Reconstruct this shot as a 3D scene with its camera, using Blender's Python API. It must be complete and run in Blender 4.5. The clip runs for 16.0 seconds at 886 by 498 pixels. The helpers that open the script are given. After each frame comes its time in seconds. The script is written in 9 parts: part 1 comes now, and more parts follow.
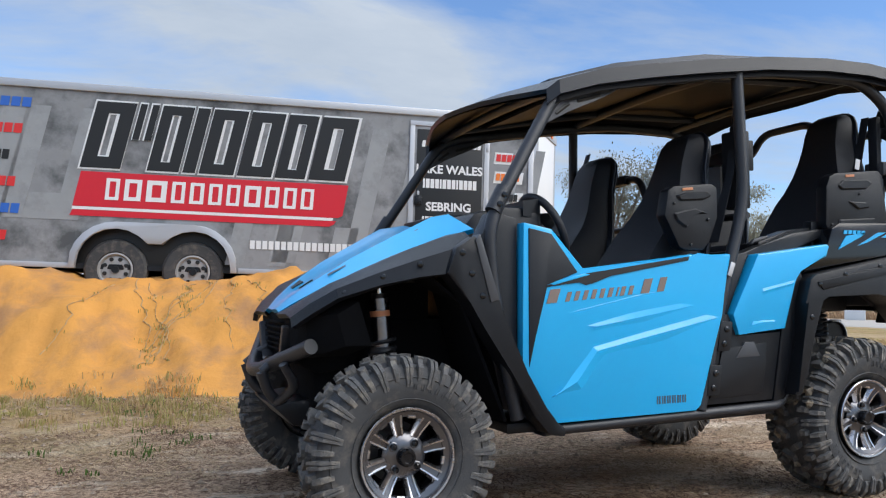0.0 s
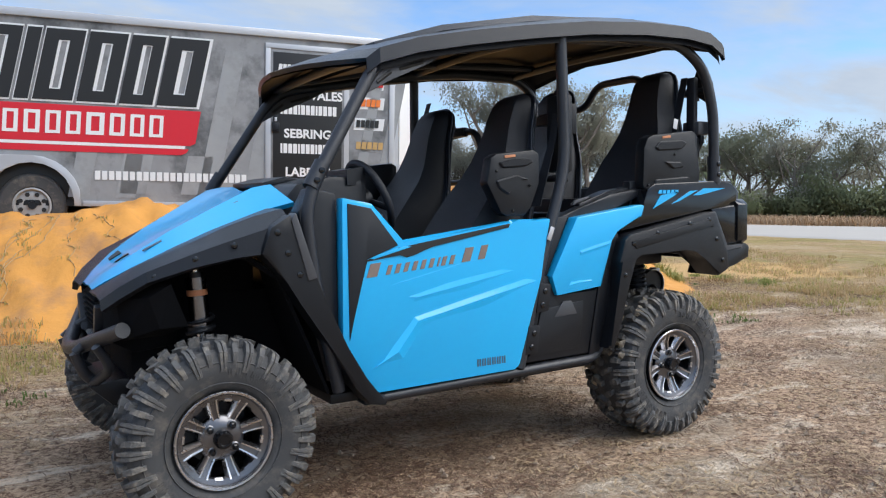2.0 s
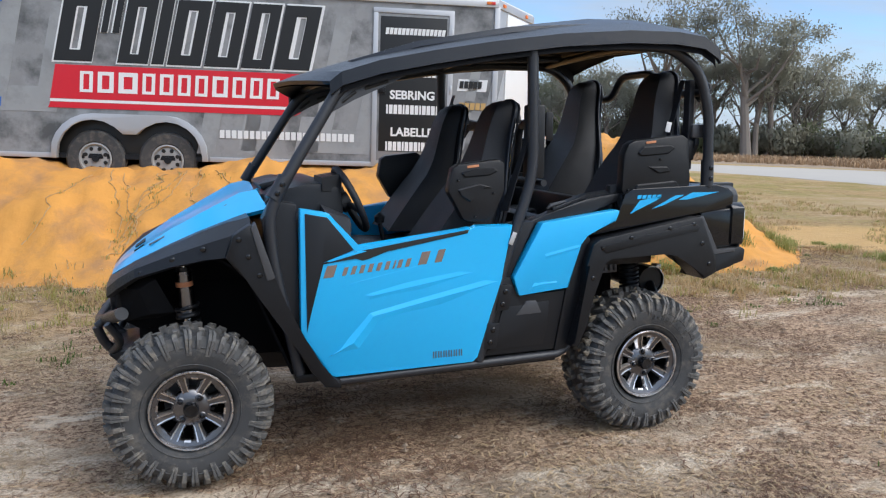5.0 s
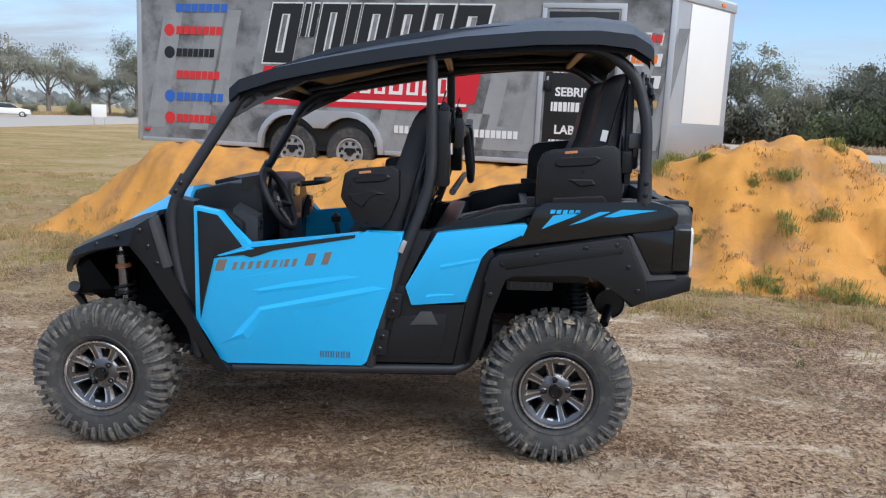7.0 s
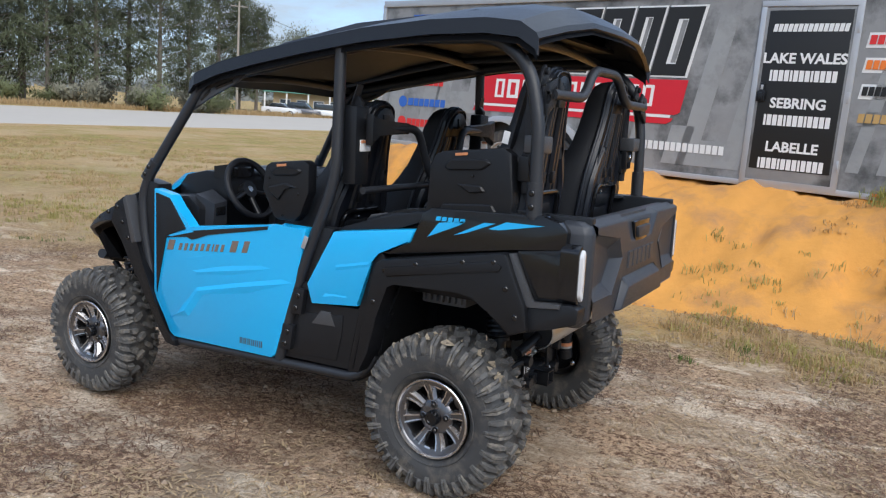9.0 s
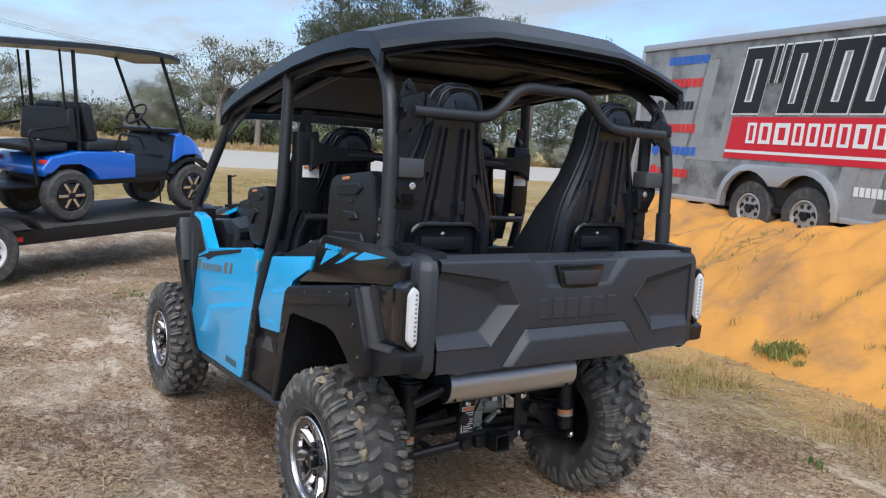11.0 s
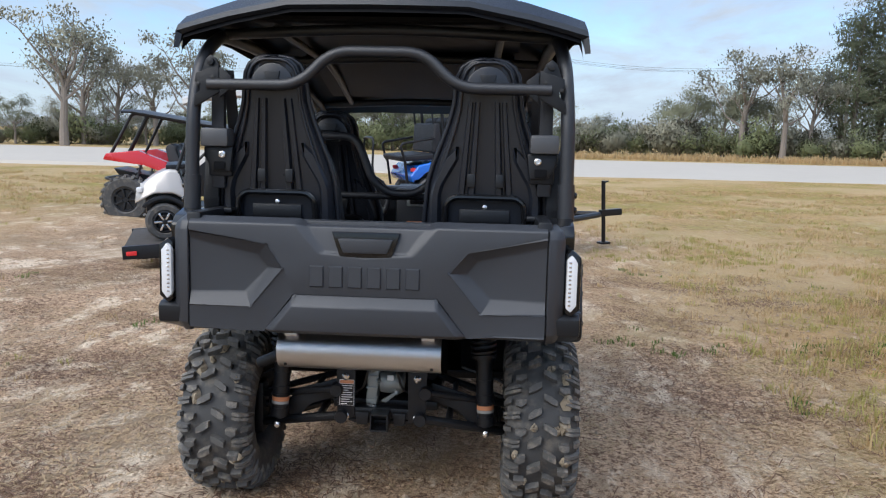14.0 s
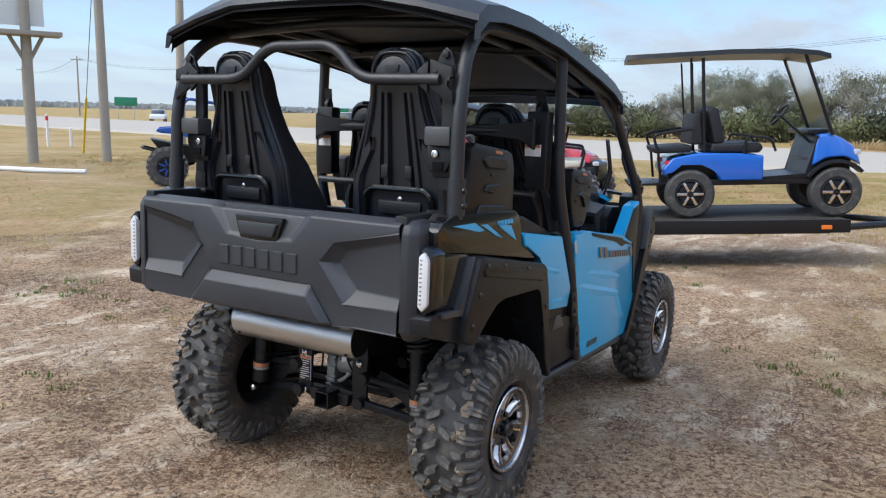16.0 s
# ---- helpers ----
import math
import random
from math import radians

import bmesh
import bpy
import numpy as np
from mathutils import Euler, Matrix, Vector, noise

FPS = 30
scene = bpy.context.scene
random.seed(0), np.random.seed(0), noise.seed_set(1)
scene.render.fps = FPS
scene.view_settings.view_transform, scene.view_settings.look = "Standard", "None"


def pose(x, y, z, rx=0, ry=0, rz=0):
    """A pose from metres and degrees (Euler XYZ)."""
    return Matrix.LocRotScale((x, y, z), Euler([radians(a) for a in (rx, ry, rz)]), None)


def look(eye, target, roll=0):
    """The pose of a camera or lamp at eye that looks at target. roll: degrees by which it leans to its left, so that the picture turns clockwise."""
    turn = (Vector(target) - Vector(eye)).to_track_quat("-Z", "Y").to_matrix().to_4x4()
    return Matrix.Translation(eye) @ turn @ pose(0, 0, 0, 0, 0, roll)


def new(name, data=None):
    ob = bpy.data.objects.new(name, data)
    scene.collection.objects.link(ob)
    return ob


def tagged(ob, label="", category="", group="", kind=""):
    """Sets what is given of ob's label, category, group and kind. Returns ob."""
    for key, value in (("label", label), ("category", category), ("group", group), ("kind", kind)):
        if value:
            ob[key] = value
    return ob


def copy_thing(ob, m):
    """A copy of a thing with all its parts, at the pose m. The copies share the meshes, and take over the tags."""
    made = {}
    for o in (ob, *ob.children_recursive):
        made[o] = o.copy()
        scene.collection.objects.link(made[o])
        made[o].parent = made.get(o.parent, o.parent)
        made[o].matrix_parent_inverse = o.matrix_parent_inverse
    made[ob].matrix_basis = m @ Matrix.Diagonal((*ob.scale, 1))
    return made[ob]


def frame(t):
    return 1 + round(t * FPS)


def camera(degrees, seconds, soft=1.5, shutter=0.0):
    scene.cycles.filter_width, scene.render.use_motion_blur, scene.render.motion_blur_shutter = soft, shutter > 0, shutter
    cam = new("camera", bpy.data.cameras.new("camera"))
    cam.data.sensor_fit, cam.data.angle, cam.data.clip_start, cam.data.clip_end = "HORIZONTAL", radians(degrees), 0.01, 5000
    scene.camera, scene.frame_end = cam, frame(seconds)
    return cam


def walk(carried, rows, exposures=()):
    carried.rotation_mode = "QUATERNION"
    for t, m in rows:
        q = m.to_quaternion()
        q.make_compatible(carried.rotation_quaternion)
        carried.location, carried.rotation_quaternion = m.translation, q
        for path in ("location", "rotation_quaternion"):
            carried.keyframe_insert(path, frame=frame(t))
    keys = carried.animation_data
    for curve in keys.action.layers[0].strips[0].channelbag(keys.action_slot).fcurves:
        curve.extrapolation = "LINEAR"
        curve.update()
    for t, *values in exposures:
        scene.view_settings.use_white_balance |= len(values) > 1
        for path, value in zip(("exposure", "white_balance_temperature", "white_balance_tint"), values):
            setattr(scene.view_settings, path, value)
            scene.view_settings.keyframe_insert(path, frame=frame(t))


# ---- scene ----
cam = camera(58.3, 16.0, soft=1.2)
PATH = [
    (0, (-1.996, -3.277, 0.837), (-1.232, -1.433, 0.967), 1.4),
    (0.5, (-1.929, -3.327, 0.834), (-1.047, -1.534, 0.924), 1.1),
    (1, (-1.867, -3.356, 0.856), (-0.909, -1.601, 0.905), 0.8),
    (1.5, (-1.809, -3.368, 0.926), (-0.803, -1.639, 0.913), 0.6),
    (2, (-1.8, -3.383, 1.095), (-0.767, -1.674, 0.994), 0.6),
    (2.5, (-1.938, -3.451, 1.296), (-0.891, -1.758, 1.106), 0.9),
    (3, (-2.089, -3.561, 1.431), (-1.055, -1.867, 1.184), 1.3),
    (3.5, (-2.043, -3.727, 1.45), (-1.053, -2.01, 1.178), 1.5),
    (4, (-1.844, -3.903, 1.434), (-0.934, -2.143, 1.162), 1.6),
    (4.2, (-1.716, -3.924, 1.429), (-0.85, -2.141, 1.159), 1.6),
    (6.3, (0.077, -4.256, 1.548), (0.231, -2.286, 1.239), 2.0),
    (6.5, (0.278, -4.281, 1.574), (0.351, -2.307, 1.259), 2.1),
    (7, (0.753, -4.225, 1.568), (0.623, -2.256, 1.245), 2.5),
    (7.5, (1.252, -4.117, 1.571), (0.91, -2.173, 1.247), 3.3),
    (8, (1.736, -4.0, 1.593), (1.19, -2.104, 1.268), 3.7),
    (8.2, (1.906, -3.914, 1.602), (1.281, -2.044, 1.265), 3.7),
    (10.3, (3.383, -2.567, 1.607), (1.951, -1.2, 1.325), 5.0),
    (10.5, (3.483, -2.428, 1.623), (1.99, -1.127, 1.345), 4.8),
    (11, (3.688, -2.028, 1.607), (2.054, -0.907, 1.339), 4.3),
    (11.5, (3.938, -1.656, 1.601), (2.181, -0.738, 1.334), 3.6),
    (12, (4.132, -1.285, 1.607), (2.285, -0.564, 1.342), 2.7),
    (12.5, (4.211, -0.886, 1.604), (2.299, -0.362, 1.339), 2.1),
    (13, (4.281, -0.448, 1.613), (2.325, -0.13, 1.341), 1.7),
    (13.5, (4.288, -0.016, 1.572), (2.31, 0.083, 1.297), 1.3),
    (14, (4.272, 0.438, 1.546), (2.298, 0.308, 1.255), 1.3),
    (14.5, (4.244, 0.895, 1.529), (2.301, 0.534, 1.221), 1.2),
    (15, (4.113, 1.259, 1.51), (2.225, 0.684, 1.188), 1.2),
    (15.5, (3.945, 1.644, 1.552), (2.139, 0.851, 1.22), 1.3),
    (16, (3.745, 2.025, 1.589), (2.046, 1.026, 1.251), 1.4),
]
walk(cam, [(t, look(eye, target, roll)) for t, eye, target, roll in PATH], [(0, -0.02), (1.5, 0.06), (2.5, 0.1), (4.0, 0.08), (7, -0.06), (8, -0.08), (10.5, -0.03), (13, 0.06), (14.5, 0.12), (16, 0.12)])

# ---- daylight: thin broken cloud, soft sun from the driver's side ----
SUN_ELEVATION, SUN_HEADING = 45.0, 132.0  # degrees; heading clockwise from +y
world = bpy.data.worlds.new("sky")
scene.world = world
world.use_nodes = True
wt = world.node_tree
wt.nodes.clear()


def wnode(kind, **values):
    n = wt.nodes.new(kind)
    for k, v in values.items():
        n.inputs[k].default_value = v
    return n


w_out = wt.nodes.new("ShaderNodeOutputWorld")
w_bg = wnode("ShaderNodeBackground", Strength=0.13)
w_sky = wt.nodes.new("ShaderNodeTexSky")
w_sky.sky_type, w_sky.sun_disc = "NISHITA", False
w_sky.sun_elevation, w_sky.sun_rotation = radians(SUN_ELEVATION), radians(SUN_HEADING)
w_sky.air_density, w_sky.dust_density, w_sky.ozone_density = 1.0, 0.3, 3.0
w_co = wt.nodes.new("ShaderNodeTexCoord")
w_sep = wt.nodes.new("ShaderNodeSeparateXYZ")
wt.links.new(w_co.outputs["Generated"], w_sep.inputs[0])
w_up = wt.nodes.new("ShaderNodeMath")
w_up.operation = "MAXIMUM"
w_up.inputs[1].default_value = 0.0
w_low = wt.nodes.new("ShaderNodeMath")
w_low.operation = "ADD"
w_low.inputs[1].default_value = 0.16
wt.links.new(w_sep.outputs["Z"], w_up.inputs[0])
wt.links.new(w_up.outputs[0], w_low.inputs[0])
w_div = wt.nodes.new("ShaderNodeVectorMath")
w_div.operation = "DIVIDE"
w_comb = wt.nodes.new("ShaderNodeCombineXYZ")
for k in range(3):
    wt.links.new(w_low.outputs[0], w_comb.inputs[k])
wt.links.new(w_co.outputs["Generated"], w_div.inputs[0])
wt.links.new(w_comb.outputs[0], w_div.inputs[1])
w_map = wt.nodes.new("ShaderNodeMapping")
w_map.inputs["Scale"].default_value = (0.8, 1.25, 0.5)
w_map.inputs["Rotation"].default_value = (0, 0, 0.5)
wt.links.new(w_div.outputs[0], w_map.inputs[0])
w_n1 = wnode("ShaderNodeTexNoise", Scale=1.1, Detail=7.0, Roughness=0.58, Distortion=0.35)
wt.links.new(w_map.outputs[0], w_n1.inputs["Vector"])
w_ramp = wt.nodes.new("ShaderNodeValToRGB")
w_ramp.color_ramp.elements[0].position, w_ramp.color_ramp.elements[1].position = 0.385, 0.62
wt.links.new(w_n1.outputs["Fac"], w_ramp.inputs[0])
w_n2 = wnode("ShaderNodeTexNoise", Scale=2.6, Detail=6.0, Roughness=0.6)
wt.links.new(w_map.outputs[0], w_n2.inputs["Vector"])
w_grey = wt.nodes.new("ShaderNodeMix")
w_grey.data_type = "RGBA"
w_grey.inputs["A"].default_value = (3.3, 4.1, 5.3, 1)
w_grey.inputs["B"].default_value = (5.5, 6.1, 6.9, 1)
wt.links.new(w_n2.outputs["Fac"], w_grey.inputs["Factor"])
# thin cloud is brighter overhead than near the horizon
w_zen = wt.nodes.new("ShaderNodeMapRange")
w_zen.inputs["From Min"].default_value, w_zen.inputs["From Max"].default_value = 0.36, 0.92
w_zen.inputs["To Min"].default_value, w_zen.inputs["To Max"].default_value = 0.94, 3.6
wt.links.new(w_sep.outputs["Z"], w_zen.inputs["Value"])
w_lit = wt.nodes.new("ShaderNodeVectorMath")
w_lit.operation = "SCALE"
wt.links.new(w_grey.outputs["Result"], w_lit.inputs[0])
wt.links.new(w_zen.outputs[0], w_lit.inputs["Scale"])
w_blue = wt.nodes.new("ShaderNodeMix")
w_blue.data_type, w_blue.blend_type = "RGBA", "MULTIPLY"
w_blue.inputs["Factor"].default_value = 1.0
w_blue.inputs["B"].default_value = (1.10, 1.28, 1.50, 1)
wt.links.new(w_sky.outputs[0], w_blue.inputs["A"])
w_mix = wt.nodes.new("ShaderNodeMix")
w_mix.data_type = "RGBA"
wt.links.new(w_ramp.outputs[0], w_mix.inputs["Factor"])
wt.links.new(w_blue.outputs["Result"], w_mix.inputs["A"])
wt.links.new(w_lit.outputs[0], w_mix.inputs["B"])
# pale haze low over the horizon
w_hz = wt.nodes.new("ShaderNodeMapRange")
w_hz.interpolation_type = "SMOOTHSTEP"
w_hz.inputs["From Min"].default_value, w_hz.inputs["From Max"].default_value = 0.18, -0.02
w_hz.inputs["To Min"].default_value, w_hz.inputs["To Max"].default_value = 0.0, 0.85
wt.links.new(w_sep.outputs["Z"], w_hz.inputs["Value"])
w_haze = wt.nodes.new("ShaderNodeMix")
w_haze.data_type = "RGBA"
w_haze.inputs["B"].default_value = (4.3, 5.2, 6.3, 1)
wt.links.new(w_hz.outputs[0], w_haze.inputs["Factor"])
wt.links.new(w_mix.outputs["Result"], w_haze.inputs["A"])
wt.links.new(w_haze.outputs["Result"], w_bg.inputs["Color"])
wt.links.new(w_bg.outputs[0], w_out.inputs[0])

sun = new("sun", bpy.data.lights.new("sun", "SUN"))
sun.data.energy, sun.data.angle, sun.data.color = 2.95, radians(55.0), (1.0, 0.95, 0.885)
_h, _e = radians(SUN_HEADING), radians(SUN_ELEVATION)
SUN_DIR = Vector((math.sin(_h) * math.cos(_e), math.cos(_h) * math.cos(_e), math.sin(_e)))
sun.matrix_world = look(SUN_DIR * 60, (0, 0, 0))

# ---- materials ----
def material(name, color, rough=0.6, metal=0.0, vary=0.12, grain=8.0, bump=0.0, bump_scale=60.0, coat=0.0, spot=None,
             spot_scale=3.0, spot_range=(0.5, 0.7), transmission=0.0, emission=0.0, stretch=None, random_tone=0.0, specular=0.5):
    """A procedural surface: colour with variation at two scales, roughness that follows it, fine relief, and stains of a second colour."""
    m = bpy.data.materials.new(name)
    m.use_nodes = True
    t = m.node_tree
    b = t.nodes["Principled BSDF"]
    L = t.links.new
    co = t.nodes.new("ShaderNodeTexCoord")
    vec = co.outputs["Object"]
    if stretch:
        mp = t.nodes.new("ShaderNodeMapping")
        mp.inputs["Scale"].default_value = stretch
        L(vec, mp.inputs[0])
        vec = mp.outputs[0]

    def tex(scale, detail=5.0, rough_=0.6):
        n = t.nodes.new("ShaderNodeTexNoise")
        n.inputs["Scale"].default_value, n.inputs["Detail"].default_value, n.inputs["Roughness"].default_value = scale, detail, rough_
        L(vec, n.inputs["Vector"])
        return n.outputs["Fac"]

    def mix(fac, a, c, kind="MIX"):
        n = t.nodes.new("ShaderNodeMix")
        n.data_type, n.blend_type = "RGBA", kind
        for key, v in (("Factor", fac), ("A", a), ("B", c)):
            if isinstance(v, (int, float)):
                n.inputs[key].default_value = v
            elif isinstance(v, tuple):
                n.inputs[key].default_value = (*v[:3], 1)
            else:
                L(v, n.inputs[key])
        return n.outputs["Result"]

    fine, coarse = tex(grain, 6.0), tex(grain * 0.17, 4.0)
    lo, hi = tuple(c * (1 - vary) for c in color), tuple(min(1, c * (1 + vary)) for c in color)
    col = mix(fine, lo, hi)
    col = mix(0.5, col, mix(coarse, lo, hi))
    if spot:
        rp = t.nodes.new("ShaderNodeMapRange")
        rp.inputs["From Min"].default_value, rp.inputs["From Max"].default_value = spot_range
        L(tex(spot_scale, 8.0, 0.65), rp.inputs["Value"])
        col = mix(rp.outputs[0], col, spot)
    if random_tone:
        oi = t.nodes.new("ShaderNodeObjectInfo")
        col = mix(oi.outputs["Random"], mix(1.0, col, (1 - random_tone,) * 3, "MULTIPLY"), col)
    L(col, b.inputs["Base Color"])
    rr = t.nodes.new("ShaderNodeMapRange")
    rr.inputs["To Min"].default_value, rr.inputs["To Max"].default_value = max(0.02, rough - 0.08), min(1, rough + 0.08)
    L(coarse, rr.inputs["Value"])
    L(rr.outputs[0], b.inputs["Roughness"])
    b.inputs["Metallic"].default_value = metal
    b.inputs["Specular IOR Level"].default_value = specular
    b.inputs["Coat Weight"].default_value = coat
    b.inputs["Coat Roughness"].default_value = 0.06
    b.inputs["Transmission Weight"].default_value = transmission
    if emission:
        b.inputs["Emission Color"].default_value, b.inputs["Emission Strength"].default_value = (*color, 1), emission
    if bump:
        bp = t.nodes.new("ShaderNodeBump")
        bp.inputs["Strength"].default_value, bp.inputs["Distance"].default_value = bump, 0.01
        L(tex(bump_scale, 6.0, 0.65), bp.inputs["Height"])
        L(bp.outputs[0], b.inputs["Normal"])
    return m


BLUE = material("cyan_body_paint", (0.01, 0.44, 0.86), 0.32, 0, 0.03, 3, coat=0.5)
BLACK = material("satin_black_plastic", (0.010, 0.0112, 0.014), 0.34, 0, 0.15, 20, 0.12, 700, spot=(0.02, 0.019, 0.018), spot_range=(0.64, 0.9), specular=0.36)
GREYPLASTIC = material("charcoal_textured_plastic", (0.027, 0.030, 0.037), 0.42, 0, 0.1, 20, 0.15, 900)
FLAREPLASTIC = material("black_textured_plastic", (0.0075, 0.0083, 0.0105), 0.36, 0, 0.15, 20, 0.15, 900, specular=0.36)
LINER = material("matt_black_liner", (0.007, 0.0075, 0.009), 0.9, 0, 0.2, 15, 0.2, 300, specular=0.1)
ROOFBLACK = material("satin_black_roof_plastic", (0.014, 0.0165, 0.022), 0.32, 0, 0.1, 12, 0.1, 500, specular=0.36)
# blacker than ROOFBLACK: the shade under the roof is put into the colour
UNDERROOF = material("shade_dark_roof_underside", (0.006, 0.0065, 0.0085), 0.50, 0, 0.12, 10, 0.06, 300, specular=0.12)
FACET = material("grey_satin_plastic", (0.055, 0.057, 0.063), 0.36, 0, 0.1, 20, 0.1, 700)
GLOSS = material("gloss_black_plastic", (0.007, 0.0075, 0.009), 0.14, 0, 0.1, 8, coat=0.25, specular=0.4)
TUBE = material("powder_coated_steel", (0.020, 0.022, 0.027), 0.38, 0.0, 0.12, 20, 0.15, 900)
RUBBER = material("dusty_tyre_rubber", (0.050, 0.051, 0.053), 0.58, 0, 0.3, 18, 0.35, 250, spot=(0.17, 0.15, 0.125), spot_scale=13, spot_range=(0.50, 0.78), specular=0.4)
TREAD = material("muddy_tread_rubber", (0.092, 0.091, 0.089), 0.62, 0, 0.35, 30, 0.6, 160, spot=(0.30, 0.265, 0.215), spot_scale=24, spot_range=(0.50, 0.74))
MUD = material("dried_straw_mud", (0.34, 0.285, 0.21), 0.95, 0, 0.5, 60, 0.8, 180, spot=(0.10, 0.08, 0.06), spot_scale=60, spot_range=(0.5, 0.62))
RIM = material("gunmetal_wheel", (0.17, 0.17, 0.18), 0.28, 0.9, 0.1, 12)
MACHINED = material("machined_aluminium", (0.62, 0.62, 0.64), 0.27, 1.0, 0.08, 60)
CASTALU = material("cast_aluminium", (0.28, 0.30, 0.295), 0.45, 0.6, 0.15, 30, 0.3, 120)
ENGINEGREY = material("dull_engine_grey", (0.14, 0.14, 0.145), 0.5, 0.4, 0.15, 20)
DAMPER = material("grey_damper_steel", (0.22, 0.22, 0.235), 0.25, 1.0, 0.1, 30)
STEEL = material("brushed_stainless_steel", (0.58, 0.60, 0.63), 0.3, 1.0, 0.1, 6, 0.15, 30, stretch=(40, 1.5, 40))
CHROME = material("bright_zinc", (0.7, 0.7, 0.7), 0.25, 1.0, 0.1, 10)
VINYL = material("black_seat_vinyl", (0.011, 0.0125, 0.017), 0.55, 0, 0.2, 30, 0.25, 500, specular=0.45)
SHELL = material("gloss_seat_shell", (0.013, 0.0155, 0.022), 0.30, 0, 0.15, 10, 0.06, 400)
LAMP = material("clear_lamp_lens", (0.62, 0.63, 0.65), 0.15, 0, 0.05, 60, 0.15, 130, coat=0.8)
LENS_DARK = material("smoked_lamp_lens", (0.012, 0.012, 0.014), 0.05, 0, 0.1, 10, coat=1.0)
ORANGE = material("orange_warning_print", (0.55, 0.22, 0.10), 0.5, 0, 0.1, 60)
WHITEP = material("white_print", (0.78, 0.78, 0.78), 0.5, 0, 0.05, 40)
BLACKP = material("black_print", (0.012, 0.012, 0.012), 0.45, 0, 0.1, 40)
REDP = material("red_vinyl_print", (0.62, 0.015, 0.03), 0.4, 0, 0.06, 20)
REDLOGO = material("red_logo_print", (0.66, 0.03, 0.03), 0.45, 0, 0.08, 20)
BLUELOGO = material("blue_logo_print", (0.03, 0.13, 0.5), 0.45, 0, 0.08, 20)
ORANGELOGO = material("orange_logo_print", (0.8, 0.2, 0.03), 0.45, 0, 0.08, 20)
TANLOGO = material("tan_logo_print", (0.5, 0.32, 0.12), 0.45, 0, 0.2, 20)
GREYLETTER = material("grey_ghost_print", (0.30, 0.31, 0.315), 0.45, 0, 0.3, 4, spot=(0.20, 0.205, 0.21), spot_scale=3.0, spot_range=(0.5, 0.75))
BRONZE = material("bronze_decal", (0.26, 0.20, 0.17), 0.4, 0.4, 0.2, 30)
SILVERDECAL = material("dark_silver_decal", (0.1, 0.13, 0.16), 0.4, 0.3, 0.1, 30)
WRAP = material("mottled_grey_vinyl_wrap", (0.27, 0.275, 0.28), 0.42, 0, 0.5, 5.0, spot=(0.085, 0.088, 0.09), spot_scale=1.7, spot_range=(0.46, 0.64))
ALU = material("dull_aluminium_trim", (0.55, 0.55, 0.56), 0.45, 0.7, 0.1, 8)
TRAILERWHITE = material("white_painted_panel", (0.74, 0.75, 0.75), 0.45, 0, 0.06, 3)
PLATE = material("tread_plate", (0.5, 0.51, 0.52), 0.38, 0.9, 0.15, 50, 0.9, 55)
SAND = material("orange_sand", (0.58, 0.265, 0.055), 0.95, 0, 0.25, 7, 1.0, 11, spot=(0.36, 0.18, 0.07), spot_scale=1.5, spot_range=(0.50, 0.66), stretch=(1, 1, 0.45))
ROAD = material("pale_asphalt", (0.41, 0.375, 0.33), 0.95, 0, 0.1, 0.8, 0.3, 30, specular=0.15)
# bark, oak and greyish leaves are lightened in colour to stand for aerial haze
BARK = material("haze_lightened_bark", (0.22, 0.19, 0.165), 0.95, 0, 0.3, 6, 0.5, 20)
LEAF_OAK = material("haze_lightened_oak_leaves", (0.32, 0.335, 0.215), 0.7, 0, 0.2, 0.6, random_tone=0.25)
LEAF_GREY = material("haze_lightened_grey_leaves", (0.44, 0.435, 0.335), 0.75, 0, 0.2, 0.6, random_tone=0.25)
LEAF_BUSH = material("wild_bush_leaves", (0.29, 0.33, 0.165), 0.75, 0, 0.25, 0.6, random_tone=0.25)
# aerial haze over the far wood is mixed into this pale bluish grey
LEAF_FAR = material("haze_tinted_far_leaves", (0.34, 0.365, 0.36), 0.8, 0, 0.25, 0.02)
LEAF_PINE = material("pine_needles", (0.185, 0.215, 0.12), 0.75, 0, 0.25, 0.5, random_tone=0.2)
STRAW = material("dry_straw", (0.50, 0.36, 0.19), 0.9, 0, 0.4, 3)
STRAWDARK = material("dead_leaf_litter", (0.13, 0.07, 0.042), 0.9, 0, 0.5, 3)
YELLOW = material("yellow_plastic", (0.7, 0.5, 0.03), 0.5, 0, 0.08, 10)
GRASS = material("yellow_green_grass", (0.38, 0.34, 0.12), 0.85, 0, 0.4, 2)
GREENTUFT = material("olive_green_tuft", (0.30, 0.31, 0.10), 0.85, 0, 0.4, 6)
GREEN = material("green_weed", (0.10, 0.17, 0.035), 0.8, 0, 0.35, 4)
CARTBLUE = material("royal_blue_paint", (0.006, 0.12, 0.55), 0.25, 0, 0.05, 3, coat=0.6)
CARTSILVER = material("champagne_silver_paint", (0.46, 0.435, 0.41), 0.3, 0.25, 0.05, 3, coat=0.5)
CARTRED = material("red_body_paint", (0.5, 0.012, 0.02), 0.28, 0, 0.05, 3, coat=0.6)
CREAM = material("cream_vinyl", (0.62, 0.58, 0.5), 0.6, 0, 0.08, 10)
WHEELWHITE = material("white_steel_wheel", (0.72, 0.73, 0.75), 0.4, 0, 0.06, 10)
DUSTYWHEEL = material("dusty_grey_wheel", (0.36, 0.36, 0.355), 0.5, 0.2, 0.15, 10)
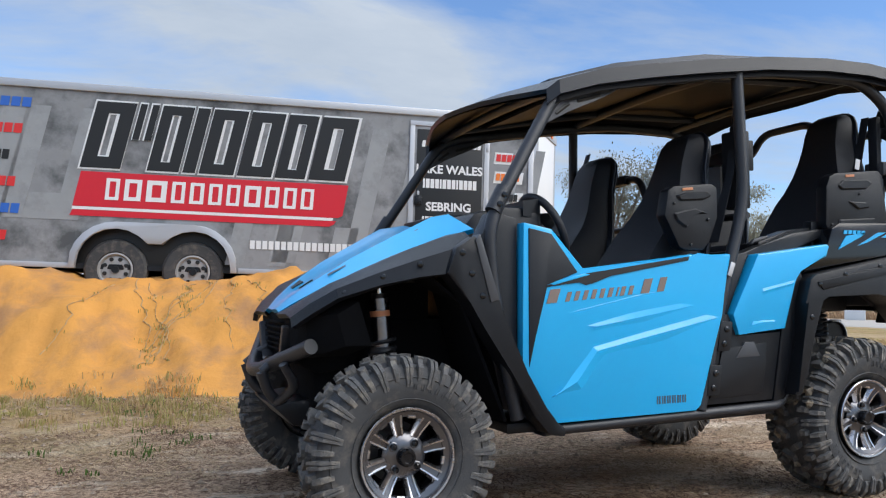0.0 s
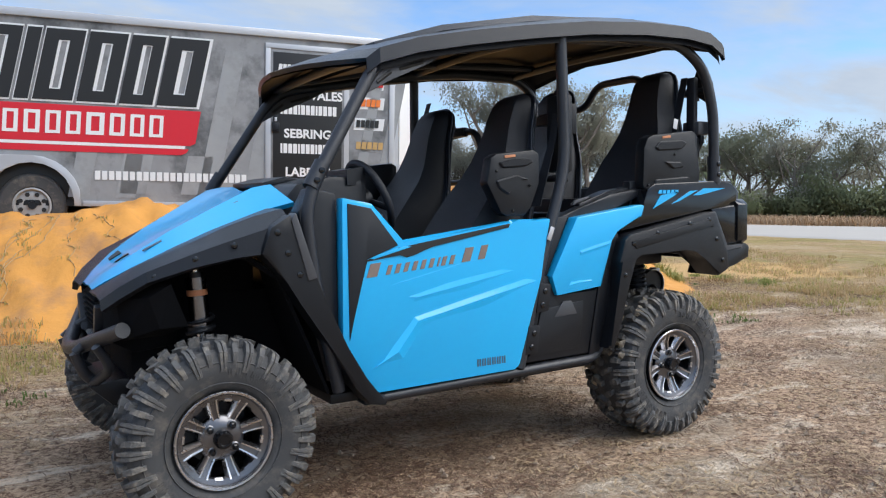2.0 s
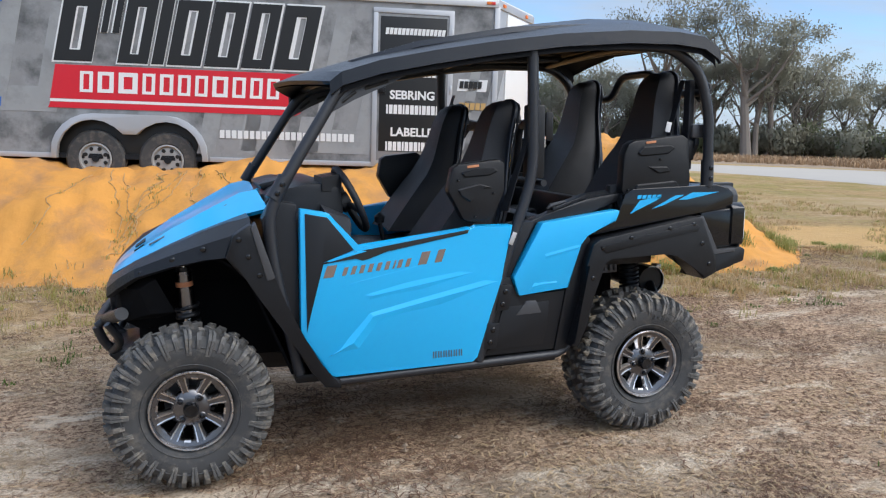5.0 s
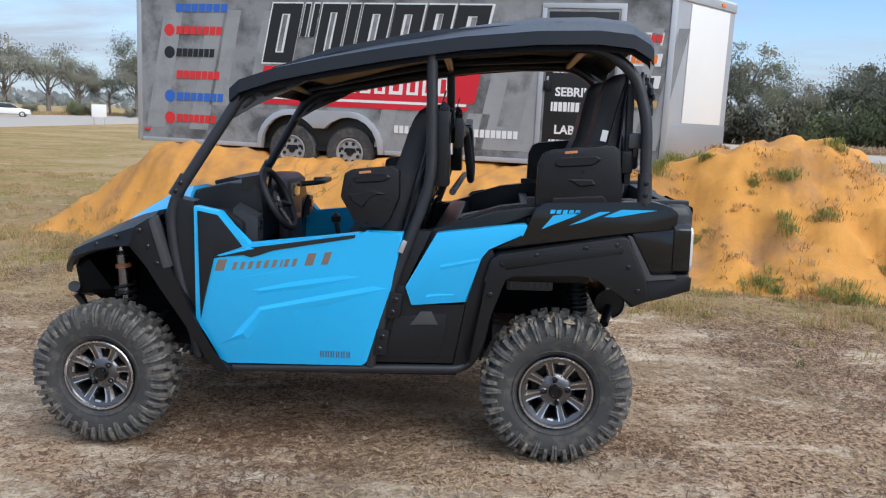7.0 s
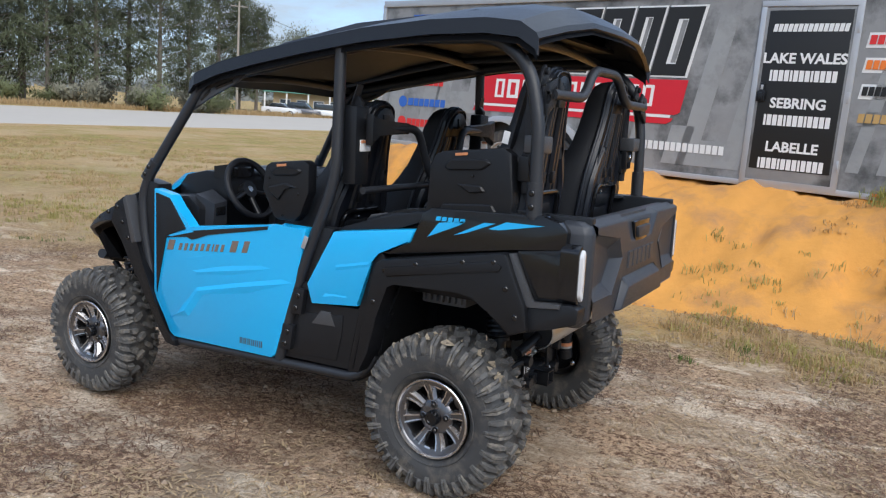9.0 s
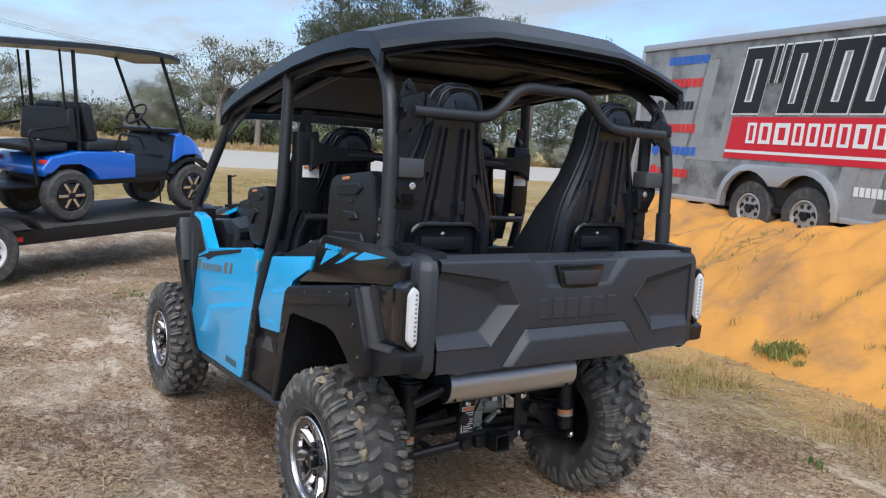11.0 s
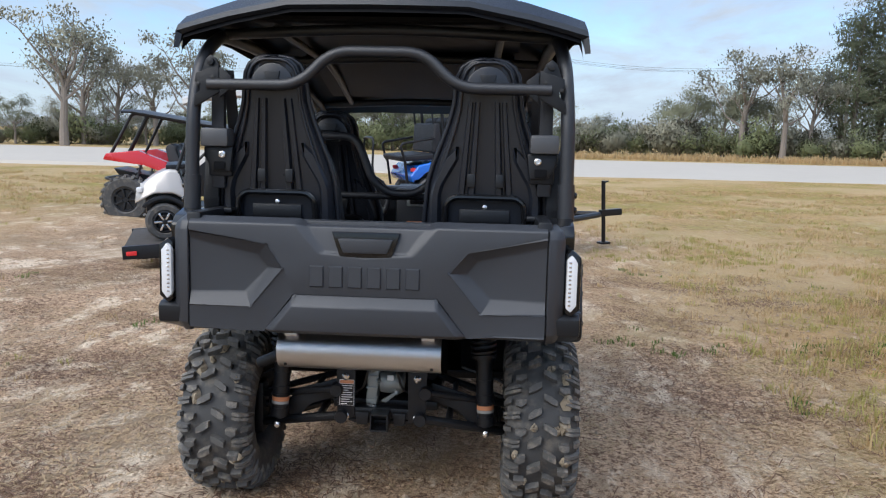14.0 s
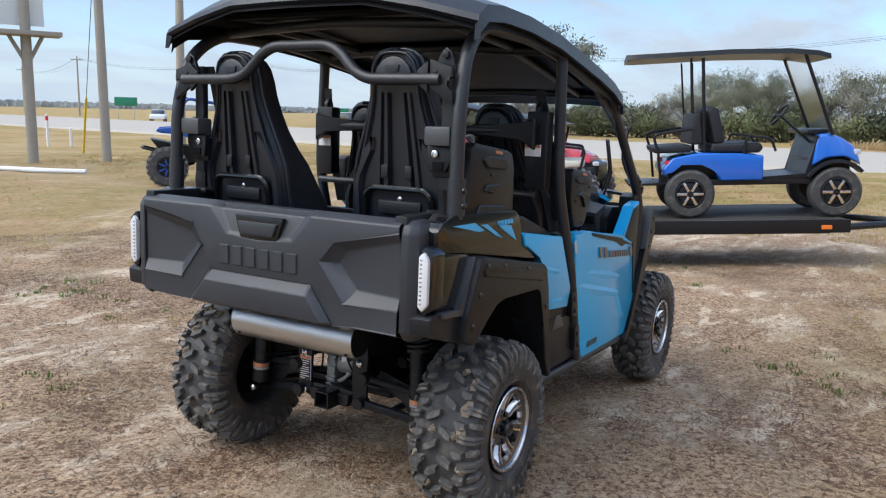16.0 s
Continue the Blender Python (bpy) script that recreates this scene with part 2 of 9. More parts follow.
GLASS = material("tinted_plastic_windscreen", (0.93, 0.94, 0.95), 0.02, 0, 0.02, 3, transmission=1.0, specular=0.2)
GLASS.node_tree.nodes["Principled BSDF"].inputs["IOR"].default_value = 1.1
CANOPYWHITE = material("weathered_white_canopy", (0.46, 0.455, 0.445), 0.5, 0, 0.08, 4)
WOOD = material("weathered_timber", (0.34, 0.305, 0.26), 0.9, 0, 0.25, 10, 0.4, 40)
CARGLASS = material("dark_car_glass", (0.02, 0.024, 0.028), 0.06, 0, 0.1, 3, coat=1.0)
CARWHITE = material("white_car_paint", (0.7, 0.71, 0.72), 0.25, 0, 0.05, 2, coat=0.6)
CARGREY = material("grey_car_paint", (0.12, 0.12, 0.13), 0.25, 0.4, 0.05, 2, coat=0.6)
WALLTAN = material("tan_stucco", (0.5, 0.4, 0.27), 0.9, 0, 0.1, 4, 0.2, 30)
ROOFGREEN = material("green_metal_roof", (0.06, 0.18, 0.12), 0.5, 0.2, 0.1, 2)
SIGNGREEN = material("green_road_sign", (0.02, 0.22, 0.12), 0.5, 0, 0.05, 2)


def leafy(m, share=0.45, crown=False):
    """Lets part of the daylight through thin leaves."""
    t = m.node_tree
    b = t.nodes["Principled BSDF"]
    tr = t.nodes.new("ShaderNodeBsdfTranslucent")
    t.links.new(b.inputs["Base Color"].links[0].from_socket, tr.inputs["Color"])
    mx = t.nodes.new("ShaderNodeMixShader")
    mx.inputs[0].default_value = share
    t.links.new(b.outputs[0], mx.inputs[1])
    t.links.new(tr.outputs[0], mx.inputs[2])
    t.links.new(mx.outputs[0], t.nodes["Material Output"].inputs[0])
    if crown:  # the leaves of a crown catch the light together, as a rounded mass
        co = t.nodes.new("ShaderNodeTexCoord")
        sub = t.nodes.new("ShaderNodeVectorMath")
        sub.operation = "SUBTRACT"
        sub.inputs[1].default_value = (0, 0, 1.2)
        t.links.new(co.outputs["Object"], sub.inputs[0])
        tr2 = t.nodes.new("ShaderNodeVectorTransform")
        tr2.vector_type, tr2.convert_from, tr2.convert_to = "NORMAL", "OBJECT", "WORLD"
        t.links.new(sub.outputs[0], tr2.inputs[0])
        nrm = t.nodes.new("ShaderNodeVectorMath")
        nrm.operation = "NORMALIZE"
        t.links.new(tr2.outputs[0], nrm.inputs[0])
        t.links.new(nrm.outputs[0], b.inputs["Normal"])
        t.links.new(nrm.outputs[0], tr.inputs["Normal"])


for leaf in (LEAF_OAK, LEAF_GREY, LEAF_PINE, LEAF_BUSH):
    leafy(leaf, 0.35, True)
for leaf in (GRASS, GREEN, GREENTUFT, STRAW, LEAF_FAR):
    leafy(leaf)


def ground_material():
    m = bpy.data.materials.new("sandy_dirt_with_dry_grass")
    m.use_nodes = True
    t = m.node_tree
    b = t.nodes["Principled BSDF"]
    L = t.links.new
    co = t.nodes.new("ShaderNodeTexCoord")
    sep = t.nodes.new("ShaderNodeSeparateXYZ")
    L(co.outputs["Object"], sep.inputs[0])

    drawn = t.nodes.new("ShaderNodeMapping")  # wheels have drawn the surface out along the yard
    drawn.inputs["Scale"].default_value = (0.62, 1.25, 1.0)
    drawn.inputs["Rotation"].default_value = (0, 0, 0.25)
    L(co.outputs["Object"], drawn.inputs[0])

    def tex(scale, detail=6.0, rough=0.62, distort=0.0):
        n = t.nodes.new("ShaderNodeTexNoise")
        n.inputs["Scale"].default_value, n.inputs["Detail"].default_value = scale, detail
        n.inputs["Roughness"].default_value, n.inputs["Distortion"].default_value = rough, distort
        L(drawn.outputs[0] if scale in (1.15, 2.1, 3.0) else co.outputs["Object"], n.inputs["Vector"])
        return n.outputs["Fac"]

    def rng(v, a, c, lo=0.0, hi=1.0):
        n = t.nodes.new("ShaderNodeMapRange")
        n.interpolation_type = "SMOOTHSTEP"
        n.inputs["From Min"].default_value, n.inputs["From Max"].default_value = a, c
        n.inputs["To Min"].default_value, n.inputs["To Max"].default_value = lo, hi
        L(v, n.inputs["Value"])
        return n.outputs[0]

    def mix(fac, a, c):
        n = t.nodes.new("ShaderNodeMix")
        n.data_type = "RGBA"
        for key, v in (("Factor", fac), ("A", a), ("B", c)):
            if isinstance(v, (int, float)):
                n.inputs[key].default_value = v
            elif isinstance(v, tuple):
                n.inputs[key].default_value = (*v, 1)
            else:
                L(v, n.inputs[key])
        return n.outputs["Result"]

    def op(kind, a, c):
        n = t.nodes.new("ShaderNodeMath")
        n.operation = kind
        for k, v in enumerate((a, c)):
            if isinstance(v, (int, float)):
                n.inputs[k].default_value = v
            else:
                L(v, n.inputs[k])
        return n.outputs[0]

    # pale sand, with drifts of reddish-brown leaf litter that break up into scraps at their edges
    dirt = mix(rng(tex(3.0, 8), 0.35, 0.65), (0.44, 0.315, 0.205), (0.82, 0.675, 0.515))
    dirt = mix(rng(tex(45.0, 6, 0.75), 0.46, 0.58, 0, 0.6), dirt, (0.27, 0.185, 0.12))
    litter = mix(rng(tex(34.0, 8, 0.8, 0.6), 0.42, 0.56), (0.13, 0.066, 0.04), (0.62, 0.43, 0.28))
    scraps = op("ADD", tex(1.15, 10, 0.72, 0.6), op("MULTIPLY", op("SUBTRACT", tex(38.0, 6, 0.8), 0.5), 0.30))
    col = mix(rng(scraps, 0.425, 0.51, 0, 0.95), dirt, litter)
    col = mix(rng(tex(2.1, 9, 0.72), 0.55, 0.62, 0, 0.72), col, (0.83, 0.685, 0.52))
    col = mix(rng(op("ADD", tex(0.42, 7, 0.68), op("MULTIPLY", op("SUBTRACT", tex(26.0, 6, 0.8), 0.5), 0.22)), 0.55, 0.64, 0, 0.6), col, mix(tex(18.0, 7, 0.75), (0.115, 0.075, 0.05), (0.36, 0.265, 0.175)))
    col = mix(rng(tex(70.0, 5, 0.75), 0.56, 0.72, 0, 0.7), col, (0.11, 0.07, 0.045))
    # the field beyond the bare yard turns to dry and green grass
    edge = op("ADD", sep.outputs["X"], op("MULTIPLY", op("SUBTRACT", tex(0.22, 5), 0.5), 14.0))
    field = rng(edge, -9.5, -15.0)
    side = op("ADD", sep.outputs["Y"], op("MULTIPLY", op("SUBTRACT", tex(0.3, 5), 0.5), 5.0))
    field = op("MAXIMUM", field, rng(side, 7.5, 10.5))
    field = op("MAXIMUM", field, op("MULTIPLY", rng(side, -5.0, -9.0), 0.8))
    field = op("MAXIMUM", field, op("MULTIPLY", rng(edge, 4.0, 7.5), 0.85))
    field = op("MAXIMUM", field, op("MULTIPLY", rng(side, 1.2, 3.2), 0.85))
    grass = mix(rng(tex(0.5, 8, 0.7), 0.38, 0.62), (0.43, 0.285, 0.135), (0.28, 0.235, 0.07))
    grass = mix(rng(tex(9.0, 8, 0.75), 0.47, 0.60, 0, 0.75), grass, (0.20, 0.125, 0.06))
    grass = mix(rng(tex(0.16, 6, 0.65), 0.47, 0.60, 0, 0.75), grass, (0.43, 0.31, 0.17))
    col = mix(op("MULTIPLY", field, rng(tex(1.6, 7, 0.7), 0.25, 0.45)), col, grass)
    # a bare patch of the same orange sand as the heap, beside the grass
    px, py = op("DIVIDE", op("SUBTRACT", sep.outputs["X"], 8.0), 2.3), op("DIVIDE", op("SUBTRACT", sep.outputs["Y"], 4.7), 1.7)
    patch = op("ADD", op("ADD", op("MULTIPLY", px, px), op("MULTIPLY", py, py)), op("MULTIPLY", op("SUBTRACT", tex(0.9, 8, 0.75), 0.5), 2.4))
    col = mix(rng(patch, 1.15, 0.55, 0, 0.8), col, mix(tex(6.0, 8, 0.7), (0.50, 0.31, 0.13), (0.74, 0.47, 0.20)))
    # sand washed out from the heap's foot
    along = op("ADD", op("MULTIPLY", sep.outputs["X"], 0.98), op("MULTIPLY", sep.outputs["Y"], -0.2))
    out = op("ADD", op("ADD", op("MULTIPLY", sep.outputs["X"], 0.2), op("MULTIPLY", sep.outputs["Y"], 0.98)), op("MULTIPLY", op("SUBTRACT", tex(1.3, 8, 0.75), 0.5), 1.6))
    wash = op("MULTIPLY", op("MULTIPLY", rng(out, 2.65, 3.15), rng(along, -2.6, -1.6)), rng(along, 1.6, 0.6, 0, 0.8))
    col = mix(wash, col, mix(tex(6.0, 8, 0.7), (0.50, 0.30, 0.11), (0.74, 0.46, 0.18)))
    L(col, b.inputs["Base Color"])
    b.inputs["Roughness"].default_value = 0.95
    b.inputs["Specular IOR Level"].default_value = 0.2
    bp = t.nodes.new("ShaderNodeBump")
    bp.inputs["Strength"].default_value, bp.inputs["Distance"].default_value = 1.0, 0.05
    L(op("ADD", op("ADD", tex(9.0, 8, 0.7), op("MULTIPLY", tex(3.0, 8), 0.9)), op("MULTIPLY", tex(45.0, 5, 0.7), 0.5)), bp.inputs["Height"])
    L(bp.outputs[0], b.inputs["Normal"])
    return m


GROUND = ground_material()
VERGE = material("dry_verge_soil", (0.30, 0.215, 0.14), 0.95, 0, 0.35, 0.7, spot=(0.20, 0.15, 0.09), spot_scale=0.6)


# ---- mesh helpers ----
def part(name, bm, mat, parent=None, label="", smooth=35, pose_=None):
    """Links a bmesh as one mesh object, under a thing or a part."""
    bmesh.ops.recalc_face_normals(bm, faces=bm.faces)
    me = bpy.data.meshes.new(name)
    bm.to_mesh(me)
    bm.free()
    me.materials.append(mat)
    if smooth:
        me.polygons.foreach_set("use_smooth", [True] * len(me.polygons))
        me.set_sharp_from_angle(angle=radians(smooth))
    ob = new(name, me)
    if parent is not None:
        ob.parent = parent
    if pose_ is not None:
        ob.matrix_basis = pose_
    if label:
        tagged(ob, label)
    return ob


def thing(name, m, label, category, group="", kind=""):
    ob = new(name)
    ob.empty_display_size = 0.2
    ob.matrix_basis = m
    return tagged(ob, label, category, group, kind)


def box(bm, center, size, bevel=0.0, turn=None):
    r = bmesh.ops.create_cube(bm, size=1.0)
    m = Matrix.Translation(center) @ (turn or Matrix()) @ Matrix.Diagonal((*size, 1))
    bmesh.ops.transform(bm, matrix=m, verts=r["verts"])
    if bevel:
        edges = list({e for v in r["verts"] for e in v.link_edges})
        bmesh.ops.bevel(bm, geom=edges, offset=bevel, segments=2, affect="EDGES", profile=0.6)
    return bm


def prism(bm, poly, lo, hi, axis="y", bevel=0.0, segments=2, taper=0.0):
    """A polygon in the plane across an axis, drawn out along it; bevel rounds the rim of the hi side and lo side."""
    def place(a, b, c):
        return {"y": (a, c, b), "x": (c, a, b), "z": (a, b, c)}[axis]
    n = len(poly)
    ca, cb = sum(p[0] for p in poly) / n, sum(p[1] for p in poly) / n
    low = [bm.verts.new(place(a, b, lo)) for a, b in poly]
    high = [bm.verts.new(place(a + (ca - a) * taper, b + (cb - b) * taper, hi)) for a, b in poly]
    faces = [bm.faces.new(low), bm.faces.new(high[::-1])]
    faces += [bm.faces.new((low[k], high[k], high[(k + 1) % n], low[(k + 1) % n])) for k in range(n)]
    if bevel:
        edges = list({e for f in faces[:2] for e in f.edges} | {e for f in faces[2:] for e in f.edges})
        bmesh.ops.bevel(bm, geom=edges, offset=bevel, segments=segments, affect="EDGES", profile=0.6, clamp_overlap=True)
    return bm


def fillet(pts, bend, steps=5):
    pts = [Vector(p) for p in pts]
    out = [pts[0]]
    for a, b, c in zip(pts, pts[1:], pts[2:]):
        u, w = (a - b), (c - b)
        d = min(bend, u.length * 0.45, w.length * 0.45)
        p, q = b + u.normalized() * d, b + w.normalized() * d
        for k in range(steps + 1):
            s = k / steps
            out.append((1 - s) ** 2 * p + 2 * s * (1 - s) * b + s * s * q)
    return out + [pts[-1]]


def tube(bm, pts, r, n=12, bend=0.0, closed=False):
    pts = fillet(pts, bend) if bend else [Vector(p) for p in pts]
    if closed:
        pts = pts + [pts[0], pts[1]]
    rings, side = [], None
    for k, p in enumerate(pts):
        d = (pts[min(k + 1, len(pts) - 1)] - pts[max(k - 1, 0)]).normalized()
        if side is None:
            side = d.orthogonal().normalized()
        side = (side - d * side.dot(d)).normalized()
        up = d.cross(side)
        rings.append([bm.verts.new(p + r * (math.cos(a) * side + math.sin(a) * up)) for a in (2 * math.pi * j / n for j in range(n))])
    for a, b in zip(rings, rings[1:]):
        for j in range(n):
            bm.faces.new((a[j], a[(j + 1) % n], b[(j + 1) % n], b[j]))
    if not closed:
        bm.faces.new(rings[0][::-1])
        bm.faces.new(rings[-1])
    return bm


def lathe(bm, profile, axis="y", n=48, center=(0, 0, 0), closed=False):
    """Turns (radius, along) pairs round an axis."""
    rings = []
    for r, h in profile:
        ring = []
        for j in range(n):
            a = 2 * math.pi * j / n
            c, s = r * math.cos(a), r * math.sin(a)
            p = {"y": (c, h, s), "x": (h, c, s), "z": (c, s, h)}[axis]
            ring.append(bm.verts.new(Vector(p) + Vector(center)))
        rings.append(ring)
    pairs = list(zip(rings, rings[1:])) + ([(rings[-1], rings[0])] if closed else [])
    for a, b in pairs:
        for j in range(n):
            bm.faces.new((a[j], a[(j + 1) % n], b[(j + 1) % n], b[j]))
    if not closed:
        bm.faces.new(rings[0][::-1])
        bm.faces.new(rings[-1])
    return bm


def skin(bm, rows, thick=0.0, cap=False):
    """Quads over rows of points; thick gives it a body."""
    grid = [[bm.verts.new(p) for p in row] for row in rows]
    faces = [bm.faces.new((a[k], a[k + 1], b[k + 1], b[k])) for a, b in zip(grid, grid[1:]) for k in range(len(a) - 1)]
    if thick:
        bmesh.ops.recalc_face_normals(bm, faces=faces)
        bmesh.ops.solidify(bm, geom=faces, thickness=thick)
    return bm


def loft(bm, sections):
    """A closed body through rings of equal counts."""
    rings = [[bm.verts.new(p) for p in s] for s in sections]
    n = len(rings[0])
    for a, b in zip(rings, rings[1:]):
        for j in range(n):
            bm.faces.new((a[j], a[(j + 1) % n], b[(j + 1) % n], b[j]))
    bm.faces.new(rings[0][::-1])
    bm.faces.new(rings[-1])
    return bm


def rod(bm, a, b, r, n=12):
    return tube(bm, [a, b], r, n)


def coil(bm, a, b, radius, wire, turns, n=6):
    a, b = Vector(a), Vector(b)
    d = (b - a).normalized()
    u = d.orthogonal().normalized()
    w = d.cross(u)
    steps = turns * 12
    tube(bm, [a + (b - a) * (k / steps) + radius * (math.cos(k * math.pi / 6) * u + math.sin(k * math.pi / 6) * w) for k in range(steps + 1)], wire, n)
    return bm


def B():
    return bmesh.new()


def slanted_bars(parent, name, mat, u0, u1, z0, z1, y, widths, slant=0.18, gap=0.12, shapes="", thick=0.004, label="", heavy=0.3):
    """Lettering that stays unlettered: each character is one part, a plain shape of its width: d two uprights, x a hollow box, i a bar, c a small raised pair."""
    total = sum(widths) + gap * (len(widths) - 1)
    k, h, u = (u1 - u0) / total, z1 - z0, u0
    for n, w in enumerate(widths):
        bm, ww = B(), w * k
        kind = shapes[n % len(shapes)] if shapes else "b"

        def quad(a, b, lo, hi):
            prism(bm, [(a + slant * lo, z0 + lo), (b + slant * lo, z0 + lo), (b + slant * hi, z0 + hi), (a + slant * hi, z0 + hi)], y - thick, y, "y")
        lo, hi = (0.45 * h, h) if kind == "c" else (0.0, h)
        st = ww * heavy
        if kind in "bi":
            quad(u, u + ww, lo, hi)
        else:
            quad(u, u + st, lo, hi)
            quad(u + ww - st, u + ww, lo, hi)
            if kind == "x":
                e = min(st, (hi - lo) * 0.3) * 0.85
                quad(u + st, u + ww - st, lo, lo + e)
                quad(u + st, u + ww - st, hi - e, hi)
            if kind == "y":
                quad(u + st, u + ww - st, 0.38 * h, 0.62 * h)
        part(name, bm, mat, parent, label, smooth=0)
        u += ww + gap * k


def raised(bm, poly, lo, hi, inset, axis="x"):
    """A polygon that rises from lo to hi with sloping sides, its top drawn in by inset."""
    n = len(poly)
    area = sum(a[0] * b[1] - b[0] * a[1] for a, b in zip(poly, poly[1:] + poly[:1]))
    sg = 1 if area > 0 else -1
    top = []
    for k in range(n):
        a, b, c = Vector(poly[k - 1]), Vector(poly[k]), Vector(poly[(k + 1) % n])
        n1, n2 = (b - a).normalized(), (c - b).normalized()
        n1, n2 = Vector((-n1.y, n1.x)) * sg, Vector((-n2.y, n2.x)) * sg
        m = (n1 + n2) / max(0.35, 1 + n1.dot(n2))
        top.append(b + m * inset)
    put = {"x": lambda p, h: (h, p[0], p[1]), "y": lambda p, h: (p[0], h, p[1])}[axis]
    A = [bm.verts.new(put(p, lo)) for p in poly]
    T = [bm.verts.new(put(p, hi)) for p in top]
    for k in range(n):
        bm.faces.new((A[k], A[(k + 1) % n], T[(k + 1) % n], T[k]))
    bm.faces.new(T)
    return bm


# ---- the land ----
TILT = radians(1.6)  # the yard falls gently towards the road


def smooth01(v):
    v = max(0.0, min(1.0, v))
    return v * v * (3 - 2 * v)


def yard(x, y):
    """Height of the ground."""
    s = math.sin(TILT)
    z = s * (x if abs(x) < 6 else math.copysign(6 + 4 * (1 - math.exp(-(abs(x) - 6) / 4)), x))
    z -= 0.14 * smooth01((-x - 3.5) / 3) * smooth01((1.5 - y) / 3)
    d = math.hypot(x, y)
    z += 0.27 * smooth01((-y - 2.5) / 5) * smooth01((-x - 2) / 4) * (1 - smooth01((d - 25) / 15))
    if d < 40:
        n = noise.noise(Vector((x * 0.35, y * 0.35, 0.3))) * 0.05 + noise.noise(Vector((x * 1.3, y * 1.3, 4.3))) * 0.018 + noise.noise(Vector((x * 4.5, y * 4.5, 7.3))) * 0.008
        z += n * (1.0 if d > 3.0 else 0.35) * (1 - smooth01((d - 25) / 15))
    return z


def ground_sheet():
    def steps():
        out, v, d = [0.0], 0.0, 0.16
        while v < 3000:
            v += d
            out.append(v)
            d *= 1.0 if v < 7.5 else 1.09
        return [-v for v in out[:0:-1]] + out
    xs = ys = steps()
    verts = [(x, y, yard(x, y)) for y in ys for x in xs]
    n = len(xs)
    faces = [(j * n + i, j * n + i + 1, (j + 1) * n + i + 1, (j + 1) * n + i) for j in range(n - 1) for i in range(n - 1)]
    me = bpy.data.meshes.new("ground")
    me.from_pydata(verts, [], faces)
    me.materials.append(GROUND)
    me.polygons.foreach_set("use_smooth", [True] * len(me.polygons))
    return tagged(new("ground", me), "sandy yard with dry grass and bare dirt patches", "ground", kind="structure")


ground_sheet()


def strip(name, pts, z, mat, label, category):
    """A flat way along a line of (x, y, half width)."""
    bm, rows = B(), []
    for k, (x, y, w) in enumerate(pts):
        a, b = pts[max(0, k - 1)], pts[min(len(pts) - 1, k + 1)]
        d = Vector((b[0] - a[0], b[1] - a[1])).normalized()
        rows.append([(x - e * d.y * w * f, y + e * d.x * w * f, z + h) for e, f, h in ((1, 1.0, -0.3), (1, 0.97, 0.04), (1, 0.9, 0.09), (-1, 0.9, 0.09), (-1, 0.97, 0.04), (-1, 1.0, -0.3))])
    skin(bm, rows)
    for f in bm.faces:
        if f.normal.z < 0:
            f.normal_flip()
    return tagged(part(name, bm, mat), label, category, kind="structure")


strip("road", [(-62, -600, 12), (-55, -120, 12), (-46, -40, 12), (-43, 0, 12), (-44, 40, 12), (-50, 90, 12), (-80, 300, 12)], -0.30, ROAD, "pale sun-bleached asphalt highway beside the yard", "road")
strip("side_road", [(10, 140, 4.5), (19, 70, 4.5), (25.5, 36, 5), (30.5, 25, 9), (34.5, 13, 15), (39, 0, 19), (56, -28, 22), (95, -80, 24)], 0.24, ROAD, "pale asphalt side road widening towards a junction behind the yard", "road")
strip("verge", [(26, 130, 14), (36, 72, 15), (52, 44, 18), (70, 16, 20), (100, -20, 22)], 0.20, VERGE, "brown dry-grass verge beyond the side road", "verge")

# the trailer's side line, front to rear, near the mound's crest
T_FRONT, T_TURN = Vector((-4.21, 6.55)), radians(-11.58)
T_DIR = Vector((math.cos(T_TURN), math.sin(T_TURN)))
T_BACK = Vector((-T_DIR.y, T_DIR.x))


def mound_height(u, v):
    """u along the trailer from its front, v away from the camera's side of it."""
    crest = 1.20 - 0.018 * u + 0.36 * math.exp(-((u - 8.4) / 1.25) ** 2) * math.exp(-((v + 0.1) / 1.3) ** 2) + 0.05 * math.sin(u * 1.7)
    foot = -2.4 + 1.15 * smooth01((2.6 - u) / 3.5) + 0.2 * math.sin(u * 0.9 + 1.0) + 0.2 * noise.noise(Vector((u * 0.8, 0, 2)))
    front = smooth01((v - foot) / (abs(foot) - 0.15))
    front = front ** 1.05
    back = smooth01((5.2 - v) / 2.2)
    left = smooth01((u + 2.0) / 2.8)
    right = smooth01((11.3 - u + 0.2 * v) / 2.6)
    h = crest * front * back * left * right
    rough = noise.noise(Vector((u * 1.1, v * 1.1, 5))) * 0.13 + noise.noise(Vector((u * 3.3, v * 2.6, 9))) * 0.085 + noise.noise(Vector((u * 7, v * 5, 1))) * 0.05
    rough += (noise.noise(Vector((u * 3.1, v * 2.2, 21))) * 0.12 + noise.noise(Vector((u * 8.5, v * 6.5, 23))) * 0.06) * smooth01((u - 6.2) / 1.5)
    gully = -0.19 * max(0, math.sin(u * 2.9 + 2 * noise.noise(Vector((u * 0.7, v * 0.9, 3))))) ** 4 * front * (1 - front) * 3
    return h + (rough + gully) * min(1, h * 2.2)


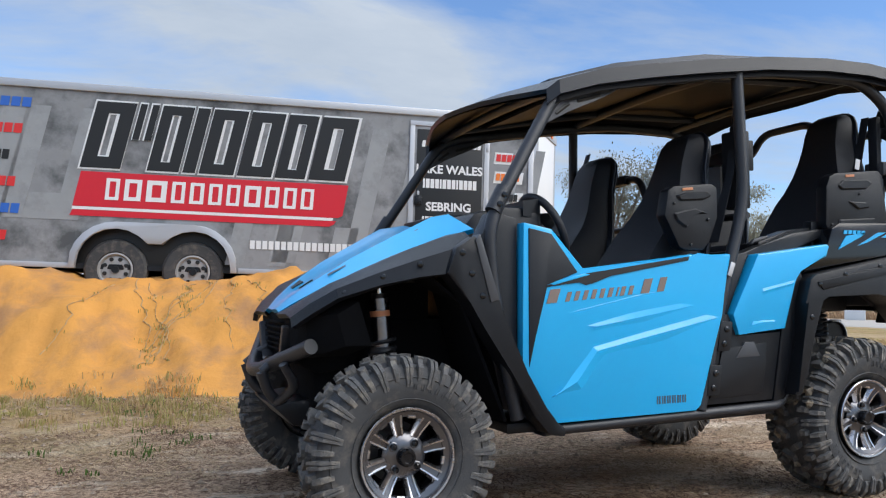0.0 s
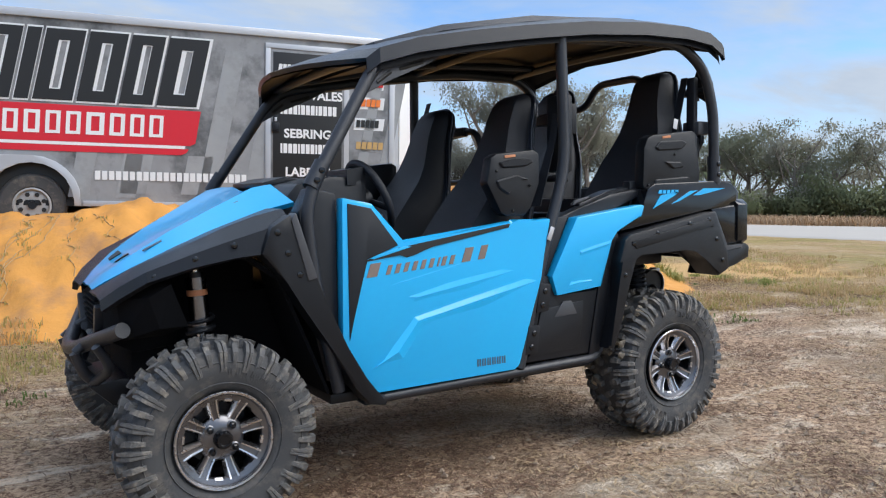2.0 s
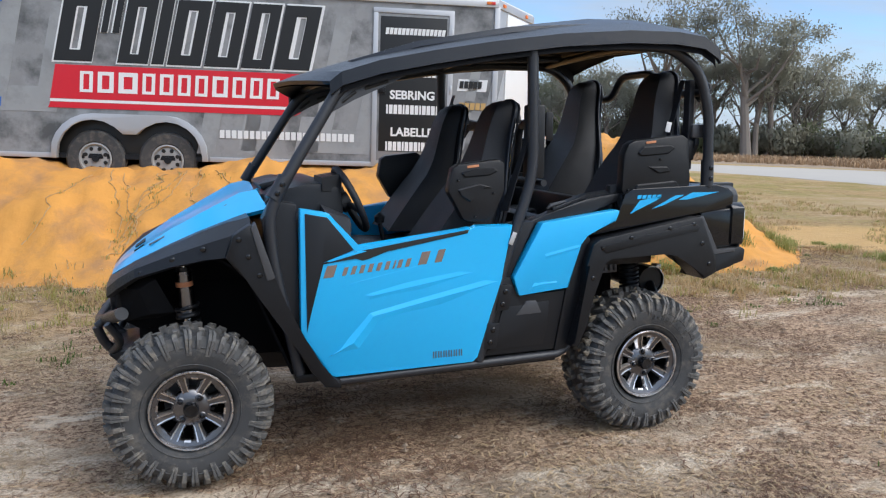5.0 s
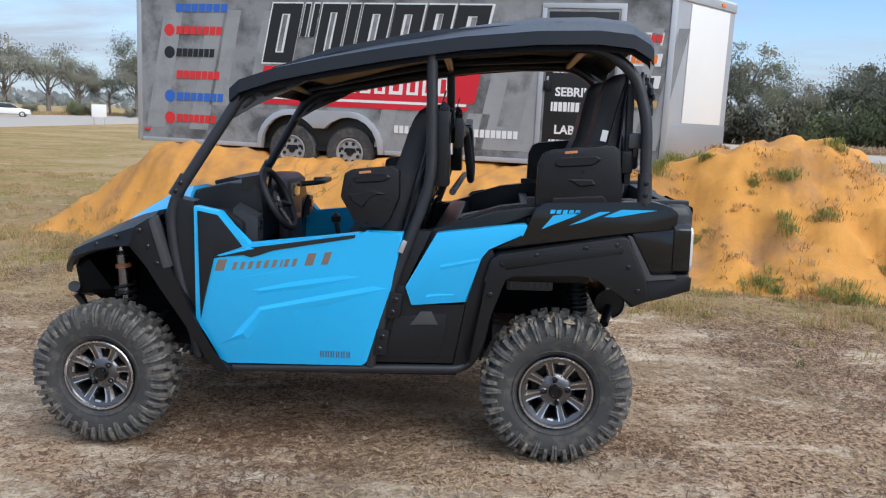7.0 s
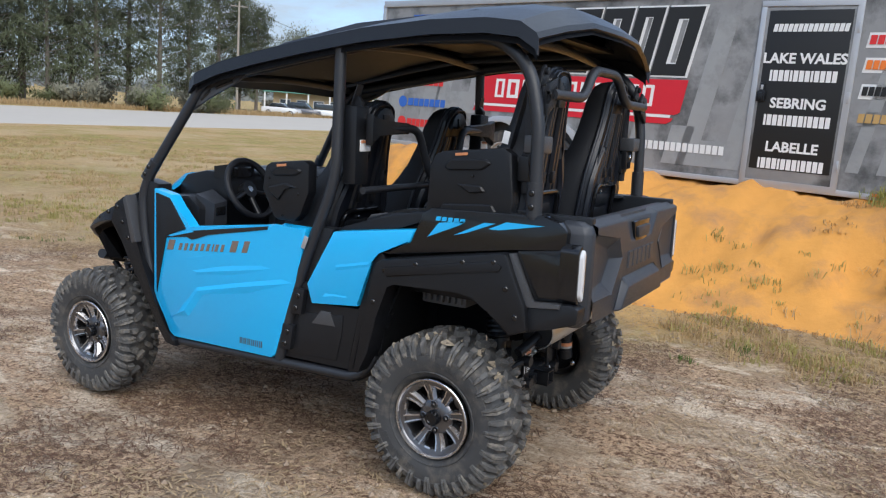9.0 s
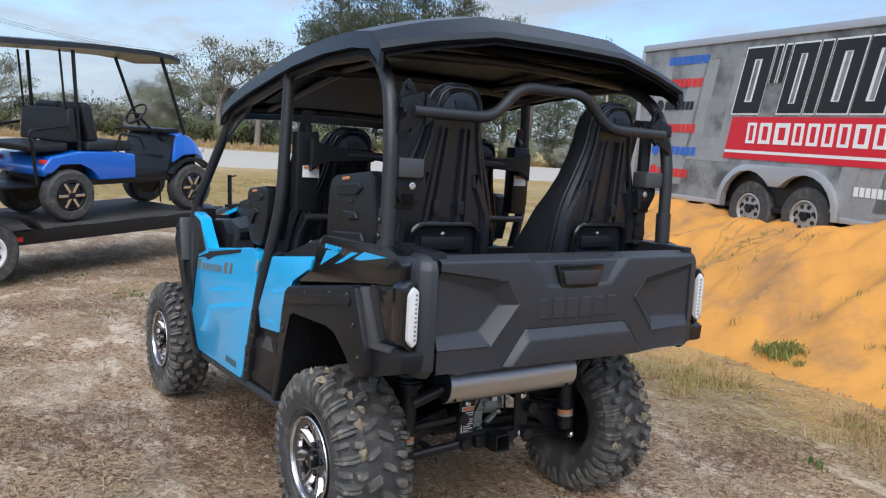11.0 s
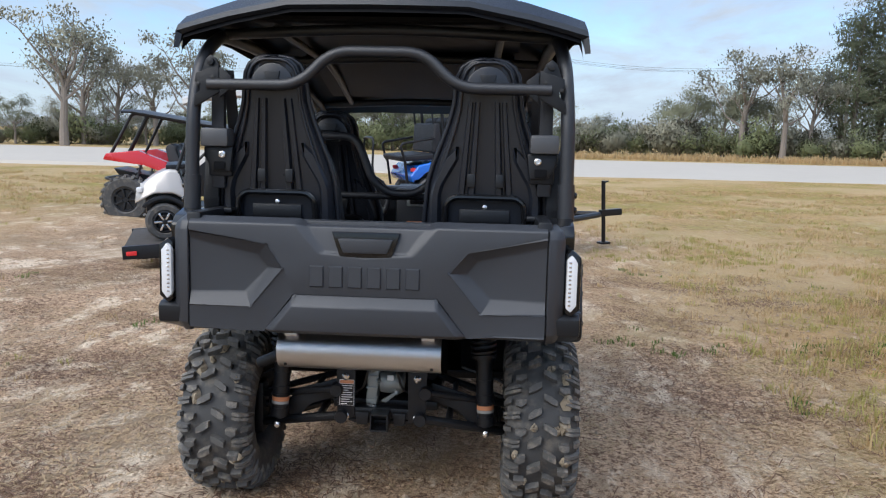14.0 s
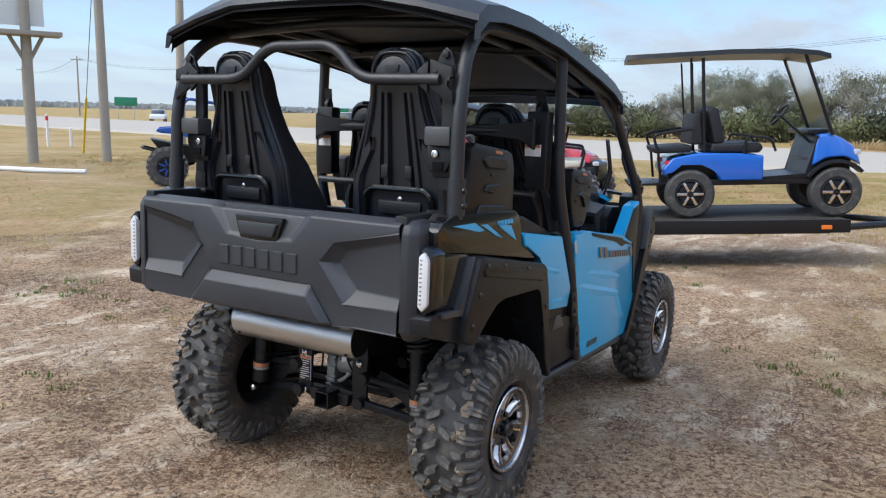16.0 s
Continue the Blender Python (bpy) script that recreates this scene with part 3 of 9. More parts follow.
def sand_mound():
    bm, rows = B(), []
    us = [-3.2 + 0.07 * k for k in range(228)]
    vs = [-3.4 + 0.07 * k for k in range(130)]
    for u in us:
        row = []
        for v in vs:
            p = T_FRONT + T_DIR * u + T_BACK * v
            row.append((p.x, p.y, yard(p.x, p.y) - 0.07 + mound_height(u, v)))
        rows.append(row)
    skin(bm, rows)
    ob = part("sand_mound", bm, SAND, smooth=80)
    return tagged(ob, "long heap of bright orange sand with weeds on its slope", "sand mound")


sand_mound()


def sand_top(x, y):
    d = Vector((x, y)) - T_FRONT
    u, v = d.dot(T_DIR), d.dot(T_BACK)
    return max(yard(x, y), yard(x, y) - 0.07 + mound_height(u, v)) if -3 < u < 12.5 and -3.2 < v < 5.5 else yard(x, y)


# ---- enclosed cargo trailer ----
def road_wheel(parent, name, center, r, width, rim_mat, rim_r, s=-1, holes=8, spokes=0, label=""):
    """A plain tyre on a dished wheel; s is the side that faces out along local y."""
    bm = B()
    w = width / 2
    lathe(bm, [(rim_r, -w * 0.8), (rim_r + 0.02, -w), (r - 0.035, -w), (r - 0.008, -w * 0.75), (r, -w * 0.3), (r, w * 0.3), (r - 0.008, w * 0.75), (r - 0.035, w), (rim_r + 0.02, w), (rim_r, w * 0.8)], "y", 40, center, closed=True)
    wheel = part(name, bm, RUBBER, parent, label)
    bm = B()
    cx, cy, cz = center
    o = cy + s * w
    prof = [(rim_r, cy - s * w * 0.7), (rim_r + 0.006, o - s * 0.004), (rim_r - 0.012, o), (rim_r - 0.03, o - s * 0.035), (rim_r * 0.62, o - s * 0.02), (rim_r * 0.34, o - s * 0.03), (0.01, o - s * 0.03)]
    lathe(bm, [(a, h - cy) for a, h in prof], "y", 40, center)
    rim = part("rim", bm, rim_mat, wheel)
    for k in range(holes):
        a = 2 * math.pi * (k + 0.5) / holes
        bm = B()
        lathe(bm, [(0.001, -0.006), (rim_r * 0.13, -0.006), (rim_r * 0.13, 0.006), (0.001, 0.006)], "y", 10, (cx + math.cos(a) * rim_r * 0.66, o - s * 0.021, cz + math.sin(a) * rim_r * 0.66))
        part("slot", bm, BLACKP, rim)
    for k in range(spokes):
        a = 2 * math.pi * k / spokes
        bm = B()
        box(bm, (cx + math.cos(a) * rim_r * 0.55, o - s * 0.012, cz + math.sin(a) * rim_r * 0.55), (rim_r * 0.8, 0.03, rim_r * 0.2), 0.006, Matrix.Rotation(-a, 4, "Y"))
        part("spoke", bm, CHROME, rim)
    bm = B()
    lathe(bm, [(0.04, -0.03), (0.045, 0), (0.03, 0.03), (0.005, 0.035)][:: -1 if s < 0 else 1], "y", 16, (cx, o - s * 0.02, cz))
    part("hub_cap", bm, BLACK if spokes or holes else CHROME, rim)
    return wheel


def word(parent, body, u, z, size, mat, y, name="lettering"):
    c = bpy.data.curves.new(name, "FONT")
    c.body, c.size, c.extrude, c.align_x, c.resolution_u = body, size, 0.0015, "CENTER", 3
    c.offset = size * 0.03
    c.materials.append(mat)
    ob = new(name, c)
    ob.parent = parent
    ob.matrix_basis = pose(u, y, z, 90, 0, 0)
    return ob


def cargo_trailer():
    Lg, W, H = 7.35, 2.5, 2.13
    t = thing("cargo_trailer", pose(-4.21, 6.549, 1.100, 0, 0.25, -11.58) @ Matrix.Scale(0.9475, 4), "enclosed cargo trailer with mottled grey wrap on a sand heap", "trailer")
    arch = []
    for cx in (2.40, 3.26):
        arch += [(cx + 0.43 * math.cos(a), 0.06 + 0.42 * math.sin(a)) for a in [math.pi * (1 - k / 10) for k in range(11)] if 0.06 + 0.42 * math.sin(a) > 0.05]
    arch = [(u, z) for u, z in arch if not (2.40 < u < 3.26 and abs(u - 2.83) < 0.0)]
    left = [(u, z) for u, z in arch if u < 2.83]
    right = [(u, z) for u, z in arch if u > 2.83]
    left = [p for p in left if not (p[0] > 2.45 and p[1] < 0.30)]
    right = [p for p in right if not (p[0] < 3.20 and p[1] < 0.30)]
    lower = [(0, 0.0), (1.97, 0.0)] + left + right + [(3.70, 0.0), (Lg, 0.0)]
    bm = B()
    prism(bm, lower + [(Lg, H - 0.06), (Lg - 0.02, H), (0.02, H), (0, H - 0.06)], 0.0, 0.04, "y")
    part("side_panel", bm, WRAP, t, "mottled grey printed side panel")
    bm = B()
    prism(bm, [(0, 0), (Lg, 0), (Lg, H), (0, H)], W - 0.04, W, "y")
    part("side_panel", bm, WRAP, t)
    bm = B()
    box(bm, (0.02, W / 2, H / 2), (0.04, W - 0.082, H - 0.01), 0.004)
    part("rear_panel", bm, WRAP, t)
    bm = B()
    skin(bm, [[(u, v, H + 0.005 + 0.05 * (1 - (2 * v / W - 1) ** 2)) for v in [W * k / 8 for k in range(9)]] for u in (0, Lg * 0.5, Lg)], 0.02)
    part("roof", bm, TRAILERWHITE, t)
    bm = B()
    box(bm, (Lg / 2, W / 2, 0.03), (Lg - 0.08, W - 0.09, 0.06))
    part("floor_deck", bm, BLACK, t)
    for v in (-0.012, W + 0.012):
        bm = B()
        box(bm, (Lg / 2, v, H - 0.035), (Lg + 0.03, 0.03, 0.09), 0.008)
        part("top_rail", bm, ALU, t, "dull aluminium edge trim")
    for u in (0.0, Lg):
        bm = B()
        box(bm, (u, -0.006, H / 2 - 0.02), (0.07, 0.03, H - 0.06), 0.008)
        part("corner_post", bm, ALU, t)
    for u0, u1 in ((0.04, 1.9), (3.78, Lg - 0.04)):
        bm = B()
        box(bm, ((u0 + u1) / 2, -0.008, 0.03), (u1 - u0, 0.025, 0.06), 0.005)
        part("bottom_rail", bm, ALU, t)
    # fender band over the two axles
    bm = B()
    out = [(1.90, 0.0)] + [(2.40 + 0.5 * math.cos(a), 0.06 + 0.49 * math.sin(a)) for a in [math.pi * (1 - k / 12) for k in range(1, 7)]]
    out += [(3.26 + 0.5 * math.cos(a), 0.06 + 0.49 * math.sin(a)) for a in [math.pi * (0.5 - k / 12) for k in range(0, 6)]] + [(3.76, 0.0)]
    inn = [(1.97, 0.0)] + left + right + [(3.69, 0.0)]
    prism(bm, out + inn[::-1], -0.05, -0.002, "y", 0.006)
    part("wheel_fender", bm, ALU, t, "silver tandem fender skirt")
    bm = B()
    box(bm, (2.83, 0.34, 0.25), (1.75, 0.5, 0.5), 0.02)
    part("wheel_well", bm, BLACKP, t)
    for u in (2.40, 3.26):
        road_wheel(t, "wheel", (u, 0.12, 0.0), 0.355, 0.2, DUSTYWHEEL, 0.19, -1, 8, 0)
    bm = B()
    for u in (2.40, 3.26):
        rod(bm, (u, 0.1, 0.0), (u, W - 0.1, 0.0), 0.04)
        box(bm, (u, W - 0.18, 0.0), (0.6, 0.2, 0.6), 0.08)
    part("axle", bm, BLACKP, t)
    # V-shaped nose: two slanting walls, each with a white panel over a tread plate stone guard
    N = 0.755
    bm = B()
    for v in (W * 0.25, W * 0.75):
        rod(bm, (Lg + 0.1, v, -0.02), (Lg + N + 0.7, W / 2, -0.04), 0.045, 8)
    rod(bm, (Lg + N + 0.6, W / 2, -0.3), (Lg + N + 0.6, W / 2, 0.4), 0.035, 10)
    part("drawbar", bm, BLACK, t, "black drawbar with jack")
    bm = B()
    prism(bm, [(Lg - 0.02, 0.0), (Lg + N, W / 2), (Lg - 0.02, W)], H - 0.01, H + 0.045, "z")
    part("nose_roof", bm, TRAILERWHITE, t)
    bm = B()
    prism(bm, [(Lg - 0.02, 0.02), (Lg + N - 0.02, W / 2), (Lg - 0.02, W - 0.02)], 0.0, 0.06, "z")
    part("nose_floor", bm, BLACK, t)
    for q in (0, 1):
        a, b = Vector((Lg, q * W, 0)), Vector((Lg + N, W / 2, 0))
        along = (b - a).normalized()
        out = Vector((along.y, -along.x, 0)) * (1 if q == 0 else -1)

        def panel(name, f0, f1, z0, z1, d0, d1, mat, label="", bevel=0.0, parent=t):
            bm = B()
            ring = [a.lerp(b, f) + out * d for f, d in ((f0, d0), (f1, d0), (f1, d1), (f0, d1))]
            prism(bm, [(p.x, p.y) for p in ring], z0, z1, "z", bevel)
            return part(name, bm, mat, parent, label)
        wall = panel("nose_wall", 0.0, 1.0, 0.0, H, -0.04, 0.0, ALU, "dull aluminium nose wall")
        panel("nose_panel", 0.25, 0.90, 0.60, H - 0.10, 0.001, 0.012, TRAILERWHITE, "white nose panel", 0.003, wall)
        panel("stone_guard", 0.02, 1.0, 0.16, 0.59, 0.001, 0.010, PLATE, "bright tread plate stone guard", 0.003, wall)
        for k in range(15):
            panel("guard_rib", 0.03, 0.99, 0.185 + k * 0.027, 0.192 + k * 0.027, 0.009, 0.0145, ALU, "", 0.0, wall)
        panel("corner_trim", 0.0, 0.05, 0.0, H, 0.0, 0.016, ALU, "", 0.004, wall)
        panel("top_trim", 0.0, 1.0, H - 0.08, H + 0.02, 0.0, 0.02, ALU, "", 0.004, wall)
        panel("marker_light", 0.10, 0.16, H - 0.05, H - 0.01, 0.02, 0.035, ORANGELOGO, "", 0.004, wall)
        panel("marker_light", 0.72, 0.78, H - 0.05, H - 0.01, 0.02, 0.035, ORANGELOGO, "", 0.004, wall)
    for z in (0.17, H - 0.06):
        bm = B()
        box(bm, (0.12, -0.014, z), (0.09, 0.02, 0.04), 0.006)
        part("marker_light", bm, REDLOGO, t, "red marker light")
    for u, mm in ((Lg - 0.06, ORANGELOGO), (Lg - 0.02, REDLOGO)):
        bm = B()
        box(bm, (u - 0.05, -0.03, H - 0.03), (0.07, 0.02, 0.035), 0.006)
        part("marker_light", bm, mm, t)
    bm = B()
    box(bm, (Lg - 0.16, -0.016, 0.05), (0.09, 0.02, 0.03), 0.005)
    part("marker_light", bm, ORANGELOGO, t)
    # side door with black graphic panel
    bm = B()
    prism(bm, [(5.78, 0.02), (6.80, 0.02), (6.80, 1.98), (5.78, 1.98), (5.78, 1.92), (6.74, 1.92), (6.74, 0.08), (5.84, 0.08), (5.84, 1.92), (5.78, 1.92)], -0.022, -0.001, "y", 0.004)
    part("door_frame", bm, ALU, t)
    bm = B()
    box(bm, (6.29, -0.006, 1.0), (0.9, 0.012, 1.84), 0.004)
    door = part("side_door", bm, WRAP, t)
    bm = B()
    box(bm, (6.29, -0.014, 1.04), (0.84, 0.006, 1.68), 0.003)
    part("black_panel", bm, BLACKP, door)
    bm = B()
    box(bm, (5.90, -0.022, 1.06), (0.05, 0.014, 0.12), 0.004)
    part("latch_plate", bm, BLACK, door, "black flush door latch")
    bm = B()
    box(bm, (5.90, -0.031, 1.075), (0.028, 0.008, 0.05), 0.003)
    part("latch_lever", bm, ALU, door)
    for z in (0.3, 1.0, 1.7):
        bm = B()
        box(bm, (6.775, -0.024, z), (0.03, 0.012, 0.11), 0.003)
        part("door_hinge", bm, ALU, door)
    bm = B()
    box(bm, (5.90, -0.03, 0.98), (0.09, 0.03, 0.12), 0.01)
    box(bm, (5.90, -0.05, 0.98), (0.05, 0.02, 0.08), 0.008)
    part("door_latch", bm, BLACK, door)
    yt = -0.0185
    slanted_bars(door, "lettering_bar", TRAILERWHITE, 5.93, 6.68, 1.66, 1.74, yt + 0.002, [1] * 15, 0.15, 0.25, 'b')
    for body, z in (("LAKE WALES", 1.335), ("SEBRING", 0.865), ("LABELLE", 0.40)):
        word(door, body, 6.29, z, 0.148, WHITEP, yt)
        slanted_bars(door, "number_bar", WHITEP, 5.96, 6.64, z - 0.19, z - 0.075, yt + 0.002, [0.5, 1, 1, 1, 0.5, 1, 1, 1, 0.5, 1, 1, 1, 1], 0.0, 0.28, 'b')
    # big graphics: ghost letters, main name, red banner, address line
    for u, w, z0, z1, foot in ((0.10, 1.0, 0.20, 1.85, 0), (1.12, 0.85, 0.55, 1.85, 1), (3.62, 0.7, 0.10, 0.62, 0), (4.15, 0.95, 0.15, 0.60, 0), (5.0, 0.75, 0.15, 1.85, 1), (6.85, 0.42, 0.25, 1.70, 0)):
        st, lean = w * 0.30, 0.19 * (z1 - z0)
        quads = [[(c, z0), (c + st, z0), (c + st + lean, z1), (c + lean, z1)] for c in (u, u + w - st)]
        if foot:
            quads.append([(u + st, z0), (u + w - st, z0), (u + w - st + 0.06, z0 + 0.3), (u + st + 0.06, z0 + 0.3)])
        for quad in quads:
            bm = B()
            prism(bm, quad, -0.004, -0.001, "y")
            part("ghost_shape", bm, GREYLETTER, t, "pale grey background shape", smooth=0)
    slanted_bars(t, "outline_bar", TRAILERWHITE, 1.935, 5.02, 1.145, 1.965, -0.0045, [1.05, 0.5, 0.85, 0.36, 0.95, 0.95, 0.85, 1.05], 0.2, 0.06, 'xcxixxxx', heavy=0.43)
    slanted_bars(t, "name_bar", BLACKP, 1.96, 4.99, 1.165, 1.945, -0.009, [1.05, 0.5, 0.85, 0.34, 0.95, 0.95, 0.85, 1.05], 0.2, 0.10, 'xcxixxxx', heavy=0.36)
    for z0, z1, a, b in ((0.715, 1.12, 1.905, 4.98), (0.605, 0.675, 1.88, 4.88)):
        bm = B()
        prism(bm, [(a, z0), (b - 0.06, z0), (b, z0 + 0.03), (b + 0.1 * (z1 - z0) + 0.02, z1), (a + 0.13 * (z1 - z0) + 0.02, z1)], -0.008, -0.001, "y")
        part("red_banner", bm, REDP, t, "red banner stripe", smooth=0)
    bm = B()
    prism(bm, [(1.9, 0.678), (4.86, 0.678), (4.87, 0.712), (1.905, 0.712)], -0.007, -0.001, "y")
    part("white_stripe", bm, WHITEP, t, smooth=0)
    slanted_bars(t, "banner_bar", WHITEP, 2.25, 4.62, 0.80, 1.05, -0.0095, [0.8, 1, 1.2, 0.8, 0.85, 0.8, 0.8, 1, 0.85, 0.8, 0.8], 0.05, 0.3, 'xxxxxxxxxxx', heavy=0.27)
    slanted_bars(t, "address_bar", TRAILERWHITE, 3.9, 5.56, 0.30, 0.40, -0.006, [1] * 23, 0.0, 0.3, 'b')
    # maker stickers, front and rear columns
    for k, (mm, w) in enumerate(((REDLOGO, 0.62), (BLUELOGO, 0.74), (REDLOGO, 0.68), (TRAILERWHITE, 0.6), (REDLOGO, 0.72), (BLUELOGO, 0.8))):
        z = 0.35 + 0.305 * k
        slanted_bars(t, "maker_sticker", mm if mm is not TRAILERWHITE else BLACKP, 0.60, 0.60 + w, z - 0.055, z + 0.055, -0.006, [1.2, 1, 1, 1, 1, 1, 1], 0.1, 0.22, 'b')
        if k in (0, 1, 3, 4):
            bm = B()
            lathe(bm, [(0.005, -0.005), (0.085, -0.005), (0.085, -0.001), (0.005, -0.001)], "y", 18, (0.49, 0, z))
            part("maker_emblem", bm, mm if mm is not TRAILERWHITE else BLACKP, t, smooth=0)
    for z, mm, w in ((1.575, REDLOGO, 0.36), (1.33, ORANGELOGO, 0.32), (1.07, BLACKP, 0.3), (0.80, TANLOGO, 0.36)):
        bm = B()
        prism(bm, [(6.86, z - 0.075), (7.24, z - 0.075), (7.26, z + 0.075), (6.88, z + 0.075)], -0.004, -0.001, "y")
        part("sticker_backing", bm, TRAILERWHITE if z > 1.0 else WRAP, t, smooth=0)
        slanted_bars(t, "maker_sticker", mm, 6.89, 6.89 + w * 0.95, z - 0.04, z + 0.05, -0.0085, [1, 1, 1, 1, 1], 0.1, 0.22, 'b')
    return t


cargo_trailer()


# ---- the four-seat utility vehicle: front towards -x, driver's side at -y ----
utv = thing("utility_vehicle", pose(0, 0, 0, 0, -1.6, 0), "cyan and black four-seat side-by-side utility vehicle on knobbly tyres", "utility vehicle")
SIDES = (-1, 1)


def side_prism(name, poly, y0, y1, mat, label="", bevel=0.006, parent=None, both=True, taper=0.0):
    """A panel on each flank between the distances y0 (in) and y1 (out) from the middle."""
    made = []
    for s in SIDES if both else (-1,):
        bm = B()
        prism(bm, poly, s * y0, s * y1, "y", bevel, taper=taper)
        made.append(part(name, bm, mat, parent or utv, label))
    return made


def bolt(parent, x, y, z, s, r=0.011, mat=None):
    bm = B()
    lathe(bm, [(r, 0), (r, s * 0.004), (r * 0.7, s * 0.008), (0.001, s * 0.009)], "y", 10, (x, y, z))
    return part("bolt", bm, mat or GLOSS, parent)


def tyre(parent, x, s, width, y_out):
    R, w = 0.313 if x < 0 else 0.323, width / 2
    yc = s * (y_out - w)
    bm = B()
    rr = 0.163
    prof = [(rr, -w * 0.70), (rr + 0.012, -w * 0.84), (rr + 0.03, -w * 0.93), (rr + 0.075, -w * 0.985), (R - 0.06, -w * 0.99), (R - 0.028, -w * 0.93), (R - 0.006, -w * 0.72), (R, -w * 0.3), (R, w * 0.3), (R - 0.006, w * 0.72), (R - 0.028, w * 0.93), (R - 0.06, w * 0.99), (rr + 0.075, w * 0.985), (rr + 0.03, w * 0.93), (rr + 0.012, w * 0.84), (rr, w * 0.70)]
    lathe(bm, prof, "y", 72, (x, yc, 0.343), closed=True)
    ty = part("tyre", bm, RUBBER, parent, "knobbly black off-road tyre")
    # tread lugs: staggered angled blocks, a crown block, a mid block, then a long grooved and a short shoulder block on each side
    bm = B()
    count = 20
    P = 2 * math.pi / count
    LUGS = (((0.03, R, 0.075, 0.014), (0.22, R, 0.035, 0.018), (0.38, R, 0.0, 0.013)),
            ((0.44, R, 0.165, 0.011), (0.58, R, 0.145, 0.017), (0.72, R - 0.004, 0.15, 0.012)),
            ((0.60, R - 0.002, -0.002, 0.006), (0.80, R - 0.008, -0.016, 0.0075), (0.97, R - 0.026, -0.02, 0.0075), (1.01, R - 0.066, -0.014, 0.005)),
            ((0.60, R - 0.002, 0.048, 0.006), (0.80, R - 0.008, 0.036, 0.0075), (0.97, R - 0.026, 0.032, 0.0075), (1.01, R - 0.066, 0.028, 0.005)),
            ((0.84, R - 0.010, 0.175, 0.011), (0.965, R - 0.028, 0.17, 0.0115), (1.0, R - 0.046, 0.168, 0.008)))
    for k in range(count):
        for q in (-1, 1):
            a0 = P * (k + (0.5 if q > 0 else 0)) + 0.012 * math.sin(k * 2.3)
            for lug in LUGS:
                secs = []
                for f, r, da, hw in lug:
                    a = a0 + da
                    top = r + (0.024 if f < 0.9 else 0.016 if f < 0.99 else 0.004)
                    yy = yc + q * w * f * 0.99
                    yo = yc + q * w * (f + (0.035 if f > 0.9 else 0))
                    d = hw / r
                    secs.append([(x + math.cos(a + e) * rad, y_, 0.343 + math.sin(a + e) * rad) for e, rad, y_ in ((-d, r - 0.012, yy), (d, r - 0.012, yy), (d * 0.75, top, yo), (-d * 0.75, top, yo))])
                loft(bm, secs)
            # the floor between the two blades of a long block
            secs = []
            for f, r, da in ((0.64, R - 0.003, 0.022), (0.80, R - 0.008, 0.010), (0.965, R - 0.026, 0.006)):
                a, d = a0 + da, 0.011 / r
                secs.append([(x + math.cos(a + e) * rad, yc + q * w * f * sc, 0.343 + math.sin(a + e) * rad) for e, rad, sc in ((-d, r - 0.012, 0.99), (d, r - 0.012, 0.99), (d, r + 0.013, 1.005), (-d, r + 0.013, 1.005))])
            loft(bm, secs)
    part("tread", bm, TREAD, ty, "mud-caked tread blocks", smooth=25)
    if x > 0:  # dried mud and straw caught between the rear blocks
        rng = random.Random(int(40 + s))
        for _ in range(46):
            a, f, r0 = rng.uniform(0, 2 * math.pi), rng.uniform(-0.8, 0.8), R + 0.004
            half, rim = rng.uniform(0.012, 0.026), []
            for j in range(7):
                e = 2 * math.pi * j / 7
                q = half * rng.uniform(0.6, 1.25)
                b = a + math.cos(e) * q * 1.3 / r0
                rim.append((x + math.cos(b) * r0, yc + w * f + math.sin(e) * q, 0.343 + math.sin(b) * r0))
            bm = B()
            ring = [bm.verts.new(v) for v in rim]
            top = r0 + rng.uniform(0.016, 0.027)
            tip = bm.verts.new((x + math.cos(a) * top, yc + w * f, 0.343 + math.sin(a) * top))
            for j in range(7):
                bm.faces.new((ring[j], ring[(j + 1) % 7], tip))
            part("mud_clump", bm, MUD, ty, smooth=0)
    # low raised marks round the sidewall
    for base, n in ((0.55, 9), (3.6, 8)):
        for k in range(n):
            a = base + k * 0.115
            bm = B()
            r0, r1, yy = 0.226, 0.249, yc + s * w * 0.985
            for e in (-0.026, 0.012):
                loft(bm, [[(x + math.cos(a + e + g) * r, yo, 0.343 + math.sin(a + e + g) * r) for g, r in ((0, r0), (0.014, r0), (0.014, r1), (0, r1))] for yo in (yy - s * 0.004, yy + s * 0.0022)])
            part("sidewall_mark", bm, RUBBER, ty)
    for r in (0.196, 0.268):
        bm = B()
        lathe(bm, [(r - 0.003, -0.003), (r, 0.002), (r + 0.003, -0.003)], "y", 64, (x, yc + s * w * (0.955 if r < 0.2 else 0.99), 0.343), closed=True) if s > 0 else lathe(bm, [(r - 0.003, 0.003), (r, -0.002), (r + 0.003, 0.003)], "y", 64, (x, yc + s * w * (0.955 if r < 0.2 else 0.99), 0.343), closed=True)
        part("sidewall_ring", bm, RUBBER, ty)
    return ty


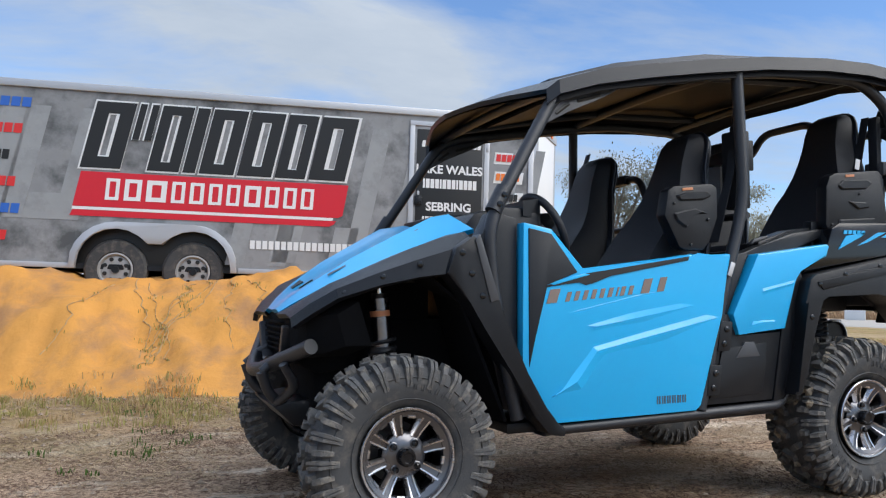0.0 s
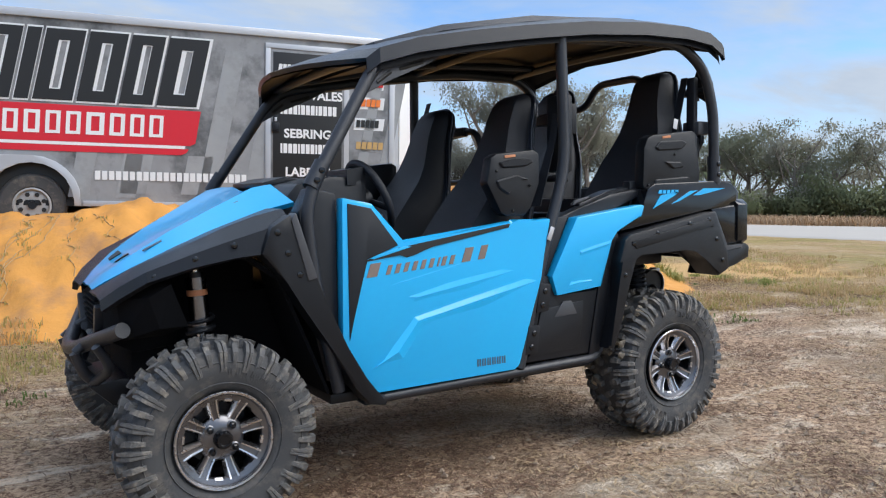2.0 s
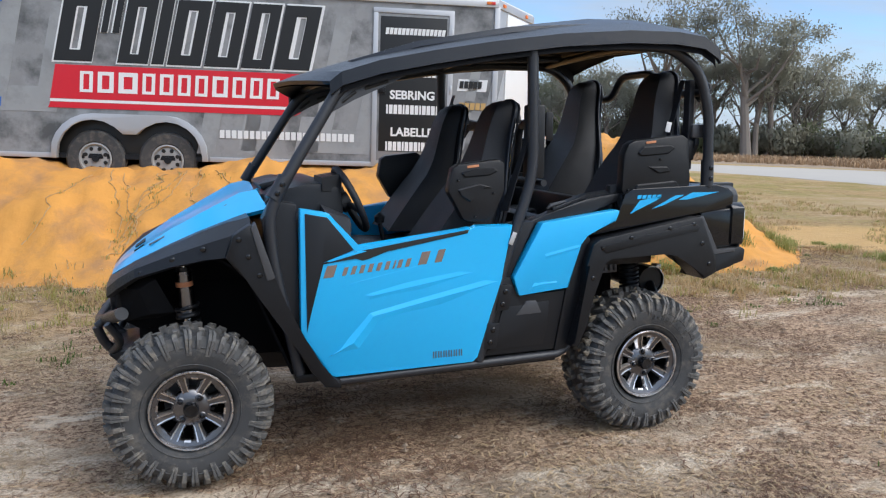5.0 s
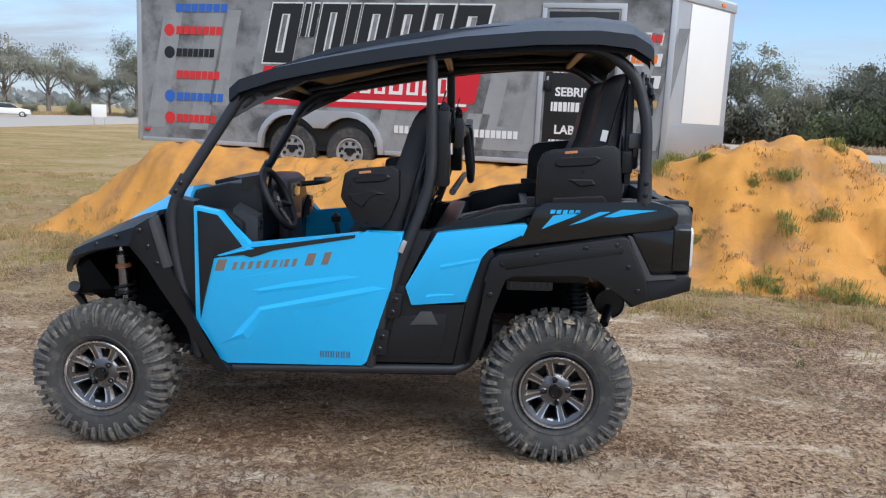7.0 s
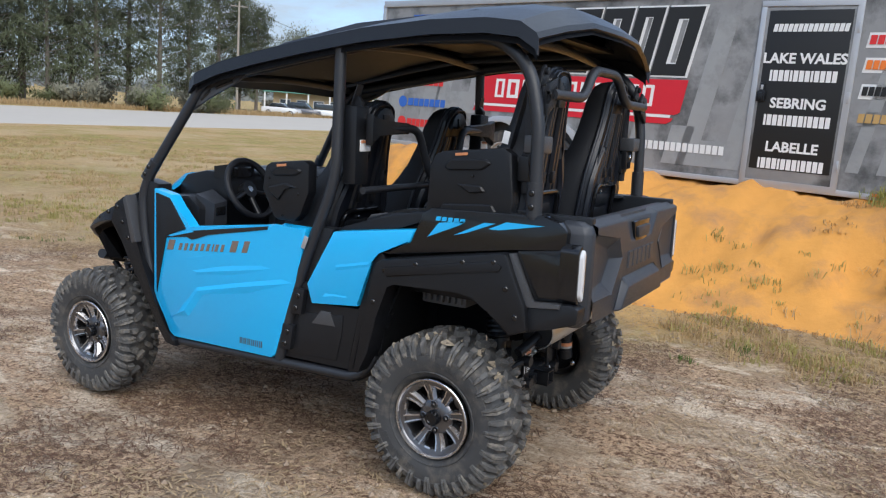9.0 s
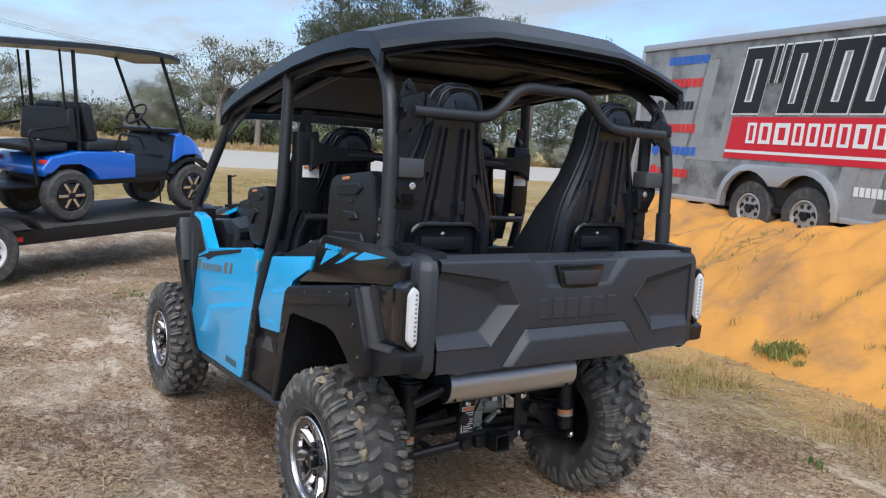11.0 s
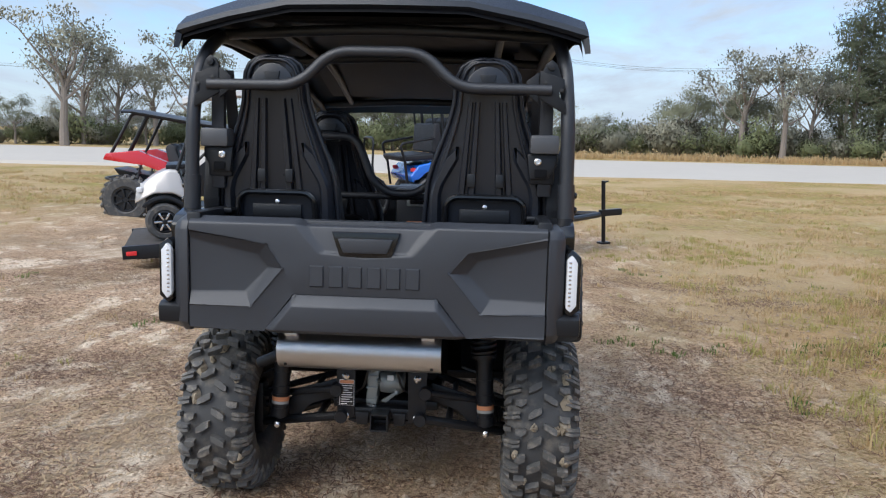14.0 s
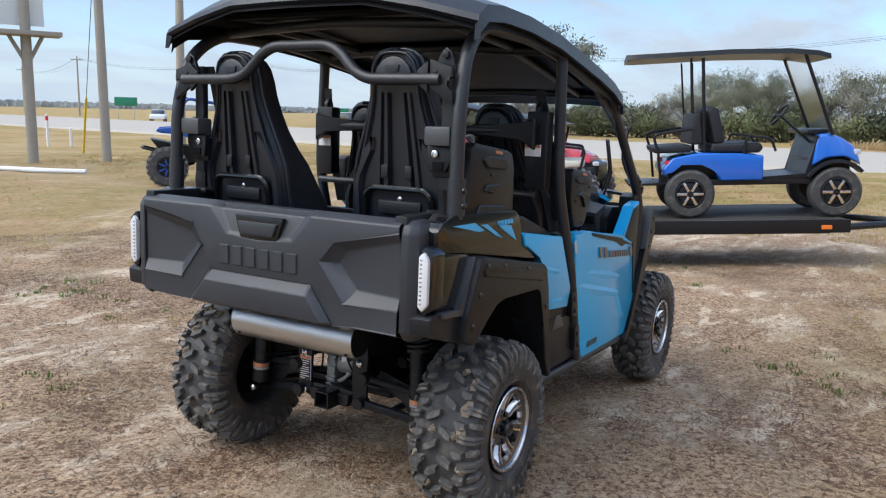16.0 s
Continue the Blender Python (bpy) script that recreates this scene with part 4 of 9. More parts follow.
def utv_wheel(x, s, width):
    y_out = 0.782
    yo, z = s * (y_out - 0.012), 0.343
    bm = B()
    # barrel, rolled outer lip and the flat outer ring that carries the spokes
    prof = [(0.140, -0.17), (0.162, -0.16), (0.154, -0.10), (0.158, -0.02), (0.167, -0.006), (0.167, 0.003), (0.161, 0.005), (0.156, -0.004), (0.152, -0.010), (0.134, -0.016), (0.131, -0.030), (0.145, -0.040), (0.147, -0.12), (0.132, -0.165)]
    lathe(bm, [(r, s * h) for r, h in prof], "y", 64, (x, yo, z), closed=True)
    wheel = part("wheel", bm, RIM, utv, "gunmetal alloy wheel with machined spokes")
    tyre(wheel, x, s, width, y_out)
    bm = B()
    lathe(bm, [(0.1565, s * -0.003), (0.159, s * 0.0052), (0.165, s * 0.0062), (0.1675, s * 0.003)], "y", 64, (x, yo, z), closed=True)
    part("lip", bm, MACHINED, wheel)
    for k in range(8):
        a = 2 * math.pi * (k + 0.25) / 8 + 0.05
        ca, sa = math.cos(a), math.sin(a)

        def at(r, t, y):
            return (x + ca * r - sa * t, yo + s * y, z + sa * r + ca * t)
        bm = B()
        loft(bm, [[at(0.055, -0.017, -0.075), at(0.055, 0.017, -0.075), at(0.055, 0.013, -0.040), at(0.055, -0.013, -0.040)],
                  [at(0.095, -0.020, -0.068), at(0.095, 0.020, -0.068), at(0.095, 0.014, -0.034), at(0.095, -0.014, -0.034)],
                  [at(0.138, -0.027, -0.06), at(0.138, 0.027, -0.06), at(0.136, 0.018, -0.020), at(0.136, -0.018, -0.020)]])
        part("spoke", bm, RIM, wheel)
        bm = B()
        for q in (-1, 1):  # machined flanks, left and right of a dark channel
            loft(bm, [[at(0.070, q * 0.0185, -0.046), at(0.070, q * 0.0075, -0.036), at(0.070, q * 0.0075, -0.032), at(0.070, q * 0.0115, -0.031)],
                      [at(0.105, q * 0.0225, -0.042), at(0.105, q * 0.0085, -0.031), at(0.105, q * 0.0085, -0.027), at(0.105, q * 0.0135, -0.026)],
                      [at(0.140, q * 0.0285, -0.030), at(0.140, q * 0.0105, -0.018), at(0.140, q * 0.0105, -0.0135), at(0.140, q * 0.0165, -0.0125)]])
        part("spoke_face", bm, MACHINED, wheel)
        bm = B()
        b = math.pi / 8
        loft(bm, [[(x + math.cos(a + b + e) * r, yo + s * y, z + math.sin(a + b + e) * r) for r, y in ((0.129, -0.030), (0.129, -0.016), (0.137, -0.0125), (0.139, -0.030))] for e in (-0.10, 0.0, 0.10)])
        part("ring_step", bm, MACHINED if k % 2 else RIM, wheel)
    bm = B()
    lathe(bm, [(0.080, -s * 0.08), (0.078, -s * 0.046), (0.068, -s * 0.036), (0.036, -s * 0.030), (0.030, -s * 0.030)], "y", 32, (x, yo, z))
    part("hub", bm, RIM, wheel)
    bm = B()
    lathe(bm, [(0.032, -s * 0.034), (0.031, -s * 0.006), (0.026, s * 0.004), (0.018, s * 0.004), (0.016, s * 0.001), (0.002, s * 0.001)], "y", 24, (x, yo, z))
    part("centre_cap", bm, GLOSS, wheel)
    for k in range(4):
        a = math.pi * (0.25 * (x < 0) + k / 2) + 0.1
        bm = B()
        lathe(bm, [(0.017, -s * 0.042), (0.017, -s * 0.030), (0.0135, -s * 0.028), (0.0125, -s * 0.034), (0.003, -s * 0.034)], "y", 14, (x + math.cos(a) * 0.054, yo, z + math.sin(a) * 0.054))
        seat_ = part("nut_seat", bm, RIM, wheel)
        bm = B()
        lathe(bm, [(0.0105, -s * 0.04), (0.0105, -s * 0.020), (0.006, -s * 0.016), (0.001, -s * 0.016)], "y", 6, (x + math.cos(a) * 0.054, yo, z + math.sin(a) * 0.054))
        part("wheel_nut", bm, GLOSS, wheel)
    bm = B()
    lathe(bm, [(0.105, -s * 0.135), (0.105, -s * 0.128), (0.05, -s * 0.128), (0.05, -s * 0.135)], "y", 32, (x, yo, z), closed=True)
    part("brake_disc", bm, ENGINEGREY, wheel)
    bm = B()
    box(bm, (x + 0.085, yo - s * 0.125, z + 0.02), (0.045, 0.05, 0.10), 0.008)
    part("brake_caliper", bm, BLACK, wheel)
    bm = B()
    lathe(bm, [(0.147, -s * 0.155), (0.147, -s * 0.150), (0.02, -s * 0.150), (0.02, -s * 0.155)], "y", 32, (x, yo, z), closed=True)
    part("hub_carrier", bm, LINER, wheel)


for s in SIDES:
    utv_wheel(-1.055, s, 0.222)
    utv_wheel(1.072, s, 0.285)

# -- doors and flank panels --
DOOR = [(-0.600, 0.62), (-0.592, 1.149), (-0.47, 1.126), (-0.345, 0.966), (0.165, 1.043), (0.20, 1.036), (0.372, 1.05), (0.318, 0.80), (0.205, 0.44), (0.180, 0.42), (-0.455, 0.41), (-0.490, 0.43), (-0.575, 0.585)]
doors = side_prism("door", DOOR, 0.665, 0.725, BLUE, "cyan painted front door", 0.012)
for s, d in zip(SIDES, doors):
    bm = B()
    prism(bm, [(-0.573, 0.62), (-0.572, 1.127), (-0.478, 1.108), (-0.366, 0.966), (-0.50, 0.922), (-0.553, 0.71)], s * 0.66, s * 0.731, "y", 0.004)
    part("window_insert", bm, BLACK, d, "black quarter insert")
    bm = B()
    prism(bm, [(-0.535, 0.905), (-0.36, 0.957), (0.13, 1.030), (0.155, 1.034), (0.15, 1.018), (-0.22, 0.955), (-0.30, 0.925), (-0.33, 0.918), (-0.36, 0.93)], s * 0.70, s * 0.7285, "y", 0.002)
    part("black_stripe", bm, BLACKP, d)
    bm = B()
    prism(bm, [(-0.50, 0.925), (-0.335, 0.962), (-0.31, 0.958), (-0.47, 0.918)], s * 0.70, s * 0.7305, "y", 0.002)
    part("cyan_flash", bm, BLUE, d)
    # pressed creases: each a low ridge over the flat of the door
    for low, mid, top, h in (([(-0.485, 0.505), (-0.345, 0.522), (-0.243, 0.650), (0.02, 0.690), (0.296, 0.742)], [(-0.47, 0.513), (-0.375, 0.56), (-0.285, 0.672), (0.02, 0.735), (0.302, 0.79)], [(-0.455, 0.522), (-0.39, 0.60), (-0.305, 0.690), (0.02, 0.762), (0.308, 0.822)], 0.010),
                             ([(-0.31, 0.735), (-0.06, 0.765), (0.215, 0.808)], [(-0.29, 0.762), (-0.06, 0.80), (0.22, 0.846)], [(-0.345, 0.768), (-0.06, 0.835), (0.205, 0.872)], 0.007),
                             ([(-0.43, 0.80), (-0.06, 0.872), (0.26, 0.905)], [(-0.40, 0.815), (-0.06, 0.885), (0.265, 0.917)], [(-0.38, 0.825), (-0.06, 0.900), (0.27, 0.932)], 0.003)):
        bm = B()
        rows = [[(x, s * 0.7225, z) for x, z in low], [(x, s * (0.7225 + h * (0.25 if x > 0.2 else 1.0)), z) for x, z in mid], [(x, s * 0.7225, z) for x, z in top]]
        skin(bm, rows)
        part("door_crease", bm, BLUE, d, smooth=12)
    # product name as unlettered slanted bars, running up with the door's top edge
    lean = Matrix.Translation((-0.52, s * 0.7265, 0.848)) @ Matrix.Rotation(radians(-5.0), 4, "Y")
    if s > 0:
        lean = Matrix.Translation((-0.52, s * 0.7305, 0.848)) @ Matrix.Rotation(radians(-5.0), 4, "Y")
    for x0, x1, z1, widths in ((0.02, 0.09, 0.050, [1.5]), (0.10, 0.41, 0.034, [1, 1, 1, 1, 1, 1, 0.4, 1, 1]), (0.44, 0.57, 0.054, [1.2, 1])):
        total = sum(widths) + 0.25 * (len(widths) - 1)
        kk, u = (x1 - x0) / total, x0
        for wd in widths:
            bm, ww = B(), wd * kk
            prism(bm, [(u, 0), (u + ww * 0.62, 0), (u + ww * 0.62 + z1 * 0.45, z1), (u + z1 * 0.45, z1)], -0.001, 0.0025, "y")
            bm.transform(lean)
            part("name_mark", bm, BRONZE, d, smooth=0)
            u += ww + 0.25 * kk
    for k in range(6):
        bm = B()
        c = -0.012 + k * 0.0245
        for e in (0, 0.011):
            prism(bm, [(c + e, 0.458), (c + e + 0.005, 0.458), (c + e + 0.005, 0.488), (c + e, 0.488)], s * 0.7245, s * 0.7275, "y")
        part("maker_mark", bm, SILVERDECAL, d, smooth=0)

REARP = [(0.52, 1.050), (0.379, 0.800), (0.408, 0.714), (0.66, 0.738), (0.715, 0.945), (0.75, 0.988), (0.905, 1.043), (0.925, 1.093), (0.91, 1.100)]
rears = side_prism("rear_side_panel", REARP, 0.66, 0.722, BLUE, "cyan painted rear side panel", 0.008)
for s, d in zip(SIDES, rears):
    bm = B()
    skin(bm, [[(0.43, s * 0.7195, 0.725), (0.52, s * 0.7195, 0.735), (0.635, s * 0.7195, 0.74)], [(0.47, s * 0.7245, 0.755), (0.53, s * 0.7245, 0.765), (0.60, s * 0.7245, 0.768)], [(0.50, s * 0.7195, 0.79), (0.54, s * 0.7195, 0.785), (0.595, s * 0.7195, 0.78)]])
    part("panel_crease", bm, BLUE, d, smooth=12)
    bm = B()
    skin(bm, [[(0.53, s * 0.7195, 0.865), (0.70, s * 0.7195, 0.905)], [(0.54, s * 0.7245, 0.895), (0.71, s * 0.7245, 0.93)], [(0.53, s * 0.7195, 0.915), (0.72, s * 0.7195, 0.955)]])
    part("panel_crease", bm, BLUE, d, smooth=12)
lowers = side_prism("lower_rear_panel", [(0.33, 0.80), (0.375, 0.80), (0.405, 0.705), (0.655, 0.728), (0.60, 0.44), (0.225, 0.435)], 0.63, 0.70, BLACK, "black lower rear panel", 0.006)
for s, d in zip(SIDES, lowers):
    bm = B()
    prism(bm, [(0.40, 0.62), (0.45, 0.685), (0.50, 0.685), (0.53, 0.625)], s * 0.695, s * 0.708, "y", 0.003)
    part("grey_facet", bm, FACET, d)
    bm = B()
    prism(bm, [(0.26, 0.46), (0.30, 0.52), (0.33, 0.66), (0.57, 0.68), (0.565, 0.60), (0.54, 0.47)], s * 0.69, s * 0.705, "y", 0.004)
    part("panel_relief", bm, BLACK, d)
    for zc, xc in ((0.71, 0.325), (0.535, 0.265)):
        bm = B()
        prism(bm, [(xc - 0.035, zc - 0.06), (xc + 0.03, zc - 0.055), (xc + 0.045, zc + 0.06), (xc - 0.015, zc + 0.065)], s * 0.70, s * 0.728, "y", 0.005)
        hinge = part("hinge", bm, BLACK, d)
        bolt(hinge, xc - 0.002, s * 0.727, zc - 0.028, s, 0.013)
        bolt(hinge, xc + 0.012, s * 0.727, zc + 0.03, s, 0.013)
        bolt(d, xc - 0.062, s * 0.71, zc - 0.02, s, 0.009, CHROME)
side_prism("b_post_cover", [(0.375, 1.05), (0.50, 1.055), (0.37, 0.80), (0.26, 0.44), (0.205, 0.44), (0.318, 0.80)], 0.62, 0.688, BLACK, "", 0.005)
side_prism("rear_sill_edge", [(0.66, 0.74), (0.72, 0.95), (0.76, 0.99), (0.78, 0.96), (0.74, 0.72), (0.66, 0.43), (0.60, 0.43)], 0.62, 0.705, BLACK, "", 0.006)
side_prism("rocker_panel", [(-0.50, 0.36), (-0.46, 0.405), (0.62, 0.435), (0.62, 0.38)], 0.60, 0.69, BLACK, "", 0.01)

# -- bed sides, rear flares, lamp corners --
def tail(poly):
    """The rear corners end a little short of the wheel's centre plus 0.58 m."""
    return [(x - 0.042 * max(0.0, min(1.0, (x - 1.34) / 0.22)), z) for x, z in poly]


bedsides = side_prism("bed_side", tail([(0.93, 1.10), (0.955, 1.172), (1.00, 1.196), (1.50, 1.21), (1.585, 1.19), (1.62, 1.16), (1.615, 1.085), (1.36, 1.068), (0.80, 0.985), (0.76, 0.985), (0.905, 1.04)]), 0.60, 0.712, GLOSS, "gloss black bed side with cyan slashes", 0.012)
for s, d in zip(SIDES, bedsides):
    for poly in ([(0.985, 1.078), (1.035, 1.140), (1.155, 1.158)][:3] + [(1.13, 1.140)], [(1.105, 1.098), (1.16, 1.112), (1.285, 1.162), (1.235, 1.160)], [(1.255, 1.138), (1.30, 1.138), (1.485, 1.172), (1.33, 1.172)]):
        bm = B()
        prism(bm, poly, s * 0.70, s * 0.7155, "y")
        part("cyan_slash", bm, BLUE, d, "cyan slash decal", smooth=0)
    for k in range(5):
        bm = B()
        c = 1.02 + k * 0.027
        prism(bm, [(c, 1.148), (c + 0.02, 1.149), (c + 0.024, 1.166), (c + 0.004, 1.165)], s * 0.70, s * 0.7155, "y")
        part("trim_mark", bm, BLUE, d, smooth=0)
flares = side_prism("rear_fender_flare", tail([(0.73, 0.68), (0.735, 0.85), (0.765, 0.945), (0.80, 0.968), (1.33, 1.058), (1.365, 1.055), (1.475, 0.86), (1.49, 0.775), (1.395, 0.742), (1.305, 0.835), (1.23, 0.882), (1.16, 0.895), (0.86, 0.885), (0.82, 0.865), (0.775, 0.70), (0.745, 0.56), (0.70, 0.46), (0.66, 0.46)]), 0.62, 0.765, FLAREPLASTIC, "charcoal plastic rear fender flare", 0.014)
for s, d in zip(SIDES, flares):
    for x, z in ((0.765, 0.785), (0.815, 0.925), (0.965, 0.967), (1.177, 1.004), (1.31, 1.02), (1.365, 0.925), (1.41, 0.82)):
        bolt(d, x, s * 0.763, z, s, 0.012)
    bm = B()
    prism(bm, [(0.80, 0.935), (1.31, 1.025), (1.345, 1.01), (1.335, 0.985), (1.31, 0.99), (0.83, 0.90)], s * 0.758, s * 0.771, "y", 0.004)
    part("flare_rib", bm, FLAREPLASTIC, d)
side_prism("flare_edge", tail([(1.365, 1.058), (1.39, 1.058), (1.495, 0.885), (1.62, 0.892), (1.62, 0.872), (1.485, 0.868), (1.47, 0.86)]), 0.64, 0.745, FACET, "grey trim edge", 0.004)
corners = side_prism("lamp_corner", tail([(1.385, 1.07), (1.60, 1.092), (1.645, 1.08), (1.66, 0.90), (1.495, 0.885)]), 0.60, 0.722, GLOSS, "gloss black lamp corner", 0.018)
side_prism("bumper_corner", tail([(1.485, 0.880), (1.66, 0.895), (1.69, 0.88), (1.685, 0.82), (1.60, 0.795), (1.39, 0.742), (1.42, 0.80)]), 0.56, 0.735, BLACK, "black rear bumper corner", 0.012)
for s in SIDES:
    hexa = [(0.682, 0.918), (0.700, 0.902), (0.720, 0.928), (0.720, 1.075), (0.700, 1.102), (0.682, 1.085)]
    bm = B()
    prism(bm, [(s * (y + (0.012 if y > 0.7 else -0.014 if y < 0.68 else 0)), z + (0.016 if z > 1.0 else -0.016)) for y, z in hexa], 1.56, 1.634, "x", 0.006)
    bezel = part("lamp_bezel", bm, GLOSS, utv, "gloss black lamp bezel")
    bm = B()
    prism(bm, [(s * y, z) for y, z in hexa], 1.606, 1.648, "x", 0.009)
    lamp = part("tail_lamp", bm, LAMP, utv, "clear upright tail lamp")
    for k in range(11):
        bm = B()
        box(bm, (1.6475, s * 0.694, 0.93 + k * 0.0145), (0.003, 0.009, 0.007), 0.001)
        part("lamp_cell", bm, CHROME, lamp)
    bm = B()
    loft(bm, [[(1.54, s * 0.619, z), (x0, s * 0.619, z), (x0 - 0.004, s * 0.645, z), (x0 - 0.026, s * y1, z), (1.54, s * y1, z)] for z, x0, y1 in ((0.79, 1.625, 0.655), (0.825, 1.657, 0.676), (1.150, 1.657, 0.676), (1.178, 1.645, 0.668), (1.196, 1.615, 0.650))])
    bmesh.ops.bevel(bm, geom=bm.edges[:], offset=0.003, segments=1, affect="EDGES")
    part("gate_end_cap", bm, GREYPLASTIC, utv)

# -- tailgate --
bm = B()
prism(bm, [(-0.618, 0.82), (0.618, 0.82), (0.618, 1.19), (-0.618, 1.19)], 1.56, 1.612, "x", 0.006)
gate = part("tailgate", bm, GREYPLASTIC, utv, "charcoal moulded tailgate")
# moulded face: a flat front with two side pockets, a dished handle field and a raised step
F, K, P_, D_ = 1.661, 1.624, 1.692, 1.640
GATE = {"A": (0.614, 1.178, F), "P1": (0.614, 1.150, F), "P2": (0.345, 1.104, F), "P3": (0.293, 1.025, F), "P4": (0.401, 0.895, F), "P5": (0.614, 0.890, F),
        "Q1": (0.614, 1.122, F - 0.013), "Q2": (0.382, 1.068, K), "Q3": (0.345, 1.022, K), "Q4": (0.428, 0.936, K), "Q5": (0.614, 0.934, F - 0.016),
        "R1": (0.245, 1.178, F), "R2": (0.165, 1.082, F), "C2": (0.0, 1.070, F), "S1": (0.205, 1.172, D_), "S2": (0.140, 1.088, D_ + 0.010), "CS": (0.0, 1.172, D_), "CT": (0.0, 1.080, D_ + 0.010),
        "T1": (0.245, 0.933, F), "T2": (0.352, 0.812, F), "CU": (0.0, 0.933, F), "U1": (0.250, 0.902, P_), "U2": (0.318, 0.812, P_ - 0.004), "CV": (0.0, 0.902, P_), "CW": (0.0, 0.812, P_ - 0.004),
        "B1": (0.45, 0.812, F), "B2": (0.614, 0.812, F), "L1": (0.614, 0.795, 1.615), "L2": (0.352, 0.795, 1.615), "L3": (0.318, 0.795, 1.64), "L4": (0.0, 0.795, 1.64), "L5": (0.45, 0.795, 1.615),
        "E1": (0.614, 1.197, 1.615), "E2": (0.235, 1.197, 1.615), "E3": (0.195, 1.180, 1.60), "E4": (0.0, 1.180, 1.60)}
GATE_FACES = ("A P1 P2 R1", "R1 P2 P3 R2", "R2 P3 T1 CU C2", "P3 P4 T1", "T1 P4 B1 T2", "P4 P5 B2 B1", "P1 P2 Q2 Q1", "P2 P3 Q3 Q2", "P3 P4 Q4 Q3", "P4 P5 Q5 Q4", "Q1 Q2 Q3 Q4 Q5",
              "R1 R2 S2 S1", "R2 C2 CT S2", "S1 S2 CT CS", "T1 CU CV U1", "T1 U1 U2 T2", "U1 CV CW U2", "B2 B1 L5 L1", "B1 T2 L2 L5", "T2 U2 L3 L2", "U2 CW L4 L3", "A R1 E2 E1", "R1 S1 E3 E2", "S1 CS E4 E3")
bm = B()
for s in SIDES:
    made = {}
    for face in GATE_FACES:
        ring = []
        for key in face.split():
            if key not in made:
                y, z, x = GATE[key]
                made[key] = bm.verts.new((x, s * y, z))
            ring.append(made[key])
        bm.faces.new(ring if s > 0 else ring[::-1])
bmesh.ops.remove_doubles(bm, verts=bm.verts[:], dist=0.0005)
creases = [e for e in bm.edges if len(e.link_faces) == 2 and e.calc_face_angle(0) > 0.15]
bmesh.ops.bevel(bm, geom=creases, offset=0.007, segments=3, affect="EDGES", profile=0.5)
part("gate_face", bm, GREYPLASTIC, gate, smooth=25)
bm = B()
prism(bm, [(-0.118, 1.158), (0.118, 1.158), (0.088, 1.068), (-0.088, 1.068)], 1.63, 1.660, "x", 0.006)
hp = part("handle_recess", bm, GLOSS, gate)
bm = B()
prism(bm, [(-0.096, 1.136), (0.096, 1.136), (0.076, 1.086), (-0.076, 1.086)], 1.65, 1.672, "x", 0.008)
part("handle", bm, GREYPLASTIC, hp, "tailgate handle")
for k in range(6):
    c = -0.192 + k * 0.066
    bm = B()
    raised(bm, [(c, 0.965), (c + 0.050, 0.965), (c + 0.050, 1.040), (c, 1.040)], F - 0.001, F + 0.006, 0.004)
    part("embossed_mark", bm, GREYPLASTIC, gate, smooth=15)

# -- cargo bed --
bm = B()
box(bm, (1.28, 0, 0.90), (0.70, 1.22, 0.05), 0.01)
box(bm, (0.93, 0, 1.0), (0.05, 1.2, 0.26), 0.01)
for s in SIDES:
    box(bm, (1.28, s * 0.605, 1.06), (0.72, 0.05, 0.30), 0.01)
part("cargo_bed", bm, BLACK, utv, "black plastic cargo bed")
for s in SIDES:
    bm = B()
    prism(bm, [(0.62, 0.95), (0.62, 1.11), (0.80, 1.165), (0.96, 1.185), (1.40, 1.21), (1.40, 1.19), (0.98, 1.16), (0.9, 0.95)], s * 0.55, s * 0.62, "y", 0.008)
    part("bed_rail", bm, BLACK, utv)


# -- front end --
def mirrored_skin(name, stations, mat, label="", thick=0.0, whole=True, smooth=35, parent=None):
    """stations: (x, [(y, z), ...]) from the middle outwards; mirrored across the middle when whole, else one shell a side."""
    if whole:
        bm = B()
        rows = []
        for x, prof in stations:
            xs = x if isinstance(x, (list, tuple)) else [x] * len(prof)
            right = [(xx, y, z) for xx, (y, z) in zip(xs, prof)]
            left = [(xx, -y, z) for xx, (y, z) in zip(xs, prof)][::-1]
            rows.append(left + (right[1:] if abs(prof[0][0]) < 1e-6 else right))
        skin(bm, rows, thick)
        return [part(name, bm, mat, parent or utv, label, smooth)]
    made = []
    for s in SIDES:
        bm = B()
        skin(bm, [[(x, s * y, z) for y, z in prof] for x, prof in stations], thick)
        made.append(part(name, bm, mat, parent or utv, label, smooth))
    return made


hood = mirrored_skin("hood", [
    (-1.368, [(0, 0.822), (0.05, 0.826), (0.09, 0.826), (0.145, 0.815)]),
    (-1.33, [(0, 0.858), (0.07, 0.864), (0.13, 0.866), (0.195, 0.845)]),
    (-1.25, [(0, 0.915), (0.10, 0.924), (0.19, 0.930), (0.285, 0.900)]),
    (-1.10, [(0, 1.005), (0.15, 1.018), (0.25, 1.030), (0.37, 0.980)]),
    (-0.95, [(0, 1.080), (0.18, 1.100), (0.29, 1.112), (0.41, 1.045)]),
    (-0.80, [(0, 1.150), (0.22, 1.178), (0.33, 1.192), (0.46, 1.105)]),
    ([-0.70, -0.71, -0.73, -0.70], [(0, 1.165), (0.23, 1.205), (0.35, 1.205), (0.52, 1.135)])], BLUE, "cyan hood with sculpted ridges", 0.02, smooth=14)[0]
